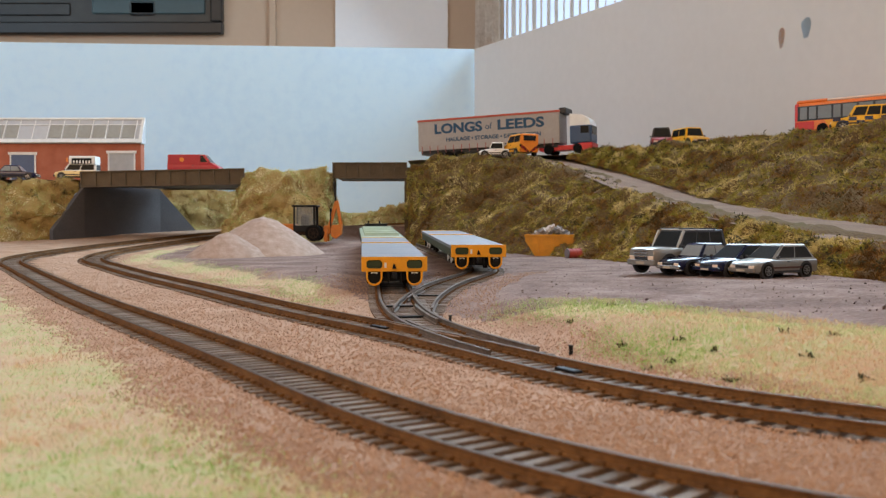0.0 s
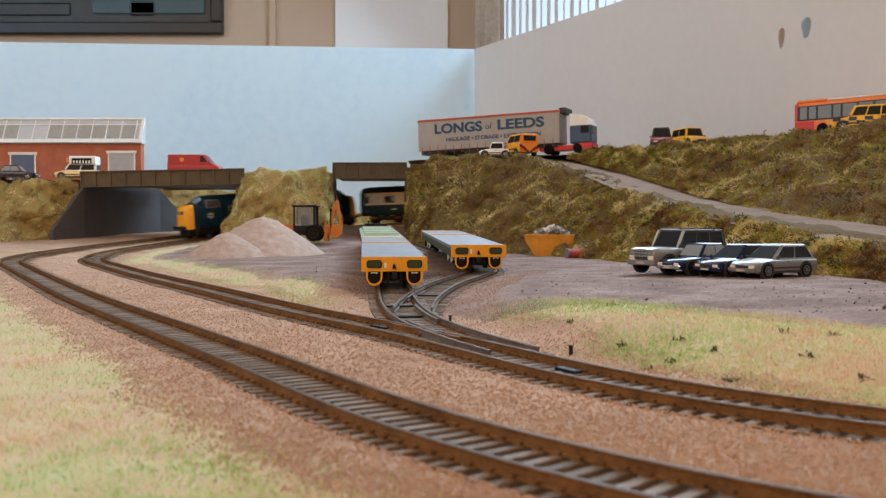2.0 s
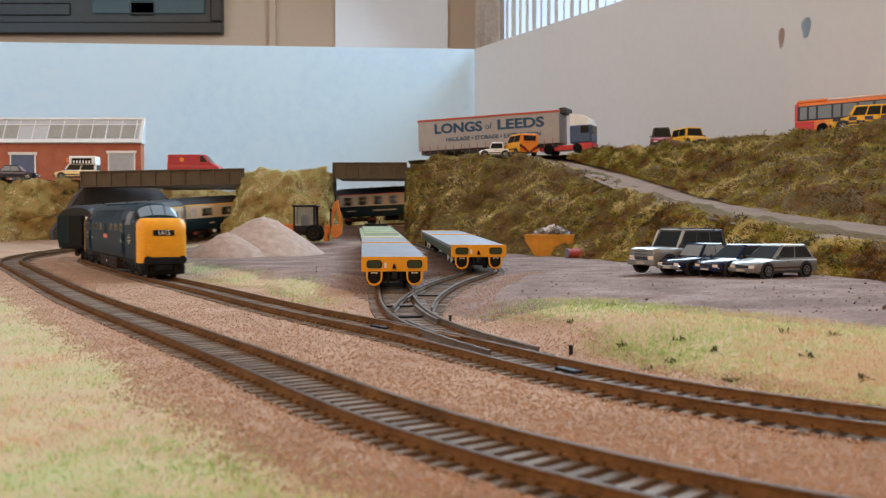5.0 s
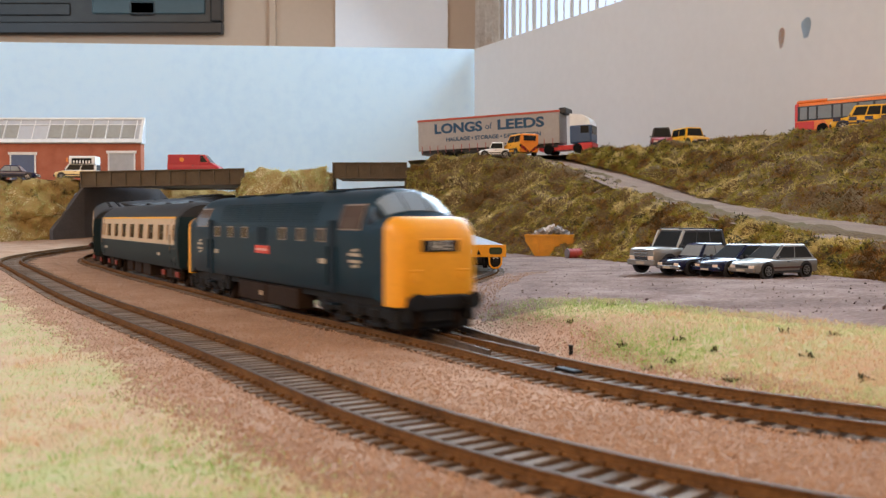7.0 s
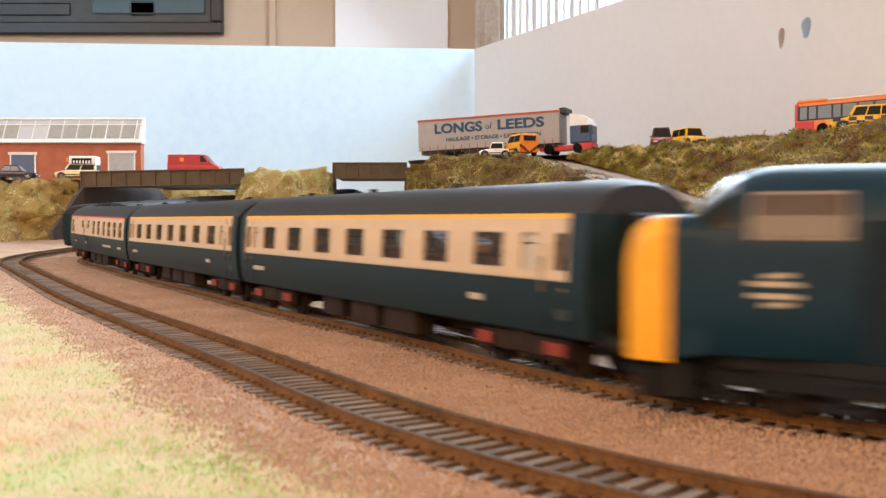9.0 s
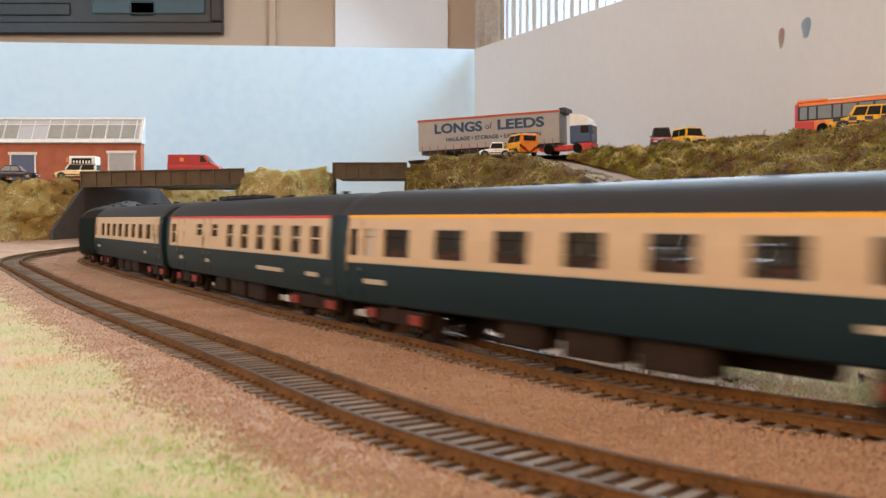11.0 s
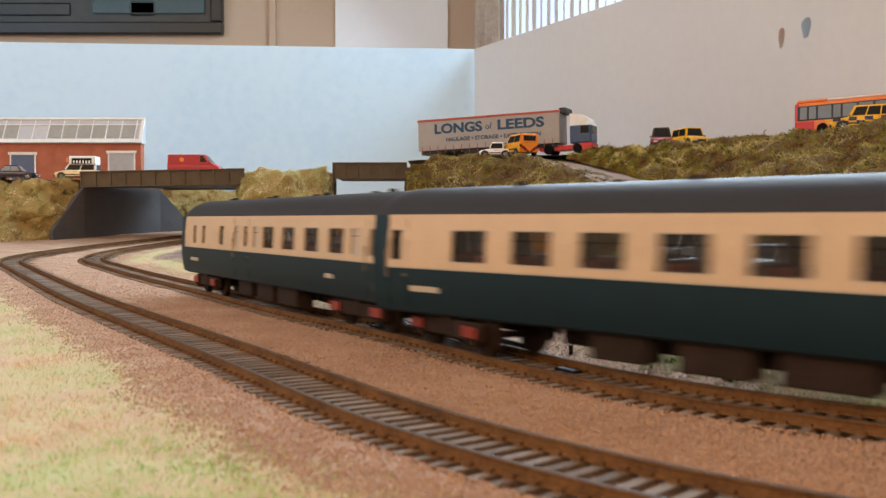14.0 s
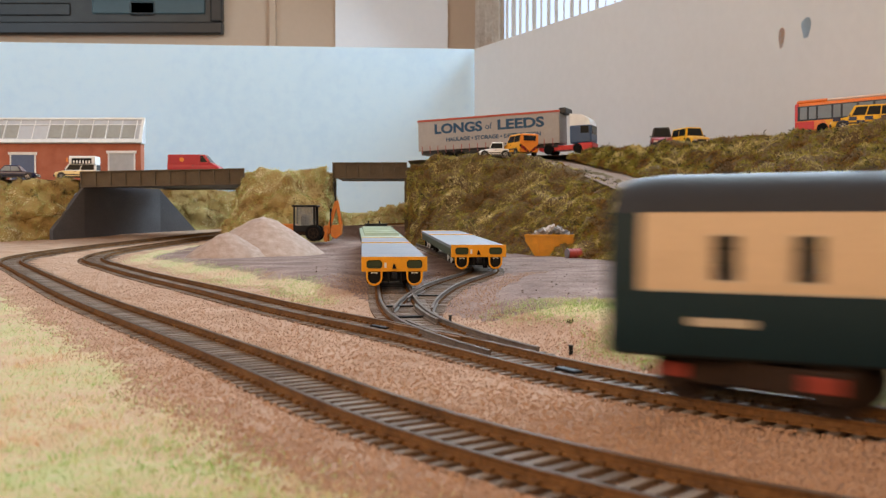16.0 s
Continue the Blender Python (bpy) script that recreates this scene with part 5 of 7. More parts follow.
def build_shed():
    brick = surface("red_brick", [(0.30, 0.085, 0.045), (0.42, 0.13, 0.07), (0.47, 0.17, 0.10)], 60, 500, 0.85, bump=0.2)
    t = tagged(thing("brick_shed", "red brick industrial shed with a pale glazed roof", "building", at(-444, 1365, 92.5)), kind="")
    L, D = 340, 16
    bm = bmesh.new()
    box(bm, -L, 0, 0, D, 0, 60)
    prism(bm, [(0, 60), (D, 60), (D, 95)], -1.5, 0, "x")
    part("wall", bm, brick, t, "red brick wall")
    for k in range(11):
        bm = bmesh.new()
        box(bm, -L, 0, -0.25, 0, 5 + k * 5, 5.35 + k * 5)
        part("brick_course", bm, brick, t)
    roof = surface("pale_roof_sheet", [(0.42, 0.43, 0.45), (0.55, 0.56, 0.58)], 20, 200, 0.6)
    pane = surface("dusty_roof_glass", [(0.26, 0.25, 0.22), (0.36, 0.35, 0.31)], 20, 200, 0.3)
    bm = bmesh.new()
    prism(bm, [(-4, 58.5), (-4, 60.5), (D, 97), (D + 2, 97), (D + 2, 58.5)], -L, 2, "x")
    part("roof", bm, roof, t, "pale grey sloping roof")
    sl = math.degrees(math.atan2(36.5, D + 4))
    m = Matrix.Translation(Vector((0, -4, 60.7)) * MM) @ Matrix.Rotation(radians(sl), 4, "X")
    S = math.hypot(36.5, D + 4)

    def rib(x0, x1, y0, y1, mt, nm, h=1.0):
        bm = bmesh.new()
        box(bm, x0, x1, y0, y1, 0, h, 0.15)
        part(nm, bm, mt, t, m=m)
    rib(-L, 4, -2, 4, M_WHITE, "eaves_rail", 2.0)
    rib(-L, 2, S - 3, S, M_WHITE, "ridge_rail", 2.0)
    rib(-2, 2.5, 4, S, M_WHITE, "verge_board", 1.6)
    x = -8.0
    for k in range(14):
        if k not in (6, 7):
            rib(x - 20, x - 1.5, 7, S - 12, pane, "roof_light", 0.6)
        rib(x - 1.2, x, 4, S - 3, M_WHITE, "glazing_bar")
        x -= 21.5
    rib(-L, 0, S - 12.5, S - 11, M_WHITE, "glazing_bar")
    # doors
    for x0, w, h, mt, nm in ((-46, 36, 44, paint("roller_grey", (0.42, 0.44, 0.46), 0.5), "roller_door"), (-190, 34, 42, paint("loading_blue", (0.10, 0.14, 0.24), 0.5), "roller_door")):
        bm = bmesh.new()
        box(bm, x0, x0 + w, -0.7, 0.5, 0, h)
        for k in range(int(h / 2.4)):
            box(bm, x0, x0 + w, -1.0, -0.7, k * 2.4, k * 2.4 + 1.6)
        d = part(nm, bm, mt, t)
        bm = bmesh.new()
        box(bm, x0 - 4, x0 + w + 4, -2.2, 0, h, h + 4, 0.2)
        box(bm, x0 - 2, x0, -1.4, 0, 0, h)
        box(bm, x0 + w, x0 + w + 2, -1.4, 0, 0, h)
        part("door_frame", bm, M_WHITE, d)
    rng = np.random.default_rng(3)
    p = np.stack([rng.uniform(-425, -385, 500), rng.uniform(1360, 1400, 500), rng.uniform(92, 107, 500)], 1)
    V, F = fibres(p, rng.normal(0, 1, (500, 3)), 4, 1.2, rng, 0.2, 0.8)
    tagged(new("shrub", from_arrays("shrub", V, F, M_SCRUB)), "low dark green shrub beside the shed", "plant")


def build_yard_things():
    heap(-181, 935, 6, 66, 74, 43, 1.0, "pale brown gravel heap in the yard")
    heap(-203, 872, 1, 48, 44, 31, 2.0, "smaller pale gravel heap leaning on the big one")
    # skip full of rubble
    t = thing("skip", "yellow rubbish skip heaped with grey rubble", "skip", at(106, 892, 5.3, -8))
    bm = bmesh.new()
    prism(bm, [(-17, 0), (17, 0), (26, 14), (26, 19), (-26, 19), (-26, 14)], -14, 14, "y")
    part("body", bm, paint("skip_yellow", (0.55, 0.24, 0.01), 0.5, v=0.25), t)
    for y in (-14, 14):
        bm = bmesh.new()
        box(bm, -27, 27, y - 0.9, y + 0.9, 18, 20.4, 0.3)
        part("rim_bar", bm, bpy.data.materials["skip_yellow"], t)
        for x in (-14, 0, 14):
            bm = bmesh.new()
            box(bm, x - 0.8, x + 0.8, y + (0.9 if y > 0 else -0.9) - 0.7, y + (0.9 if y > 0 else -0.9) + 0.7, 3, 18)
            part("rib", bm, bpy.data.materials["skip_yellow"], t)
    rub = surface("rubble", [(0.10, 0.09, 0.085), (0.32, 0.29, 0.27), (0.55, 0.50, 0.47)], 60, 400, 0.85, spread=0.6)
    rnd = random.Random(4)
    for k in range(80):
        bm = bmesh.new()
        s = rnd.uniform(1.4, 4.0)
        box(bm, -s, s, -s * 0.6, s * 0.6, -s * 0.35, s * 0.35, 0.2)
        x, y = rnd.uniform(-21, 21), rnd.uniform(-11, 11)
        hgt = 19 + 12.0 * max(0, 1 - abs(x) / 24) * rnd.uniform(0.3, 1)
        tagged(part("rubble_piece", bm, rub, None, m=at(106, 892, 5.3, -8) @ at(x, y, hgt - 1.5, rnd.uniform(0, 180), rnd.uniform(-40, 40), rnd.uniform(-40, 40))),
               "broken grey rubble lump lying in the skip", "rubble", "rubble in the skip")
    d = thing("oil_drum", "rusty red drum lying beside the skip", "drum", at(118, 838, 5.2 + 4.2, 20))
    bm = bmesh.new()
    cyl(bm, (0, 0, 0), 4.2, 13, "x", 20)
    part("body", bm, paint("drum_red", (0.36, 0.06, 0.045), 0.5, v=0.3), d)
    for x in (-6.3, -2.1, 2.1, 6.3):
        bm = bmesh.new()
        cyl(bm, (x, 0, 0), 4.55, 0.8, "x", 20)
        part("hoop", bm, paint("drum_blue", (0.16, 0.14, 0.16), 0.5) if x == -6.3 else bpy.data.materials["drum_red"], d)
    # small black post by the siding
    for x, y in ((3, 386), (41, 296)):
        p = thing("marker_post", "short black marker post in the ballast", "post", at(x, y, ground_at(x, y)), "marker posts")
        bm = bmesh.new()
        box(bm, -0.6, 0.6, -0.6, 0.6, -1, 2.6, 0.15)
        box(bm, -0.8, 0.8, -0.8, 0.8, 2.5, 3.0, 0.15)
        part("post", bm, M_DARK, p)


def build_digger():
    t = thing("backhoe_digger", "orange and black backhoe digger behind the gravel heap", "digger", at(-157, 1052, 15, 178))
    org = paint("digger_orange", (0.50, 0.15, 0.015), 0.5, v=0.3)
    bm = bmesh.new()
    box(bm, 8, 33, -8, 8, 11, 20, 1.5)
    part("bonnet", bm, org, t)
    bm = bmesh.new()
    box(bm, -24, 34, -9, 9, 7, 12, 0.6)
    part("chassis", bm, M_BROWN, t)
    bm = bmesh.new()
    for x0, x1 in ((-14, -11.5), (9, 11)):
        for y in (-10, 8.6):
            box(bm, x0, x1, y, y + 1.6, 12, 39)
    box(bm, -16, 13, -11, 11, 39, 41, 0.8)
    box(bm, -14, 11, -10.5, 10.5, 11, 18, 0.5)
    part("cab_frame", bm, M_DARK, t)
    for y in (-9.8, 9.8):
        bm = bmesh.new()
        box(bm, -11.5, 9, y - 0.2, y + 0.2, 18, 39)
        part("cab_glass", bm, glass("cab_glass", (0.3, 0.32, 0.32), 0.08, 0.3) if y < 0 else bpy.data.materials["cab_glass"], t)
    bm = bmesh.new()
    box(bm, -4, 4, -4, 4, 16, 30, 1.5)
    part("seat", bm, M_BROWN, t)
    for x, r in ((-12, 9.5), (25, 6.5)):
        for y in (-10, 10):
            wheel(t, x, y, r, 6, M_BROWN)
    rot = Matrix.Rotation
    bm = bmesh.new()
    box(bm, -2, 2, -2, 2, 0, 34, 0.4, m=Matrix.Translation((-27, 0, 12)) @ rot(radians(-16), 4, "Y"))
    part("boom", bm, org, t)
    bm = bmesh.new()
    box(bm, -1.8, 1.8, -1.8, 1.8, -26, 2, 0.4, m=Matrix.Translation((-37, 0, 44)) @ rot(radians(10), 4, "Y"))
    part("dipper_arm", bm, org, t)
    bm = bmesh.new()
    box(bm, -0.8, 0.8, -0.8, 0.8, 0, 30, 0.2, m=Matrix.Translation((-36, 0, 36)) @ rot(radians(4), 4, "Y"))
    for y in (-2.6, 2.6):
        cyl(bm, (-30, y, 26), 0.8, 22, "z", 8)
    part("hydraulic_ram", bm, M_DARK, t)
    bm = bmesh.new()
    box(bm, -30, -22, -4, 4, 8, 18, 0.8)
    part("slew_post", bm, org, t)
    bm = bmesh.new()
    prism(bm, [(-43, 20), (-31, 18), (-31, 6), (-36, 3), (-42, 8)], -6, 6, "y")
    part("bucket", bm, org, t)
    for y in (-7, 7):
        bm = bmesh.new()
        box(bm, -27, -23, y - 1.2, y + 1.2, 0, 14, 0.3)
        part("stabiliser", bm, org, t)
    for y in (-8, 6.6):
        bm = bmesh.new()
        box(bm, 26, 48, y, y + 1.6, 12, 15, 0.3)
        part("loader_arm", bm, org, t)
    bm = bmesh.new()
    prism(bm, [(46, 2), (58, 2), (56, 12), (47, 15)], -12, 12, "y")
    part("front_shovel", bm, org, t)


# ---- parked wagons ----
def bogie_frame(bm, x, half, axles, r):
    for y in (-12.5, 12.5):
        box(bm, x - half, x + half, y - 1.2, y + 1.2, r * 0.75, r * 1.65, 0.4)
        for a in axles:
            box(bm, x + a - 2.2, x + a + 2.2, y - 2, y + 2, r * 0.55, r * 1.5, 0.4)
        box(bm, x - 3.5, x + 3.5, y - 1.9, y + 1.9, r * 0.8, r * 2.0, 0.5)


def flat_wagon(line, s_front, L, label, green=False):
    p, q = line.place(s_front), line.place(s_front + L)
    d = p - q
    m = Matrix.Translation(Vector((p + q) / 2) * MM) @ Euler((0, -math.atan2(d[2], math.hypot(d[0], d[1])), math.atan2(d[1], d[0]))).to_matrix().to_4x4()
    t = thing("flat_wagon", label, "wagon", m, "wagons parked on the sidings")
    h, w = L / 2, 18.0
    body = paint("wagon_green", (0.30, 0.36, 0.24), 0.55, v=0.2) if green else M_GREYDECK
    edge = body if green else M_YELLOW
    bm = bmesh.new()
    box(bm, -h, h, -w, w, 14.6, 16.8, 0.25)
    part("deck", bm, body, t, "flat grey deck" if not green else "pale green deck")
    for y in (-1, 1):
        bm = bmesh.new()
        box(bm, -h, h, y * (w - 1.2) - 1.0, y * (w - 1.2) + 1.0, 9.5, 14.8, 0.2)
        part("sole_bar", bm, M_BROWN if green else paint("olive_frame", (0.06, 0.065, 0.035), 0.6), t)
    if not green:
        bm = bmesh.new()
        box(bm, h - 172, h - 168.5, -w, w, 16.7, 17.3)
        box(bm, h - 1.0, h + 1.25, -w, w, 16.7, 17.35)
        part("yellow_line", bm, M_YELLOW, t)
    for sx in (-1, 1):
        bm = bmesh.new()
        box(bm, sx * h - 1.2, sx * h + 1.2, -w, w, 9.3, 17.0, 0.3)
        beam = part("end_beam", bm, edge, t, "yellow buffer beam" if not green else "")
        bm = bmesh.new()
        for y in (-11, 11):
            box(bm, sx * (h + 1.2) - 0.3, sx * (h + 1.2) + 0.3, y - 4.2, y + 4.2, 11.2, 15.6, 1.0)
        part("dark_patch", bm, paint("olive_patch", (0.035, 0.05, 0.02), 0.6), beam, "dark olive panel")
        for y in (-11, 11):
            bm = bmesh.new()
            # curved guard bracket below the beam
            ring_o = [(y + 4.4 * math.cos(a), 6.0 + 4.4 * math.sin(a)) for a in np.linspace(math.pi, 2 * math.pi, 12)]
            ring_i = [(y + 3.5 * math.cos(a), 6.1 + 3.5 * math.sin(a)) for a in np.linspace(2 * math.pi, math.pi, 12)]
            prism(bm, [(y - 4.6, 9.6)] + ring_o + [(y + 4.6, 9.6), (y + 3.4, 9.6)] + ring_i + [(y - 3.4, 9.6)], sx * h - 0.2, sx * h + 1.4, "x")
            part("lamp_bracket", bm, edge, t)
            # added black backing that darkens the space inside the bracket
            bm = bmesh.new()
            box(bm, sx * h - sx * 2 - 0.8, sx * h - sx * 2 + 0.8, y - 4.0, y + 4.0, 2.6, 9.4, 0.3)
            part("guard_plate", bm, M_DARK, t)
            bm = bmesh.new()
            cyl(bm, (sx * (h + 0.8), y, 7.4), 1.5, 2.2, "x", 12)
            part("buffer", bm, M_DARK, t)
            bm = bmesh.new()
            box(bm, sx * h + sx * 1.6 - 0.3, sx * h + sx * 1.6 + 0.3, y - 1.7, y + 1.7, 8.2, 9.0)
            part("lamp_bar", bm, M_WHITE, t)
        bm = bmesh.new()
        box(bm, sx * h + sx * 1.5 - 0.3, sx * h + sx * 1.5 + 0.3, -5.5, -4.3, 11.5, 14.3)
        part("plate", bm, M_WHITE, t)
        bm = bmesh.new()
        for y in (-3.2, 3.4):
            cyl(bm, (sx * (h + 1.8), y, 6.4), 0.5, 6.0, "z", 8)
        box(bm, sx * (h - 6) - 0.8, sx * (h - 6) + 0.8, -14, 14, 3.5, 9.4, 0.3)
        part("brake_pipe", bm, M_DARK, t, "black hanging brake pipes")
        bm = bmesh.new()
        prism(bm, [(-1.1, 11.0), (1.1, 11.0), (0.5, 12.8), (-0.3, 14.0), (-0.8, 12.8)], sx * h + sx * 1.2, sx * h + sx * 2.2, "x")
        part("draw_hook", bm, M_DARK, t)
        bm = bmesh.new()
        box(bm, sx * h, sx * (h + 5), -1.4, 1.4, 5.5, 9, 0.4)
        part("coupling", bm, M_DARK, t)
        bm = bmesh.new()
        bogie_frame(bm, sx * (h - 40), 17, (-11, 11), 6.0)
        bg = part("bogie", bm, M_DARK, t)
        for a in (-11, 11):
            bm = bmesh.new()
            for y in (-8.3, 8.3):
                cyl(bm, (0, y, 0), 6.0, 2.4, "y", 20)
                cyl(bm, (0, y * 1.03, 0), 4.2, 2.7, "y", 16)
            cyl(bm, (0, 0, 0), 1.1, 24, "y", 10)
            part("wheelset", bm, M_BROWN, bg, m=at(sx * (h - 40) + a, 0, 6.0))
        for y in (-19.2, 19.2):
            for k in (-11, 11):
                bm = bmesh.new()
                cyl(bm, (sx * (h - 40) + k, y * 0.75, 6.0), 2.4, 1.4, "y", 14)
                part("axle_cap", bm, M_WHITE, t)
    if green:
        bm = bmesh.new()
        for k in range(5):
            prism(bm, [(-h + 20 + k * 40, 16.6), (-h + 44 + k * 40, 16.6), (-h + 40 + k * 40, 19.5), (-h + 24 + k * 40, 19.5)], -15, 15, "y")
        part("bolster", bm, body, t)
        bm = bmesh.new()
        box(bm, -h + 2, -h + 9, -12, 12, 17, 22, 0.4)
        box(bm, -h + 4, -h + 6, -9, -7.5, 22, 25)
        box(bm, -h + 4, -h + 6, 3, 4.5, 22, 25)
        part("end_stanchion", bm, M_DARK, t)
    return t


def build_wagons():
    def s_at(line, y):
        return float(line.s[np.abs(line.c[:, 1] - y).argmin()])
    flat_wagon(SIDE_A, s_at(SIDE_A, 508), 262, "grey flat wagon with yellow ends parked on the siding")
    flat_wagon(SIDE_A, s_at(SIDE_A, 776), 236, "pale green flat wagon standing behind the grey one", True)
    flat_wagon(SIDE_B, s_at(SIDE_B, 604), 262, "grey flat wagon with yellow ends on the curved siding")


# ---- the train ----
M_COACHBLUE = paint("coach_blue_grey", (0.007, 0.021, 0.028), 0.5, spec=0.2)
M_REDBROWN = paint("seat_red_brown", (0.16, 0.035, 0.025), 0.8)
M_AXLERED = paint("axle_box_red", (0.21, 0.024, 0.010), 0.6, v=0.3)
M_SEAM = paint("door_seam_brown", (0.20, 0.145, 0.10), 0.6)
M_STRIPEY = paint("stripe_yellow", (0.80, 0.40, 0.02), 0.45)
M_STRIPER = paint("stripe_red", (0.55, 0.03, 0.03), 0.45)
M_FROST = paint("frosted_glass", (0.42, 0.37, 0.31), 0.4)
M_COACHGLASS = glass("coach_glass", (0.03, 0.03, 0.03), 0.05, 0.6)
TRAIN = []
PIVOTS = []
WHEELS = []


def wheelset(parent, x, r, y=8.3):
    bm = bmesh.new()
    for s in (-y, y):
        cyl(bm, (0, s, 0), r, 2.4, "y", 20)
        cyl(bm, (0, s * 0.9, 0), r + 0.7, 0.7, "y", 20)
        box(bm, -r * 0.8, r * 0.8, s * 1.16 - 0.2, s * 1.16 + 0.2, -0.7, 0.7)
    cyl(bm, (0, 0, 0), 1.1, 22, "y", 10)
    ob = part("wheelset", bm, M_BROWN, parent, m=at(x, 0, r))
    WHEELS.append((ob, x, r))
    return ob


def train_bogie(thing_, x, axles, r, length, accent=None, loco=False):
    bm = bmesh.new()
    bogie_frame(bm, 0, length / 2, axles, r)
    for y in (-12.5, 12.5):
        for a in axles:
            cyl(bm, (a, y + (2.2 if y > 0 else -2.2), r), 1.5, 0.8, "y", 10)
        if loco:
            box(bm, -length / 2 + 3, length / 2 - 3, y - 1.7, y + 1.7, r * 1.3, r * 1.75, 0.3)
            for a in axles:
                box(bm, a - 4.4, a + 4.4, y - 2.3, y + 2.3, r * 0.7, r * 1.2, 0.6)
            for a in (-13, 13):
                cyl(bm, (a, y, r * 0.85), 2.6, 4.4, "z", 10)
                box(bm, a - 6, a + 6, y - 1.8, y + 1.8, r * 0.3, r * 0.55, 0.4)
    box(bm, -4, 4, -12, 12, r, r * 1.6)
    b = part("bogie", bm, M_DARK if loco else M_BROWN, thing_, m=at(x, 0, 0))
    if accent:
        for y in (-1, 1):
            for a in axles:
                bm = bmesh.new()
                box(bm, a - 4.0, a + 4.0, y * 14.9 - 0.35, y * 14.9 + 0.35, r * 0.95, r * 1.5, 0.2)
                part("axle_box_cover", bm, accent, b, "faded red axle box cover")
    for a in axles:
        wheelset(b, a, r)
    PIVOTS.append((b, x))
    return b


ROOF = [(0.0, 50.5), (4.5, 50.2), (8.5, 49.2), (12.0, 47.3), (14.8, 44.8), (16.6, 42.2), (17.1, 41.6)]


def side_y(z):
    """Half width of a coach side at a height: upright above the waist, drawn in below."""
    return float(np.interp(z, [11.5, 15, 20, 26, 34, 41.7], [16.6, 17.5, 18.1, 18.3, 18.0, 17.1]))


def strip(bm, x0, x1, zs, s, inset=0.0):
    a = [bm.verts.new((x0, s * (side_y(z) - inset), z)) for z in zs]
    b = [bm.verts.new((x1, s * (side_y(z) - inset), z)) for z in zs]
    for i in range(len(zs) - 1):
        f = (a[i], b[i], b[i + 1], a[i + 1])
        bm.faces.new(f if s < 0 else f[::-1])


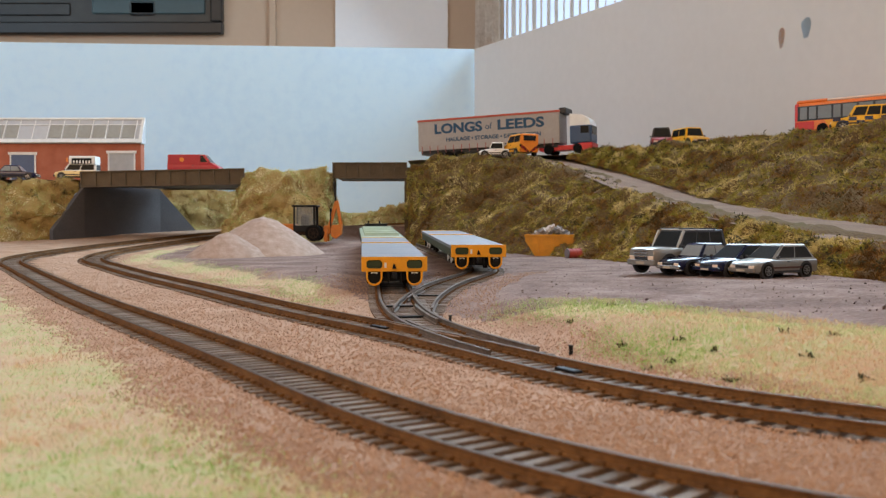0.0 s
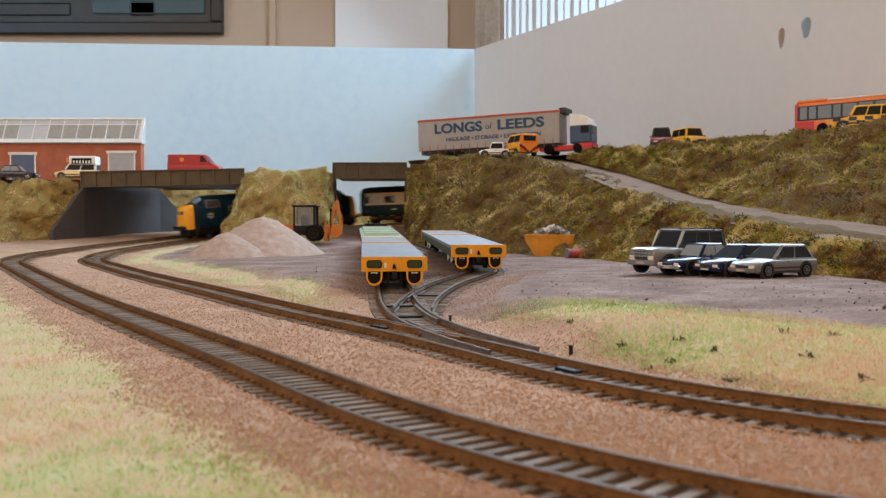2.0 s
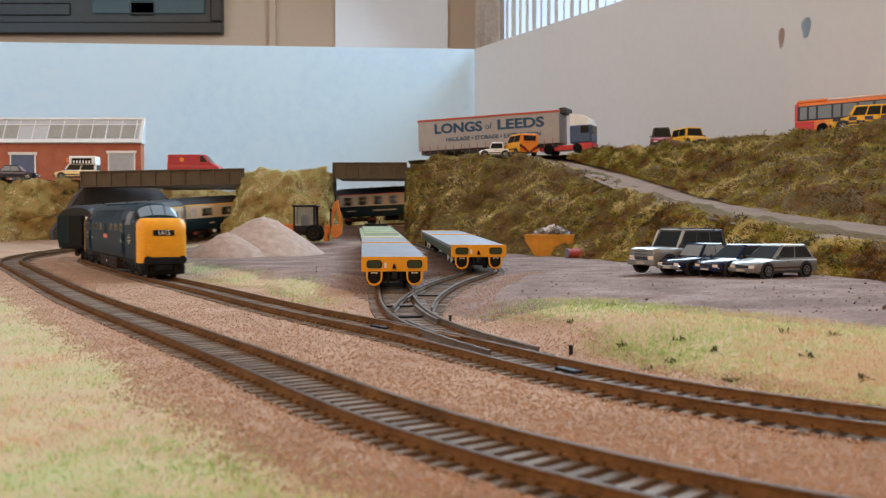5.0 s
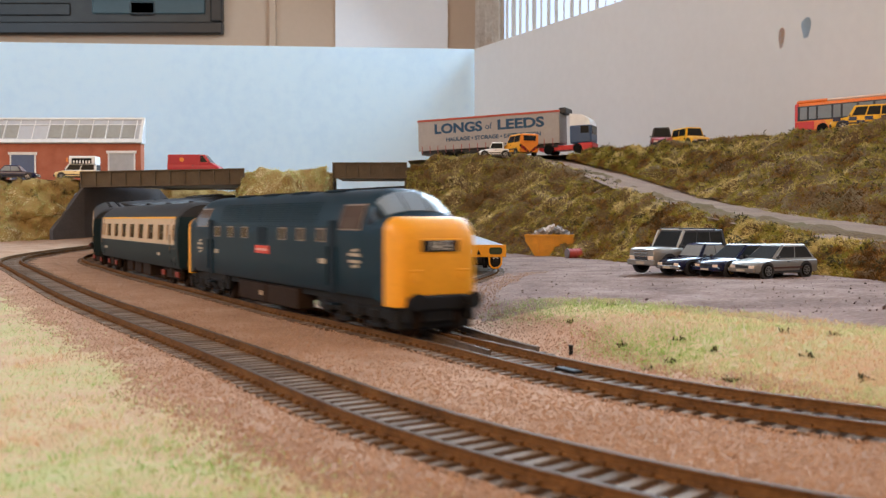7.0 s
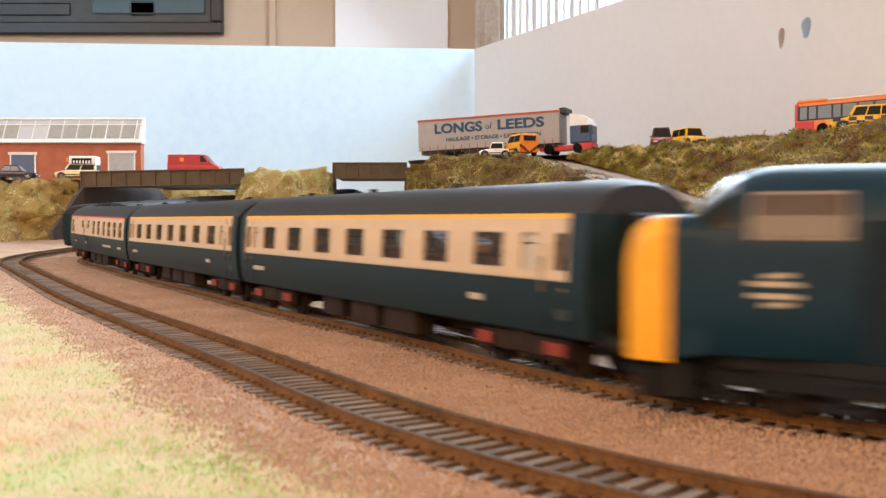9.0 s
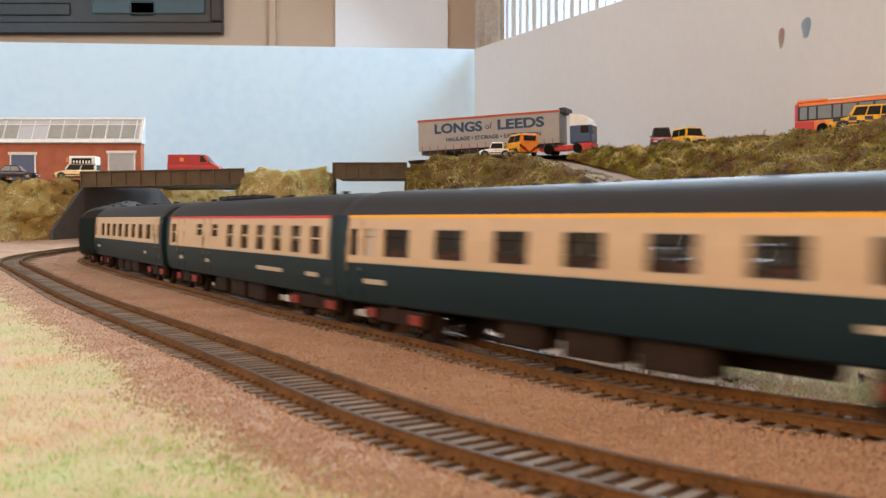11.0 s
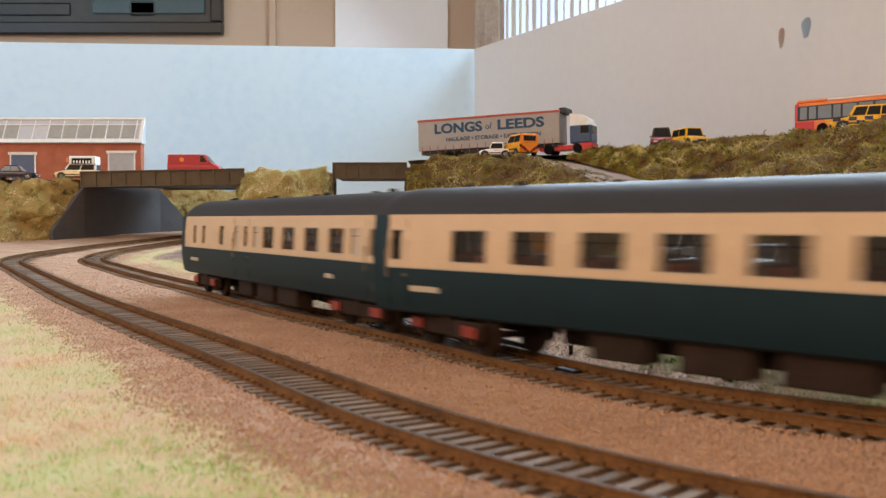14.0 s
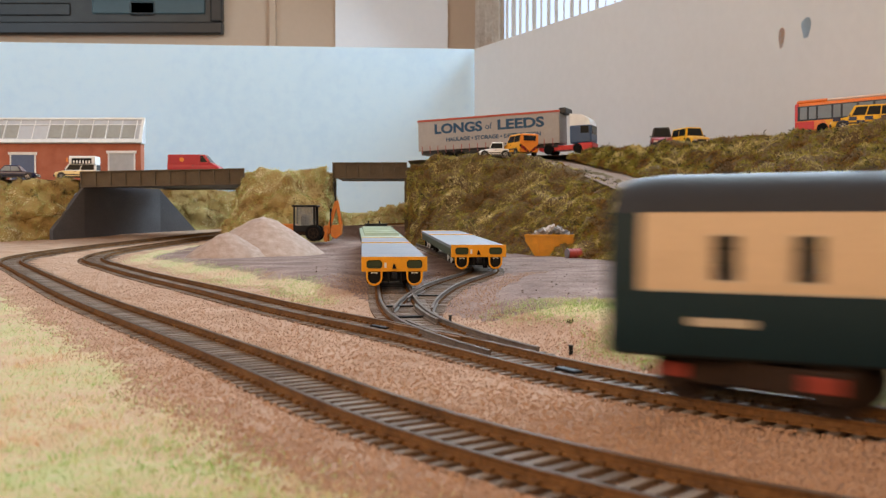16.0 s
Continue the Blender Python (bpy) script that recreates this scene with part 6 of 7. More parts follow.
def coach(label, windows, doors, stripe=None, lights=(27.6, 36.8), sliding=False, vents=()):
    """windows: (centre, width) along the body; doors: (centre, width)."""
    L = 248.0
    h = L / 2
    t = thing("passenger_coach", label, "coach", group="coaches of the train")
    # roof with domed ends
    bm = bmesh.new()
    prof = [(-y, z) for y, z in reversed(ROOF)] + [(y, z) for y, z in ROOF[1:]]
    rings = []
    for x, k in ((-h, 0.93), (-h + 3, 0.975), (-h + 9, 1.0), (0, 1.0), (h - 9, 1.0), (h - 3, 0.975), (h, 0.93)):
        rings.append([(x, y * (0.5 + 0.5 * k), 41.6 + (z - 41.6) * (k if k == 1 else k ** 3)) for y, z in prof])
    loft(bm, rings)
    part("roof", bm, M_ROOF, t, "dark grey roof", smooth=True)
    for k in range(8):
        bm = bmesh.new()
        cyl(bm, (-h + 22 + k * (L - 44) / 7, 4 * (-1) ** k, 50.7), 1.5, 1.2, "z", 10)
        part("roof_vent", bm, M_ROOF, t)
    for x, w in vents:
        bm = bmesh.new()
        box(bm, x - w / 2, x + w / 2, -4, 4, 50.2, 52, 0.5)
        for q in range(5):
            box(bm, x - w / 2 + q * w / 5, x - w / 2 + q * w / 5 + 2, -5, 5, 50.5, 52.6, 0.3)
        part("kitchen_vent", bm, M_ROOF, t)
    for s in (-1, 1):
        bm = bmesh.new()
        strip(bm, -h, h, (11.5, 13, 15, 18, 20, 23, 25), s)
        part("lower_side", bm, M_COACHBLUE, t, "dark blue lower side", smooth=True)
        bm = bmesh.new()
        strip(bm, -h + 7, h - 7, (25, 25.5), s, -0.06)
        part("lining", bm, M_BEIGE, t, "thin white lining")
        bm = bmesh.new()
        top = 40.6 if stripe else 41.7
        cuts = sorted([(q[0] - q[1] / 2, q[0] + q[1] / 2, q[2] if len(q) > 2 else lights[0]) for q in windows])
        e = h - 7.0
        strip(bm, -e, e, (25.5, 26.5, lights[0]), s)
        strip(bm, -e, e, (lights[1], 39, top), s)
        a = -e
        zs = tuple(np.linspace(lights[0], lights[1], 4))
        for c0, c1, sill in cuts:
            strip(bm, a, c0, zs, s)
            if sill > lights[0]:
                strip(bm, c0, c1, (lights[0], sill), s)
            a = c1
        strip(bm, a, e, zs, s)
        # reveals round each opening
        for c0, c1, sill in cuts:
            for z in (sill, lights[1]):
                y = side_y(z)
                v = [bm.verts.new(p) for p in ((c0, s * y, z), (c1, s * y, z), (c1, s * (y - 0.8), z), (c0, s * (y - 0.8), z))]
                bm.faces.new(v)
            for x in (c0, c1):
                v = [bm.verts.new(p) for p in ((x, s * side_y(sill), sill), (x, s * side_y(lights[1]), lights[1]), (x, s * (side_y(lights[1]) - 0.8), lights[1]), (x, s * (side_y(sill) - 0.8), sill))]
                bm.faces.new(v)
        part("upper_side", bm, M_CREAM, t, "cream upper side")
        for x in (-1, 1):
            bm = bmesh.new()
            strip(bm, min(x * h, x * e), max(x * h, x * e), (25, 30, 36, 41.7), s)
            part("end_panel", bm, M_COACHBLUE, t, "dark blue end panel", smooth=True)
        if stripe:
            bm = bmesh.new()
            strip(bm, -e, e, (top, 41.7), s, -0.04)
            part("stripe", bm, stripe, t)
        for c0, c1, sill in cuts:
            frosted = abs(c1 - c0 - 6.5) < 0.1
            bm = bmesh.new()
            strip(bm, c0, c1, (sill, lights[1]), s, 0.75)
            pane = part("window_pane", bm, M_FROST if frosted else M_COACHGLASS, t, "frosted window pane" if frosted else "tinted window pane")
            pane.visible_shadow = False
            bm = bmesh.new()
            zb = lights[1] - 2.6
            if sliding:
                zb = (sill + lights[1]) / 2 + 0.6
            box(bm, c0, c1, s * (side_y(zb) - 0.6) - 0.12, s * (side_y(zb) - 0.6) + 0.12, zb - (0.35 if sliding else 0.12), zb + (0.35 if sliding else 0.12))
            part("window_bar", bm, M_CREAM if sliding else M_DARK, pane)
            # thin pale rim round the opening
            bm = bmesh.new()
            for z0, z1, x0, x1 in ((sill - 0.35, sill, c0 - 0.35, c1 + 0.35), (lights[1], lights[1] + 0.35, c0 - 0.35, c1 + 0.35), (sill, lights[1], c0 - 0.35, c0), (sill, lights[1], c1, c1 + 0.35)):
                strip(bm, x0, x1, (z0, z1), s, -0.07)
            part("window_rim", bm, M_BEIGE, pane)
        for c, w in doors:
            bm = bmesh.new()
            for x in (c - w / 2, c + w / 2):
                for z0, z1 in ((25.5, 34), (34, 40.5)):
                    y = side_y((z0 + z1) / 2)
                    box(bm, x - 0.1, x + 0.1, s * y - 0.1, s * y + 0.1, z0, z1)
            box(bm, c + w / 2 - 1.4, c + w / 2 - 0.5, s * 18.3 - 0.3, s * 18.3 + 0.3, 22.5, 23.3)
            box(bm, c - w / 2 - 1.2, c - w / 2 - 0.8, s * 18.4 - 0.25, s * 18.4 + 0.25, 22, 31)
            part("door_seam", bm, M_SEAM, t)
            bm = bmesh.new()
            for x in (c - w / 2, c + w / 2):
                for z0, z1 in ((13, 20), (20, 25)):
                    y = side_y((z0 + z1) / 2)
                    box(bm, x - 0.1, x + 0.1, s * y - 0.1, s * y + 0.1, z0, z1)
            part("door_seam", bm, M_DARK, t)
        # number and running bars
        for x, w in ((52, 32), (100, 12), (-92, 7), (-41, 7)) if sliding else ((-h + 24, 13), (h - 48, 7)):
            bm = bmesh.new()
            box(bm, x - w / 2, x + w / 2, s * side_y(19) - 0.08, s * side_y(19) + 0.08, 17.9, 20.1)
            part("number_bar", bm, M_BEIGE, t, "small white lettering bar")
        bm = bmesh.new()
        box(bm, h - 12, h - 7, s * side_y(17.5) - 0.08, s * side_y(17.5) + 0.08, 15.5, 19.5)
        part("label_panel", bm, M_TRIM, t)
    # ends, gangway, buffers
    for s in (-1, 1):
        bm = bmesh.new()
        out = [(-17.0, 12), (17.0, 12)] + [(y, z) for z, y in ((25, 18.0), (34, 17.8), (41.5, 16.8))] + [(y * 0.97, 41.5 + (z - 41.6) * 0.8) for y, z in reversed(ROOF[:-1])] + \
              [(-y * 0.97, 41.5 + (z - 41.6) * 0.8) for y, z in ROOF[1:-1]] + [(-16.8, 41.5), (-17.8, 34), (-18.0, 25)]
        prism(bm, out, s * (h - 0.8), s * (h - 0.05), "x")
        end = part("end_wall", bm, M_COACHBLUE, t, "dark blue end wall")
        bm = bmesh.new()
        box(bm, s * h - 0.3, s * h + 3.0, -6.5, 6.5, 13, 42, 0.8)
        part("gangway", bm, M_DARK, end, "black gangway bellows")
        bm = bmesh.new()
        box(bm, s * h - 0.1, s * h + 0.25, 9, 13, 37, 40.5)
        part("end_label", bm, M_WHITE, end)
        for y in (-11, 11):
            bm = bmesh.new()
            cyl(bm, (s * (h + 1.0), y, 13.5), 2.6, 0.8, "x", 14)
            cyl(bm, (s * (h - 0.5), y, 13.5), 1.3, 3, "x", 10)
            part("buffer", bm, M_DARK, end)
    # floor, seats, underframe
    bm = bmesh.new()
    box(bm, -h + 1, h - 1, -15.5, 15.5, 10.8, 13)
    part("underframe", bm, M_DARK, t)
    bm = bmesh.new()
    for k in range(17):
        x = -h + 18 + k * (L - 36) / 16
        for y in (-9.5, 9.5):
            box(bm, x - 2, x + 2, y - 5.5, y + 5.5, 13, 29.5, 0.6)
    part("seat_row", bm, M_REDBROWN, t, "dim red-brown seats")
    for x0, x1, z0, d in ((-40, -22, 3.6, 0), (-14, 6, 3.0, 1), (12, 34, 3.0, 1)):
        for s in (-1, 1):
            bm = bmesh.new()
            box(bm, x0, x1, s * 10 - 3.8, s * 10 + 3.8, z0, 11, 0.4)
            part("equipment_box", bm, M_BROWN, t, "brown battery box")
    for s in (-1, 1):
        bm = bmesh.new()
        cyl(bm, (s * 48, 0, 7.5), 3.2, 20, "x", 14)
        part("brake_cylinder", bm, M_BROWN, t)
    for s in (-1, 1):
        train_bogie(t, s * 92, (-16.5, 16.5), 6.0, 42, M_AXLERED)
    return t, L, 184.0


def windows_even(n, w, x0, x1):
    return [(x0 + (x1 - x0) * k / (n - 1), w) for k in range(n)]


def locomotive():
    L = 279.0
    t = thing("diesel_locomotive", "blue twin-nosed diesel locomotive with yellow ends hauling coaches", "locomotive")
    sec = [(16.6, 12.6), (17.4, 14.4), (17.5, 22), (17.5, 34), (17.2, 37), (16.0, 41.5), (14.0, 46), (11.0, 49.3), (6.0, 51.3), (0.0, 51.8)]

    roof_x = [88, 104, 110, 113, 116, 119, 122, 125, 128]
    roof_z = [51.8, 51.8, 51.6, 51.2, 50.3, 48.8, 46.6, 44.0, 41.4]

    def skin(x, y0, z0):
        """A point of the shell: above the cantrail the cab front slopes down to the nose."""
        f = (float(np.interp(abs(x), roof_x, roof_z)) - 37) / 14.8
        k = float(np.interp(abs(x), [108, 128], [1.0, 0.955]))
        return (x, y0 * k, z0 if z0 <= 37 else 37 + (z0 - 37) * f)

    def ring(x):
        return [skin(x, -y, z) for y, z in sec] + [skin(x, y, z) for y, z in reversed(sec[:-1])]

    def cab_pane(s, xa, xb, ya, yb, lift=0.4):
        """A glazed patch that follows the cab's curved front."""
        ys, zs = [p[0] for p in sec[4:]][::-1], [p[1] for p in sec[4:]][::-1]
        bm = bmesh.new()
        rows = []
        for x in np.linspace(xa, xb, 5):
            rows.append([bm.verts.new(Vector(skin(s * x, y, float(np.interp(abs(y), ys, zs)))) + Vector((s * 0.6, 0.2 * np.sign(y), 0.8)) * lift) for y in np.linspace(ya, yb, 5)])
        fs = [bm.faces.new((rows[i][j], rows[i][j + 1], rows[i + 1][j + 1], rows[i + 1][j])) for i in range(4) for j in range(4)]
        bmesh.ops.recalc_face_normals(bm, faces=fs)
        bmesh.ops.solidify(bm, geom=fs, thickness=0.5)
        return bm
    bm = bmesh.new()
    rings = [ring(-x) for x in roof_x[::-1]] + [ring(x) for x in roof_x]
    loft(bm, rings)
    body = part("body", bm, M_BLUE, t, "dark blue body shell", smooth=True)
    for s in (-1, 1):
        # nose: blue flanks with a yellow cap
        def nring(x, zt, hw, zb=10.5, rd=5.0):
            pts = [(hw, zb), (hw, zt - rd)] + [(hw - rd + rd * math.cos(a), zt - rd + rd * math.sin(a)) for a in np.linspace(0.25, 1.57, 6)]
            return [(s * x, -y, z) for y, z in pts] + [(s * x, y, z) for y, z in reversed(pts)]
        bm = bmesh.new()
        loft(bm, [nring(122, 41.4, 16.9, 12.6), nring(127, 41.3, 16.7, 12.0), nring(131.2, 41.2, 16.4, 11.0)])
        part("nose_side", bm, M_BLUE, t, smooth=True)
        bm = bmesh.new()
        loft(bm, [nring(131.0, 41.25, 16.45), nring(135, 41.0, 16.3), nring(138, 40.2, 15.9, rd=6), nring(140.4, 38.4, 15.0, rd=6.5), nring(141.8, 36.0, 13.6, 11, rd=7), nring(142.2, 34.0, 11.8, 12, rd=7)])
        cap = part("nose_cap", bm, M_YELLOW, t, "bright yellow nose end", smooth=True)
        bm = bmesh.new()
        box(bm, s * 142 - 0.5, s * 142 + 0.5, -8.4, 8.4, 28.4, 33.8, 0.4)
        part("headcode_surround", bm, M_YELLOW, cap)
        bm = bmesh.new()
        box(bm, s * 142.5 - 0.25, s * 142.5 + 0.25, -7.2, 7.2, 29.1, 33.1, 0.2)
        part("headcode_panel", bm, M_DARK, cap, "black headcode panel with white characters")
        text_on("headcode", "1A15", 4.6, M_WHITE, cap, Matrix.Translation(Vector((s * 142.8, 0, 31.1)) * MM) @ Matrix.Rotation(radians(90 * s), 4, "Z") @ Matrix.Rotation(radians(90), 4, "X"), 0.1)
        for y in (-9.5, 9.5):
            bm = bmesh.new()
            cyl(bm, (s * 141.6, y, 20.5), 1.5, 2.0, "x", 12)
            part("marker_lamp", bm, M_RED if s < 0 else M_YELLOW, cap)
            bm = bmesh.new()
            box(bm, s * 141.2 - 1.2, s * 141.2 + 1.2, y - 2.6, y + 2.6, 22.4, 23.2, 0.2)
            part("lamp_ledge", bm, M_YELLOW, cap)
            bm = bmesh.new()
            cyl(bm, (s * 147.5, y * 1.2, 12.6), 2.9, 1.0, "x", 16)
            cyl(bm, (s * 144, y * 1.2, 12.6), 1.6, 6, "x", 12)
            part("buffer", bm, M_DARK, t, "black round buffer")
        bm = bmesh.new()
        box(bm, s * 140.5 - 2.6, s * 140.5 + 2.6, -11.0, 11.0, 9.0, 14.5, 0.8)
        box(bm, s * 140 - 2, s * 140 + 2, -6, 6, 5, 12, 0.6)
        box(bm, s * 137 - 2, s * 137 + 2, -15, 15, 2.5, 9, 0.8)
        box(bm, s * 131 - 5, s * 131 + 5, -13, 13, 2.0, 11, 0.8)
        part("buffer_beam", bm, M_DARK, t)
        # windscreen on the sloping cab front
        for y0, y1 in ((-13.2, -5.0), (-4.2, 4.2), (5.0, 13.2)):
            part("windscreen", cab_pane(s, 116.5, 126.0, y0, y1), M_SCREEN, t, "windscreen with a pale reflection in its colour", smooth=True)
        for y in (-1, 1):
            part("quarter_light", cab_pane(s, 115.5, 125.5, y * 14.2, y * 16.9), M_CARGLASS, t, smooth=True)
            for nm, mt, x0, x1, z0, z1, d in (("window_surround", M_WINFRAME, 91.5, 112.5, 36.2, 45.8, 0.25), ("cab_window", M_CABGLASS, 92.3, 111.7, 36.8, 45.2, 0.45)):
                bm = bmesh.new()
                zs = np.linspace(z0, z1, 5)
                yy = [float(np.interp(z, [34, 37, 41.5, 46, 49.3], [17.5, 17.2, 16.0, 14.0, 11.0])) + d for z in zs]
                out = [bm.verts.new((s * x0, y * q, z)) for q, z in zip(yy, zs)], [bm.verts.new((s * x1, y * q, z)) for q, z in zip(yy, zs)]
                fs = [bm.faces.new((out[0][i], out[1][i], out[1][i + 1], out[0][i + 1])) for i in range(4)]
                bmesh.ops.recalc_face_normals(bm, faces=fs)
                bmesh.ops.solidify(bm, geom=fs, thickness=0.3)
                part(nm, bm, mt, t, "cab side window" if nm == "cab_window" else "dull metal window surround")
            bm = bmesh.new()
            box(bm, s * 85.5 - 3.6, s * 85.5 + 3.6, y * 17.5 - 0.2, y * 17.5 + 0.2, 12.5, 40, 0.2)
            box(bm, s * 85.5 - 3.2, s * 85.5 + 3.2, y * 17.2 - 1.6, y * 17.2 + 1.6, 8.0, 8.8)
            part("cab_door", bm, M_DARKBLUE, t, "recessed dark cab door")
            bm = bmesh.new()
            for x in (s * 81.3, s * 89.7):
                box(bm, x - 0.3, x + 0.3, y * 18.0 - 0.3, y * 18.0 + 0.3, 15, 30)
            part("handrail", bm, M_BLUE, t)
            # double arrow drawn as plain bars
            bm = bmesh.new()
            x = s * 107
            for z in (25.0, 27.4):
                box(bm, x - 5.2, x + 5.2, y * 17.45 - 0.12, y * 17.45 + 0.12, z - 0.55, z + 0.55)
            for z in (23.3, 29.1):
                box(bm, -2.8, 2.8, y * 17.45 - 0.12, y * 17.45 + 0.12, -0.5, 0.5, m=Matrix.Translation((x - 0.6 * y, 0, z)) @ Matrix.Rotation(radians(6 * y), 4, "Y"))
            part("emblem", bm, M_BEIGE, t, "white arrow emblem")
            bm = bmesh.new()
            box(bm, s * 75 - 3.6, s * 75 + 3.6, y * 17.55 - 0.1, y * 17.55 + 0.1, 23.2, 25.2)
            part("number_bar", bm, M_BEIGE, t)
    for y in (-1, 1):
        for x in (-73, -50, -27, 27, 50, 73):
            bm = bmesh.new()
            box(bm, x - 5.4, x + 5.4, y * 17.45 - 0.2, y * 17.45 + 0.2, 31.4, 36.8, 0.15)
            fr = part("window_frame", bm, M_WINFRAME, t, "dull grey window frame")
            bm = bmesh.new()
            box(bm, x - 4.8, x + 4.8, y * 17.6 - 0.15, y * 17.6 + 0.15, 31.9, 36.3, 0.1)
            part("window_pane", bm, M_SIDEGLASS, fr)
        bm = bmesh.new()
        box(bm, -10, 10, y * 17.55 - 0.3, y * 17.55 + 0.3, 25, 28.6, 0.2)
        door = bmesh.new()
        box(door, -7, 7, y * 17.45 - 0.15, y * 17.45 + 0.15, 29.4, 36.8, 0.1)
        part("body_panel", door, M_DARKBLUE, t, "flush dark blue access panel")
        plate = part("nameplate", bm, M_PLATE, t, "red nameplate")
        bm = bmesh.new()
        box(bm, -8.5, 8.5, y * 17.9 - 0.08, y * 17.9 + 0.08, 26.3, 27.3)
        part("lettering_bar", bm, M_PINK, plate)
        bm = bmesh.new()
        for x0, x1 in ((-86, -30), (-28, 28), (30, 86)):
            box(bm, x0, x1, y * 17.2 - 0.2, y * 17.2 + 0.2, 37.1, 37.5)
        part("gutter_rail", bm, M_BLUE, t)
        for x0 in (-70, -35, 0, 35):
            bm = bmesh.new()
            for k in range(9):
                z = 39 + k * 0.95
                yy = float(np.interp(z, [37, 41.5, 46, 49.3], [17.2, 16.0, 14.0, 11.0]))
                box(bm, x0, x0 + 30, y * yy - 0.3, y * yy + 0.35, z, z + 0.45)
            part("grille", bm, M_BLUE, t, "louvred roof side grille")
        bm = bmesh.new()
        box(bm, -42, -1, y * 12 - 3.9, y * 12 + 3.9, 2.8, 11.4, 0.6)
        box(bm, 1, 42, y * 12 - 3.9, y * 12 + 3.9, 2.8, 11.4, 0.6)
        part("fuel_tank", bm, M_BROWN, t, "brown fuel tank")
        bm = bmesh.new()
        box(bm, -9, -5, y * 15.95 - 0.1, y * 15.95 + 0.1, 6, 8)
        part("tank_label", bm, M_CREAM, t)
    bm = bmesh.new()
    for x in (-62, -20, 22, 62):
        cyl(bm, (x, 0, 51.6), 6.2, 1.2, "z", 20)
        box(bm, x - 11, x + 11, -7, 7, 50.8, 52, 0.4)
    part("roof_fan", bm, M_DARKBLUE, t)
    bm = bmesh.new()
    box(bm, -118, 118, -13.8, 13.8, 9.6, 14)
    part("underframe", bm, M_DARK, t)
    for s in (-1, 1):
        train_bogie(t, s * 89, (-26, 0, 26), 7.2, 71, None, True)
    # the model is a little short for its height
    for o in t.children_recursive:
        if o.name.split(".")[0] not in ("bogie", "wheelset"):
            o.data.transform(Matrix.Diagonal((0.872, 1, 1, 1)))
            o.location.x *= 0.872
    return t, 250.0, 156.0


# pale blue reflection put into the windscreen's own colour
M_SCREEN = paint("screen_reflection", (0.20, 0.26, 0.32), 0.06)
M_CABGLASS = paint("cab_side_glass", (0.07, 0.05, 0.045), 0.12)
M_DARKBLUE = paint("deep_blue", (0.005, 0.014, 0.025), 0.55, spec=0.15)
M_WINFRAME = paint("window_frame_grey", (0.22, 0.18, 0.15), 0.4, spec=0.3)
M_SIDEGLASS = paint("side_window_glass", (0.05, 0.045, 0.042), 0.15)
M_PLATE = paint("plate_red", (0.60, 0.05, 0.035), 0.4)
M_PINK = paint("plate_letter", (0.70, 0.36, 0.32), 0.4)


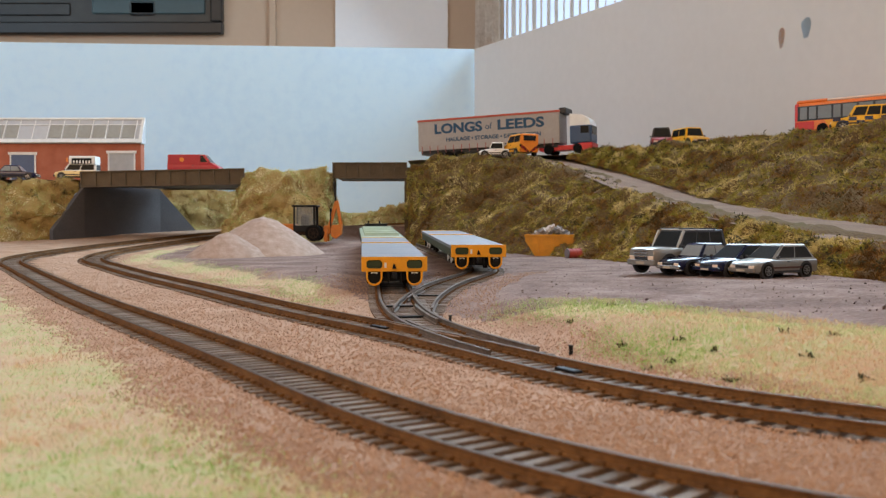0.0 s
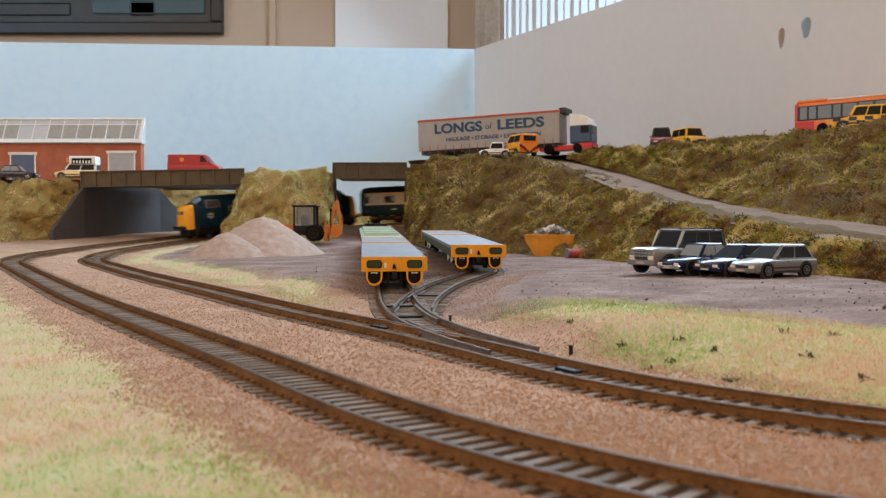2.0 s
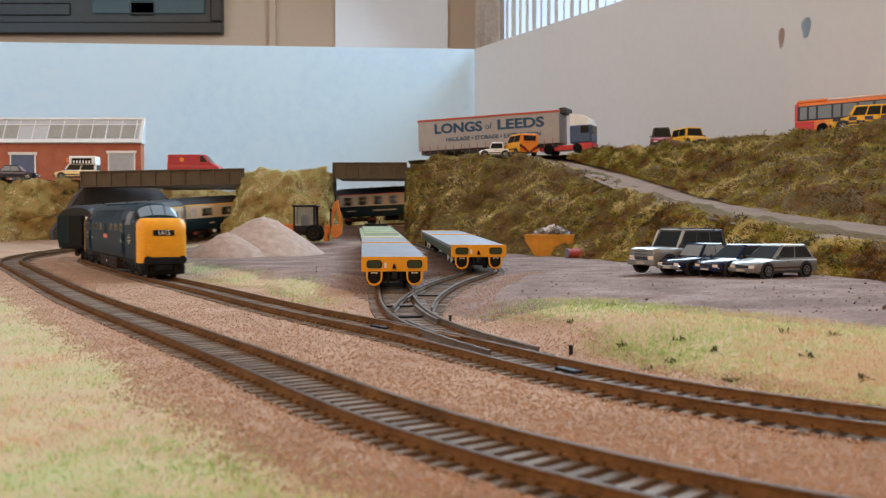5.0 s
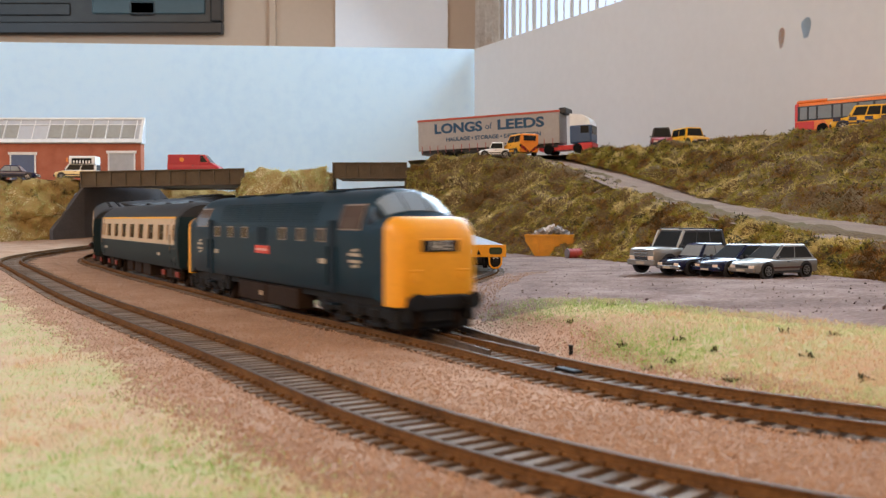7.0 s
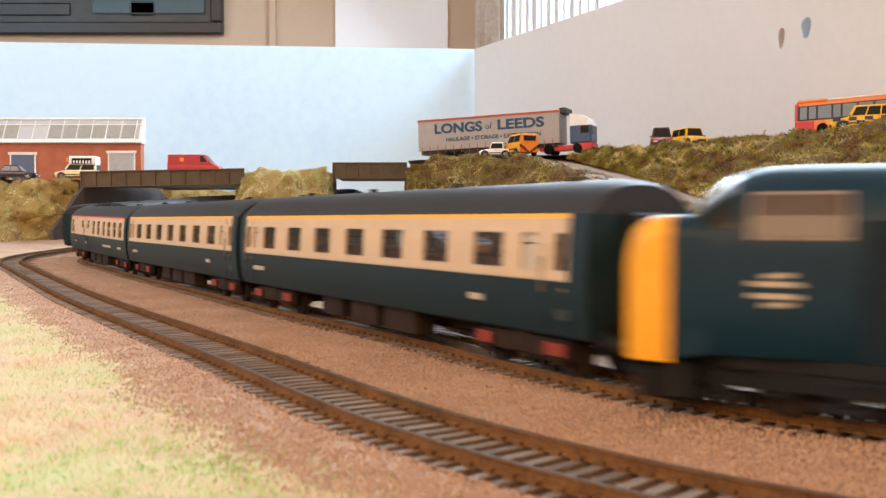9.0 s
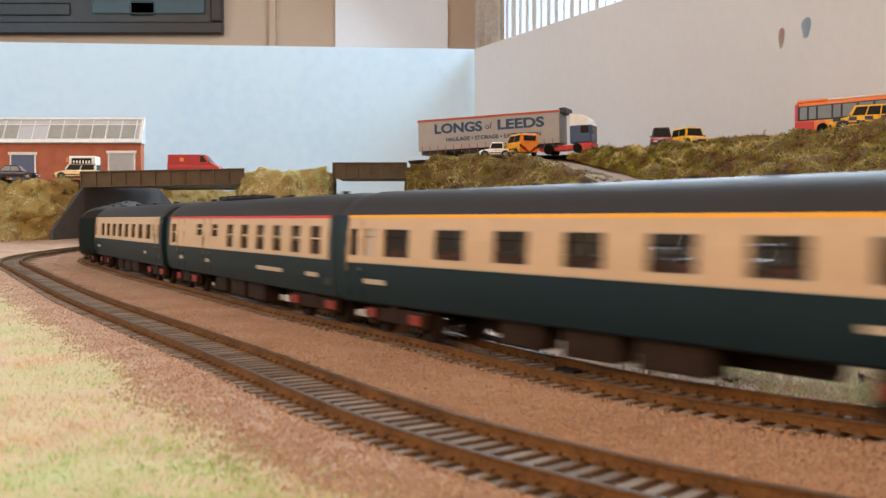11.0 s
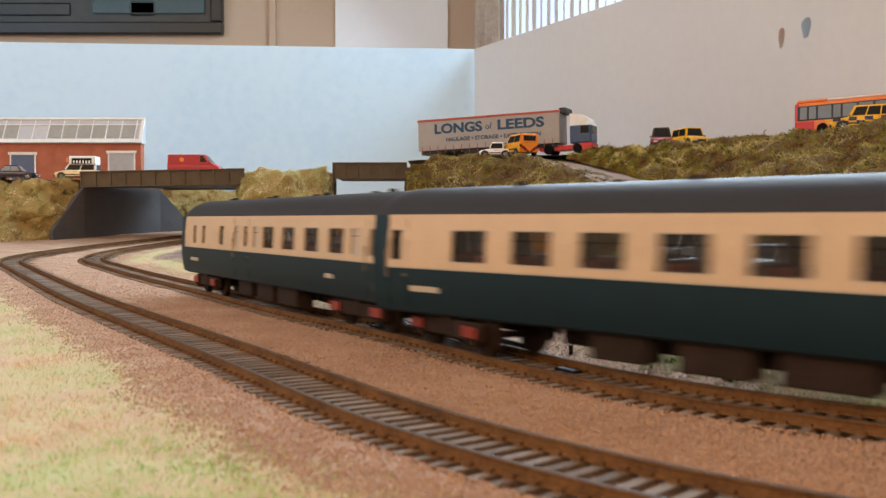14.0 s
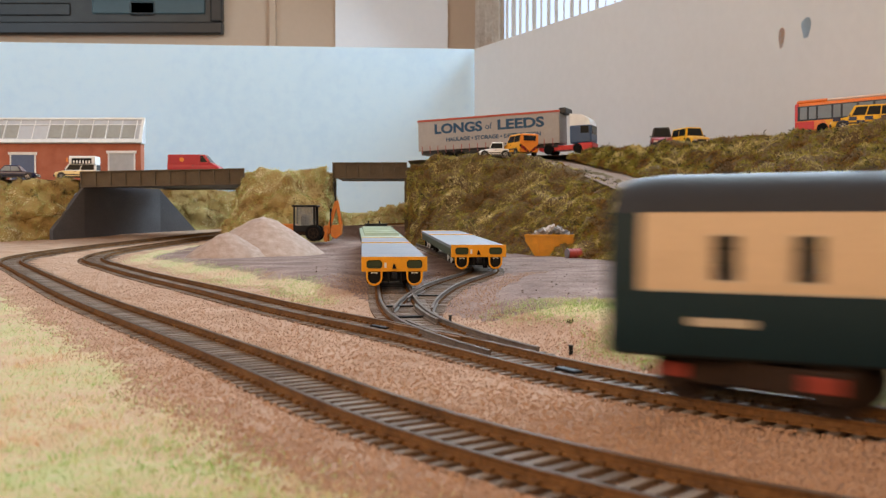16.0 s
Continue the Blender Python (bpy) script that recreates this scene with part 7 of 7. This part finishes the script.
def build_train():
    first = windows_even(7, 14.5, -87, 82)
    ends = [(-113, 5.0), (114, 5.0), (-103, 6.5), (101, 6.5)]
    doors = [(-112, 8.5), (112, 8.5)]
    kinds = [
        ("cream and blue coach with a yellow stripe behind the locomotive", first + ends, doors, M_STRIPEY, (27.6, 36.8), False, ()),
        ("cream and blue coach with a yellow stripe in mid train", first + ends, doors, M_STRIPEY, (27.6, 36.8), False, ()),
        ("cream and blue dining coach with a red stripe and roof vents", [(103.8, 10.5), (83.1, 10.5), (61.5, 10.5), (40.4, 10.5), (18.6, 10.5), (-3, 10), (-28.3, 10, 31.6), (-55.8, 10.5, 31.6), (-108.4, 9)], [(-92, 12.5), (-41, 10.5)], M_STRIPER, (26.8, 37.6), True, ((-30, 66),)),
        ("cream and blue coach with eight wide windows", windows_even(8, 14, -81, 85.4) + [(-113, 5.0), (114.5, 5.0), (100.8, 6.5)], doors, None, (27.6, 36.8), False, ()),
        ("cream and blue brake coach at the tail of the train", [(82.6, 13.4), (59.2, 13.4), (35, 13.4), (11.5, 13.4), (-4.2, 6.5), (-17.9, 4.5), (-30.6, 6.5), (-53.6, 6), (-83.3, 5), (-99.3, 5), (98.7, 6.5), (113.2, 5)], [(-24, 20), (113, 8.5)], None, (27.6, 36.8), False, ()),
    ]
    t, L, B = locomotive()
    lead = 4.5
    TRAIN.append((t, L, lead, B))
    lead += L + 12.3
    for k in kinds:
        t, L, B = coach(*k)
        TRAIN.append((t, L, lead, B))
        lead += L + 8.0


def bogie_rows(length, lead, base, x, step=0.2):
    """Turn of a bogie under its vehicle, in the vehicle's space."""
    rows = []
    for k in range(int(round(16.0 / step)) + 1):
        t = k * step
        mid = eased(reach(t) - lead - length / 2)
        a, b = MAIN.place(mid + base / 2), MAIN.place(mid - base / 2)
        yaw = math.atan2(*(a - b)[[1, 0]])
        w = MAIN.way(mid + x)
        turn = (math.degrees(math.atan2(w[1], w[0]) - yaw) + 180) % 360 - 180
        rows.append((t, at(x, 0, 0, turn)))
    return rows


def wheel_rows(x, r):
    rows = []
    for k in range(481):
        t = k / 30
        rows.append((t, Matrix.Translation((x * MM, 0, r * MM)) @ Matrix.Rotation(SPEED * t / r, 4, "Y")))
    return rows


def motions():
    for t, L, lead, B in TRAIN:
        walk(t, vehicle_rows(L, lead, B))
        for b, x in PIVOTS:
            if b.parent == t:
                walk(b, bogie_rows(L, lead, B, x))
    for ob, x, r in WHEELS:
        walk(ob, wheel_rows(x, r))


build_room()
build_boards()
board_marks()
build_banks()
build_roads()
build_bridges()
build_shed()
build_lorry()
build_bus()
build_yard_things()
build_digger()
build_wagons()
build_cars()
build_train()
build_cover()
build_tracks()
build_turnout()
motions()
